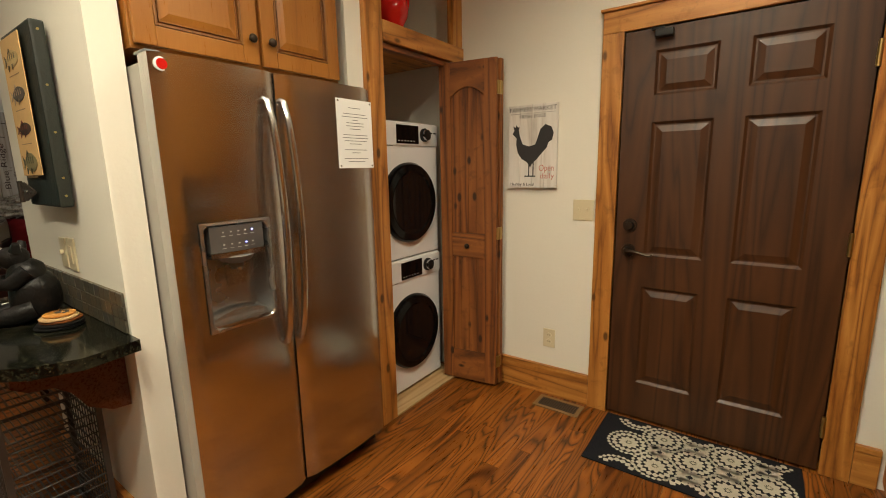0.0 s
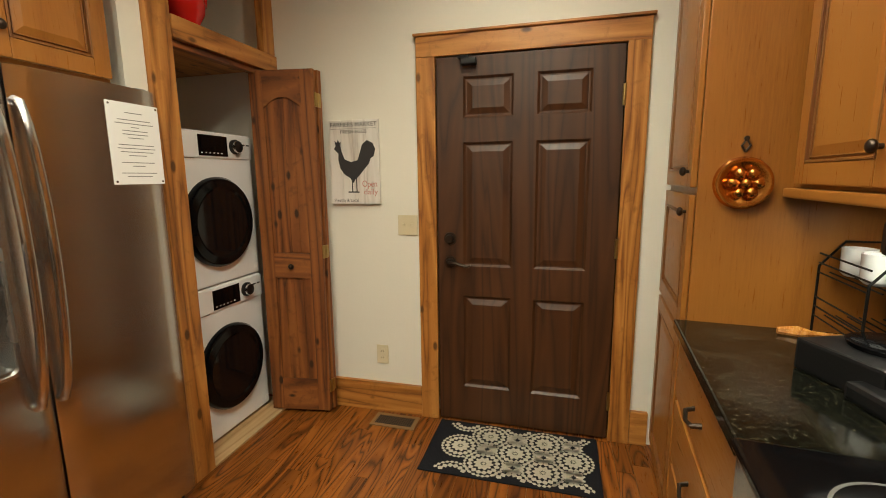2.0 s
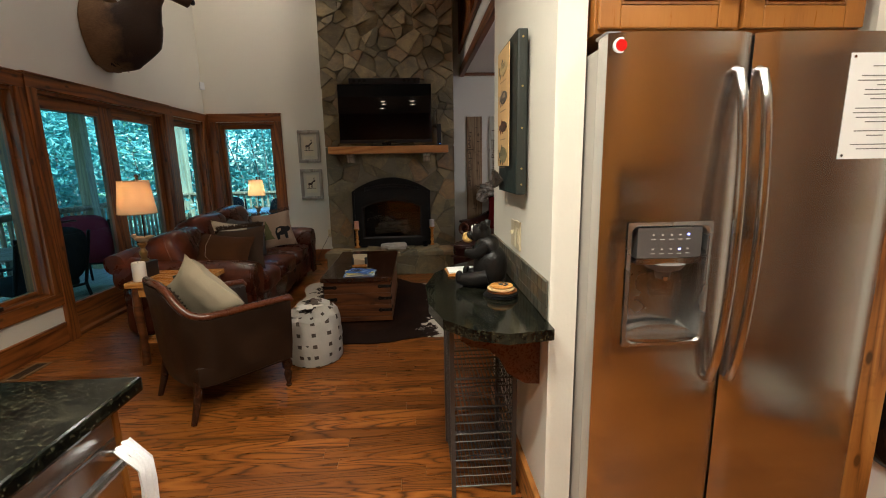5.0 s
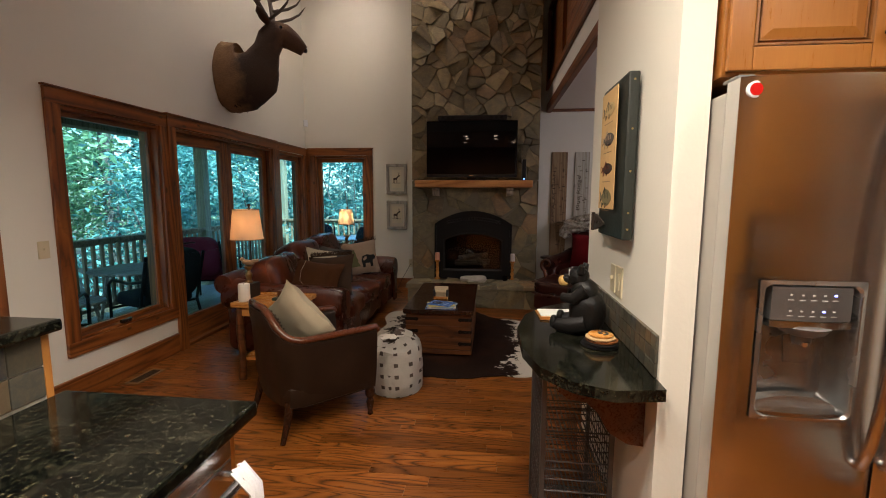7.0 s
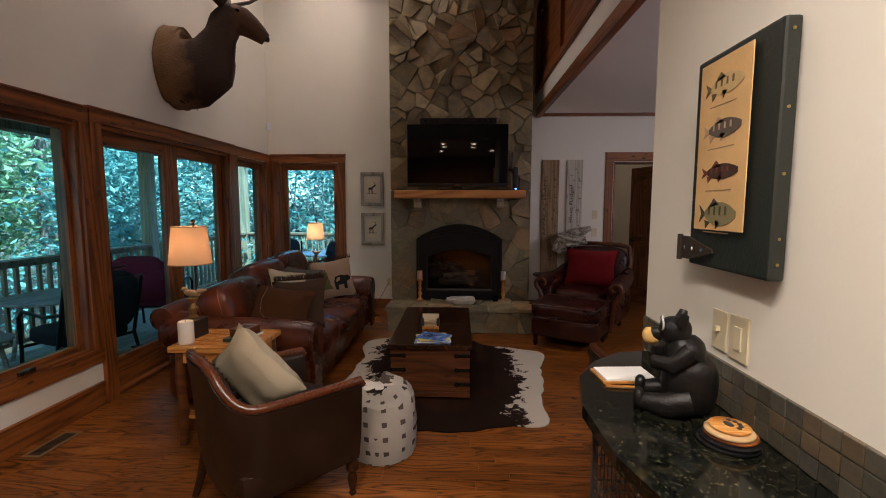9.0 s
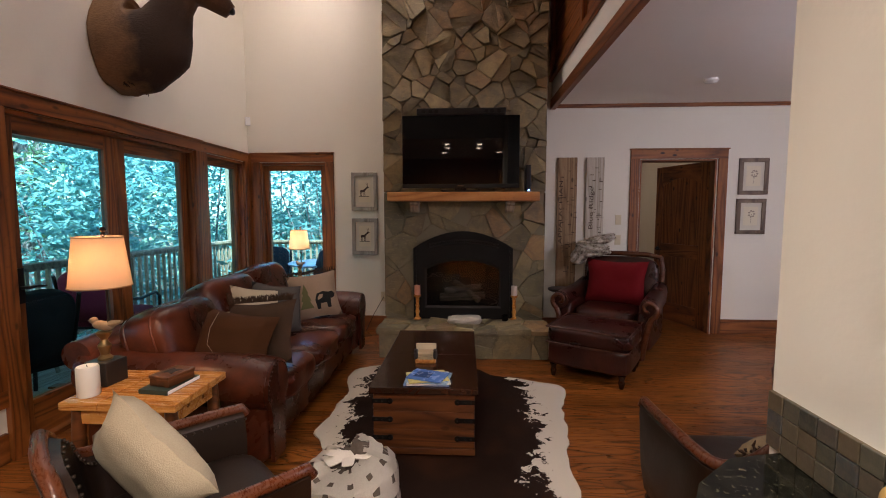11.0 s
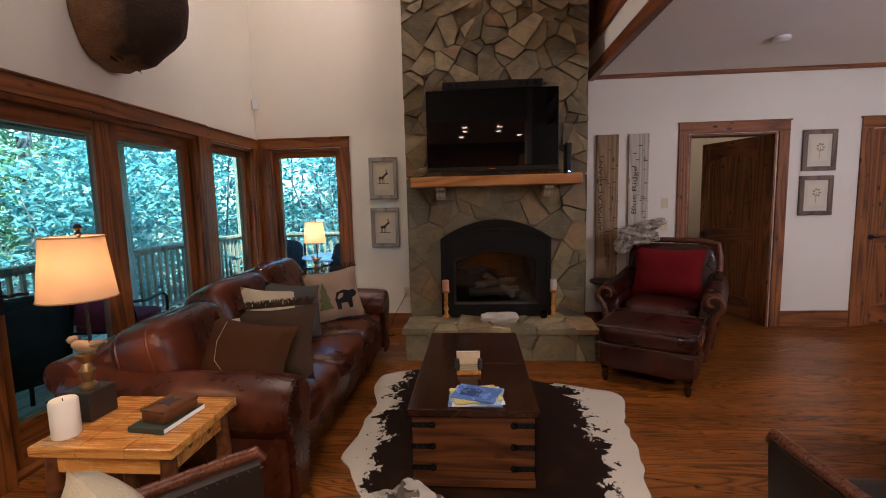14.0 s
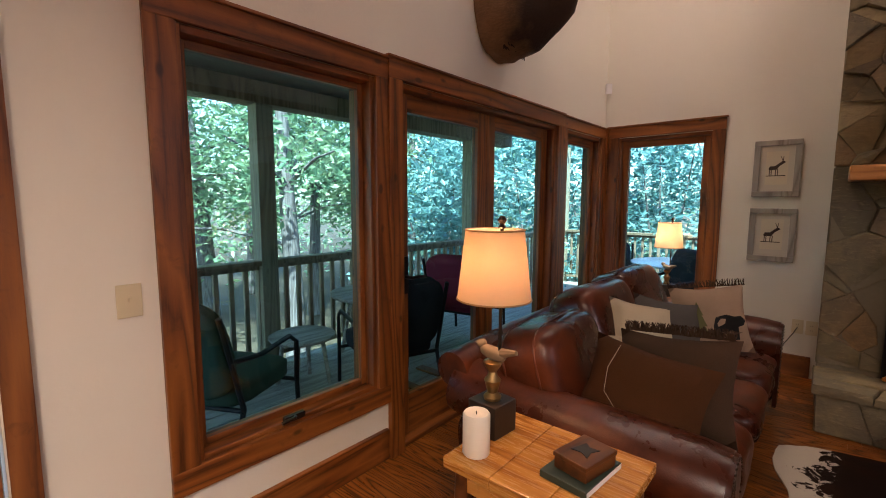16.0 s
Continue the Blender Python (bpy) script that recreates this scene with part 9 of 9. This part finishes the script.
    for s in (-1, 1):
        bm = shell()
        bmesh.ops.create_uvsphere(bm, u_segments=12, v_segments=8, radius=0.019, matrix=Matrix.Translation((-0.115 + s * 0.10, 0.60 + s * 0.03, 0.515)))
        part("eye", bm, GLOSSBLACK, e, "dark glass eye", 0, True)
        bm = shell()
        pipe(bm, [(-0.07 + s * 0.08, 0.50, 0.55), (-0.07 + s * 0.15, 0.49, 0.60), (-0.07 + s * 0.21, 0.48, 0.64), (-0.07 + s * 0.25, 0.48, 0.66)], [0.025, 0.05, 0.042, 0.006], 10)
        part("ear", bm, m, e, "brown ear", 0, True)
        bm = shell()
        b0 = Vector((-0.07 + s * 0.05, 0.50, 0.57))
        main = [b0, b0 + Vector((s * 0.1, -0.06, 0.16)), b0 + Vector((s * 0.26, -0.16, 0.34)), b0 + Vector((s * 0.36, -0.26, 0.6)), b0 + Vector((s * 0.34, -0.3, 0.9))]
        pipe(bm, main, [0.03, 0.027, 0.024, 0.018, 0.006], 8)
        for i, tip in ((0, (s * 0.12, 0.3, 0.14)), (1, (s * 0.12, 0.28, 0.12)), (2, (s * 0.12, 0.24, 0.16)), (3, (s * 0.1, 0.16, 0.2))):
            p = main[i] + Vector((0, 0, 0.03))
            pipe(bm, [p, p + Vector(tip) * 0.55 + Vector((0, 0, -0.02)), p + Vector(tip) * 0.85, p + Vector(tip) * 1.05 + Vector((0, 0, 0.06))], [0.018, 0.016, 0.011, 0.003], 7)
        part("antler", bm, plain("dark_antler", (0.06, 0.04, 0.025), 0.55, vary=0.4, scale=20), e, "dark branching antler", 0, True)


elk_mount()

bm = shell()
pts = [(WX + 0.03, -1.40, 0.42), (WX + 0.08, -1.42, 0.38), (WX + 0.1, -1.52, 0.2), (WX + 0.14, -1.6, 0.02), (WX + 0.3, -1.5, 0.006), (WX + 0.35, -1.62, 0.006), (WX + 0.22, -1.7, 0.006), (WX + 0.5, -1.75, 0.006), (WX + 0.7, -1.9, 0.006)]
fine = []
for a, b in zip(pts, pts[1:]):
    fine += [Vector(a).lerp(Vector(b), k / 4) for k in range(4)]
pipe(bm, fine, 0.0035, 6)
solid("lamp_cord", bm, BLACK, "black lamp cord looping from the outlet", "cable", smooth=True)


# ---- porch and woods ----
bm = shell()
box(bm, -400, 400, -400, 400, -1.75, -1.6)
solid("ground", bm, plain("leaf_litter", (0.07, 0.055, 0.03), 0.95, vary=0.5, scale=3, bump=0.8, grain=30), "leaf-strewn forest ground", "ground", kind="structure")
DZ, RY, RX = -0.06, -5.0, -11.2          # deck height, its long rail and its short rail


def porch():
    d = thing("deck", Matrix.Identity(4), "weathered grey plank deck behind the house", "deck")
    d["kind"] = "structure"
    y = -3.27
    while y > RY - 0.1:
        bx("deck_board", d, DECKW, (RX - 0.1, -1.5, y - 0.138, y, DZ - 0.03, DZ), 0.003)
        y -= 0.143
    x = -8.27
    while x > RX - 0.1:
        bx("deck_board", d, RAILW, (x - 0.138, x, -3.26, 0.3, DZ - 0.03, DZ), 0.003)
        x -= 0.143
    bx("joist_skirt", d, RAILW, (RX - 0.1, -1.5, RY - 0.14, RY - 0.1, DZ - 0.28, DZ - 0.032), 0)

    def railing(name, p0, p1, label):
        r = thing(name, Matrix.Identity(4), label, "railing")
        v = Vector((p1[0] - p0[0], p1[1] - p0[1], 0))
        L = v.length
        v.normalize()
        ang = math.degrees(math.atan2(v.y, v.x))
        M = pose(p0[0], p0[1], DZ, 0, 0, ang)

        def add(nm, b, mat, bev=0.003):
            o = bx(nm, r, mat, b, bev)
            o.data.transform(M)
        add("top_rail", (0, L, -0.07, 0.07, 0.94, 0.98), RAILW)
        add("lower_rail", (0, L, -0.02, 0.02, 0.10, 0.14), RAILW)
        add("upper_rail", (0, L, -0.02, 0.02, 0.90, 0.939), RAILW)
        bal = shell()
        box(bal, -0.017, 0.017, -0.017, 0.017, 0.141, 0.899)
        me = finish(bal, "baluster", 0)
        me.materials.append(RAILW)
        n = int(L / 0.125)
        for i in range(n):
            o = new("baluster", me)
            o.parent = r
            o.matrix_basis = M @ pose(0.06 + i * 0.125, 0, 0)
    railing("deck_railing", (-1.6, RY), (RX, RY), "dark weathered wooden deck railing")
    railing("deck_railing", (RX, RY), (RX, 0.2), "weathered wooden railing at the end of the deck")
    pale = wood("pale_post", (0.16, 0.14, 0.09), (0.26, 0.23, 0.15), (0.33, 0.3, 0.2), "z", rough=0.7, knots=0.4)
    for x, y in ((-2.3, RY + 0.0), (-5.35, RY + 0.0), (-8.3, RY + 0.0), (RX, RY)):
        bm = shell()
        box(bm, x - 0.075, x + 0.075, y - 0.075, y + 0.075, DZ, 2.42)
        solid("porch_post", bm, pale, "square timber porch post", "post", "porch posts", bevel=0.006)
    bm = shell()
    box(bm, -9.2, -1.4, RY - 0.5, -3.27, 2.42, 2.5)
    solid("ceiling_porch", bm, plain("porch_soffit", (0.16, 0.14, 0.12), 0.8), "dark boarded porch ceiling", "ceiling", kind="structure")
    bm = shell()
    box(bm, -9.2, -1.4, RY - 0.1, RY + 0.1, 2.24, 2.418)
    solid("porch_beam", bm, RAILW, "timber beam along the porch eave", "beam", kind="structure", bevel=0.005)


porch()


def porch_chair(m, label, cush):
    c = thing("porch_chair", m, label, "chair", "porch chairs")
    for s in (-1, 1):
        bm = shell()
        x = s * 0.31
        pipe(bm, [(x, -0.34, 0.0), (x, -0.32, 0.3), (x, -0.33, 0.56), (x, -0.25, 0.62), (x, 0.05, 0.60), (x, 0.3, 0.64)], 0.016, 8)
        pipe(bm, [(x, 0.34, 0.0), (x, 0.22, 0.34), (x, 0.38, 0.9)], 0.016, 8)
        part("side_frame", bm, IRON, c, "black metal frame", 0, True)
    bm = shell()
    tube(bm, (-0.31, -0.32, 0.3), (0.31, -0.32, 0.3), 0.014)
    tube(bm, (-0.31, 0.24, 0.34), (0.31, 0.24, 0.34), 0.014)
    part("crossbar", bm, IRON, c)
    bm = shell()
    soft(bm, (0, -0.04, 0.40), (0.58, 0.6, 0.15), 5, None, 8, 0.02)
    part("seat_cushion", bm, cush, c, "", 0, True)
    bm = shell()
    soft(bm, (0, 0.3, 0.68), (0.58, 0.16, 0.56), 4, pose(0, 0, 0, -14), 8, 0.03, 2)
    part("back_cushion", bm, cush, c, "", 0, True)
    return c


GREEN_C = fabric("dark_green_canvas", (0.02, 0.045, 0.03), (0.04, 0.075, 0.05), 240)
BLACK_C = fabric("black_canvas", (0.012, 0.013, 0.014), (0.025, 0.026, 0.028), 240)
RED_C = fabric("wine_canvas", (0.16, 0.015, 0.03), (0.24, 0.03, 0.05), 240)
porch_chair(pose(-4.55, -4.05, DZ, 0, 0, -62), "black metal porch chair with green cushions", GREEN_C)
porch_chair(pose(-5.75, -3.85, DZ, 0, 0, -20), "black metal porch chair with black cushions", BLACK_C)
porch_chair(pose(-7.2, -4.2, DZ, 0, 0, -80), "black metal porch chair with wine cushions", RED_C)
porch_chair(pose(-8.9, -2.7, DZ, 0, 0, 40), "black metal porch chair at the deck corner", BLACK_C)
porch_chair(pose(-9.5, -3.5, DZ, 0, 0, 110), "black metal porch chair beside the patio table", BLACK_C)


def porch_table(m, r, h, label, mat):
    t = thing("porch_table", m, label, "table")
    bm = shell()
    lathe(bm, [(r - 0.01, h - 0.03), (r, h - 0.02), (r, h - 0.005), (r - 0.01, h)], n=32)
    part("tabletop", bm, mat, t, "", 0, True)
    for k in range(4):
        a = math.pi / 4 + k * math.pi / 2
        bm = shell()
        pipe(bm, [(r * 0.8 * math.cos(a), r * 0.8 * math.sin(a), 0), (r * 0.6 * math.cos(a), r * 0.6 * math.sin(a), h - 0.03)], 0.018, 8)
        part("leg", bm, mat, t, "", 0, True)


porch_table(pose(-5.35, -4.45, DZ), 0.26, 0.42, "small round porch stool table", DECKW)
porch_table(pose(-6.3, -4.55, DZ), 0.5, 0.62, "round weathered porch table", DECKW)
porch_table(pose(-9.7, -2.7, DZ), 0.55, 0.72, "round pale patio table", WHITE_ENAMEL)


def leaf_material(name, a, b, c):
    m, nt, bs = shader(name)
    geo = node(nt, "ShaderNodeNewGeometry")
    col = ramp(nt, geo.outputs["Random Per Island"], [(0.0, a), (0.5, b), (1.0, c)])
    nt.links.new(col, bs.inputs["Base Color"])
    bs.inputs["Roughness"].default_value = 0.45
    tr = node(nt, "ShaderNodeBsdfTranslucent")
    nt.links.new(col, tr.inputs[0])
    mx = node(nt, "ShaderNodeMixShader")
    mx.inputs[0].default_value = 0.45
    nt.links.new(bs.outputs[0], mx.inputs[1])
    nt.links.new(tr.outputs[0], mx.inputs[2])
    nt.links.new(mx.outputs[0], nt.nodes["Material Output"].inputs[0])
    return m


LEAF_A = leaf_material("rhododendron_leaf", (0.06, 0.2, 0.18), (0.11, 0.31, 0.29), (0.22, 0.46, 0.42))
LEAF_B = leaf_material("poplar_leaf", (0.11, 0.25, 0.14), (0.2, 0.38, 0.2), (0.36, 0.5, 0.26))
BARK = wood("grey_bark", (0.05, 0.045, 0.04), (0.12, 0.11, 0.1), (0.2, 0.19, 0.17), "z", rough=0.9, knots=0.3, bump=0.6)


def leaf_mesh(name, centres, per, spread, size, rs, droop=0.0):
    """Many small pointed leaves in loose clumps; each leaf is two triangles folded on its midrib."""
    g = np.random.RandomState(rs)
    c = np.repeat(np.asarray(centres), per, axis=0)
    n = len(c)
    p = c + g.normal(0, 1, (n, 3)) * np.asarray(spread)
    d = g.normal(0, 1, (n, 3))
    d[:, 2] = d[:, 2] * 0.5 - droop
    d /= np.linalg.norm(d, axis=1)[:, None]
    u = np.cross(d, g.normal(0, 1, (n, 3)))
    u /= np.linalg.norm(u, axis=1)[:, None]
    w = np.cross(d, u)
    s = size * g.uniform(0.6, 1.3, (n, 1))
    base, tip = p - d * s, p + d * s
    l, r = p + u * s * 0.42 + w * s * 0.12, p - u * s * 0.42 + w * s * 0.12
    v = np.stack([base, l, tip, r], axis=1).reshape(-1, 3)
    f = np.arange(4 * n).reshape(-1, 4)
    me = bpy.data.meshes.new(name)
    me.from_pydata(v.tolist(), [], f.tolist())
    return me


def bush(x, y, h, r, seed, leaf=0.078):
    b = thing("rhododendron_bush", pose(x, y, -1.6), "tall dark green rhododendron bush by the deck", "bush", "bushes by the deck")
    g = random.Random(seed)
    bm = shell()
    cs = []
    for k in range(46):
        a, q, z = g.random() * 6.28, math.sqrt(g.random()) * r, h * g.uniform(0.15, 1.0) ** 0.8
        k2 = math.sqrt(max(0.1, 1 - (z / h) ** 3))
        cs.append((q * k2 * math.cos(a), q * k2 * math.sin(a), z))
    for k in range(7):
        e = cs[k * 5]
        pipe(bm, [(g.uniform(-0.2, 0.2), g.uniform(-0.2, 0.2), 0), (e[0] * 0.4, e[1] * 0.4, e[2] * 0.5), e], [0.04, 0.028, 0.01], 6)
    part("stems", bm, BARK, b)
    me = leaf_mesh("leaves", cs, 95, (0.27, 0.27, 0.23), leaf, seed, 0.3)
    me.materials.append(LEAF_A)
    o = new("leaves", me)
    o.parent = b


for k, (x, y, h, r) in enumerate([(-12.6, -3.6, 4.6, 1.5), (-12.4, -1.5, 5.2, 1.5), (-12.9, 0.6, 5.0, 1.5), (-11.8, -5.9, 4.6, 1.6), (-9.8, -6.8, 4.0, 1.4), (-13.8, -5.2, 5.6, 1.8),
                                  (-14.4, -2.6, 6.2, 1.8), (-14.4, 0.0, 6.4, 1.9), (-12.0, -8.5, 5.4, 1.8)]):
    bush(x, y, h, r, 100 + k)


def tree(x, y, h, r, seed):
    t = thing("forest_tree", pose(x, y, -1.6), "tall slender forest tree with grey bark", "tree", "trees behind the deck")
    g = random.Random(seed)
    bm = shell()
    lean = (g.uniform(-0.05, 0.05), g.uniform(-0.05, 0.05))
    pts = [(lean[0] * z + 0.06 * math.sin(z * 0.7 + seed), lean[1] * z + 0.06 * math.cos(z * 0.6), z) for z in [h * i / 8 for i in range(9)]]
    pipe(bm, pts, [r * (1.15 - 0.95 * i / 8) for i in range(9)], 10)
    cs = []
    for k in range(16):
        i = g.randint(2, 7)
        p = Vector(pts[i])
        a = g.random() * 6.28
        e = p + Vector((math.cos(a), math.sin(a), g.uniform(0.1, 0.6))) * g.uniform(1.0, 2.4)
        mid = p.lerp(e, 0.5) + Vector((0, 0, 0.15))
        pipe(bm, [p, mid, e], [r * 0.25, r * 0.16, r * 0.05], 6)
        for q in range(5):
            s = p.lerp(e, g.uniform(0.45, 1.15))
            cs.append((s.x + g.uniform(-0.5, 0.5), s.y + g.uniform(-0.5, 0.5), s.z + g.uniform(-0.5, 0.4)))
    part("trunk", bm, BARK, t, "grey-barked trunk with limbs", 0, True)
    me = leaf_mesh("crown", cs, 48, (0.45, 0.45, 0.32), 0.085, seed, 0.25)
    me.materials.append(LEAF_B)
    o = new("crown", me)
    o.parent = t


_g = random.Random(77)
for k in range(24):
    if k < 12:
        x, y = -15 + k * 1.25 + _g.uniform(-0.5, 0.5), -8.6 - _g.uniform(0, 3.5)
    else:
        x, y = -18 + (k - 12) * 1.7 + _g.uniform(-0.7, 0.7), -13 - _g.uniform(0, 5)
    tree(x, y, _g.uniform(8, 12), _g.uniform(0.11, 0.22), 300 + k)


def far_woods():
    g = np.random.RandomState(9)
    cs = []
    for k in range(620):
        a = g.uniform(math.radians(150), math.radians(305))
        d = g.uniform(17, 34)
        cs.append((-5 + d * math.cos(a), -2 + d * math.sin(a), -1.6 + 13 * g.uniform(0, 1) ** 1.3))
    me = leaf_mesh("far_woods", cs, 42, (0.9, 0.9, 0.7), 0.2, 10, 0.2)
    # Paler leaf greens stand in for haze and sunlight over the distance.
    me.materials.append(leaf_material("haze_tinted_far_leaf", (0.28, 0.44, 0.27), (0.42, 0.58, 0.36), (0.58, 0.68, 0.42)))
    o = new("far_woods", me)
    tagged(o, "green forest beyond the deck with haze painted as paler leaves", "forest", kind="stuff")


far_woods()


# ---- floor strips, last ----
def floor_strips():
    rng = random.Random(7)
    floor = bpy.data.objects["floor"]
    w = 0.083
    rows = int((0.55 + 10.5) / w)
    lengths = [0.55, 0.7, 0.85, 1.0, 1.2]
    shared = {}
    for ln in lengths:
        bm = shell()
        box(bm, -w / 2 + 0.0006, w / 2 - 0.0006, -ln / 2 + 0.0006, ln / 2 - 0.0006, -0.018, 0)
        me = finish(bm, "plank", 0.0008)
        me.materials.append(OAK)
        shared[ln] = me
    rest_v, rest_f = [], []
    count = 0
    for r in range(rows):
        x = -10.5 + w * (r + 0.5)
        y = (-3.3 if x > -8.22 else 1.1) - 0.6 * rng.random()
        while y < HY + 0.1:
            ln = rng.choice(lengths)
            yc = y + ln / 2
            near = -5.0 < x < -0.4 and -1.3 < yc < 2.3 and count < 300
            if near:
                ob = new("plank", shared[ln])
                ob.parent = floor
                ob.matrix_basis = pose(x, yc, 0)
                count += 1
            else:
                h, l = w / 2 - 0.0006, ln / 2 - 0.0006
                k = len(rest_v)
                rest_v += [(x + sx * h, yc + sy * l, z) for z in (-0.018, 0) for sx, sy in ((-1, -1), (1, -1), (1, 1), (-1, 1))]
                rest_f += [(k + 4, k + 5, k + 6, k + 7)] + [(k + i, k + (i + 1) % 4, k + 4 + (i + 1) % 4, k + 4 + i) for i in range(4)]
            y += ln
    me = bpy.data.meshes.new("far_planks")
    me.from_pydata(rest_v, [], rest_f)
    me.materials.append(OAK)
    ob = new("far_planks", me)
    ob.parent = floor
    tagged(ob, kind="stuff")


floor_strips()
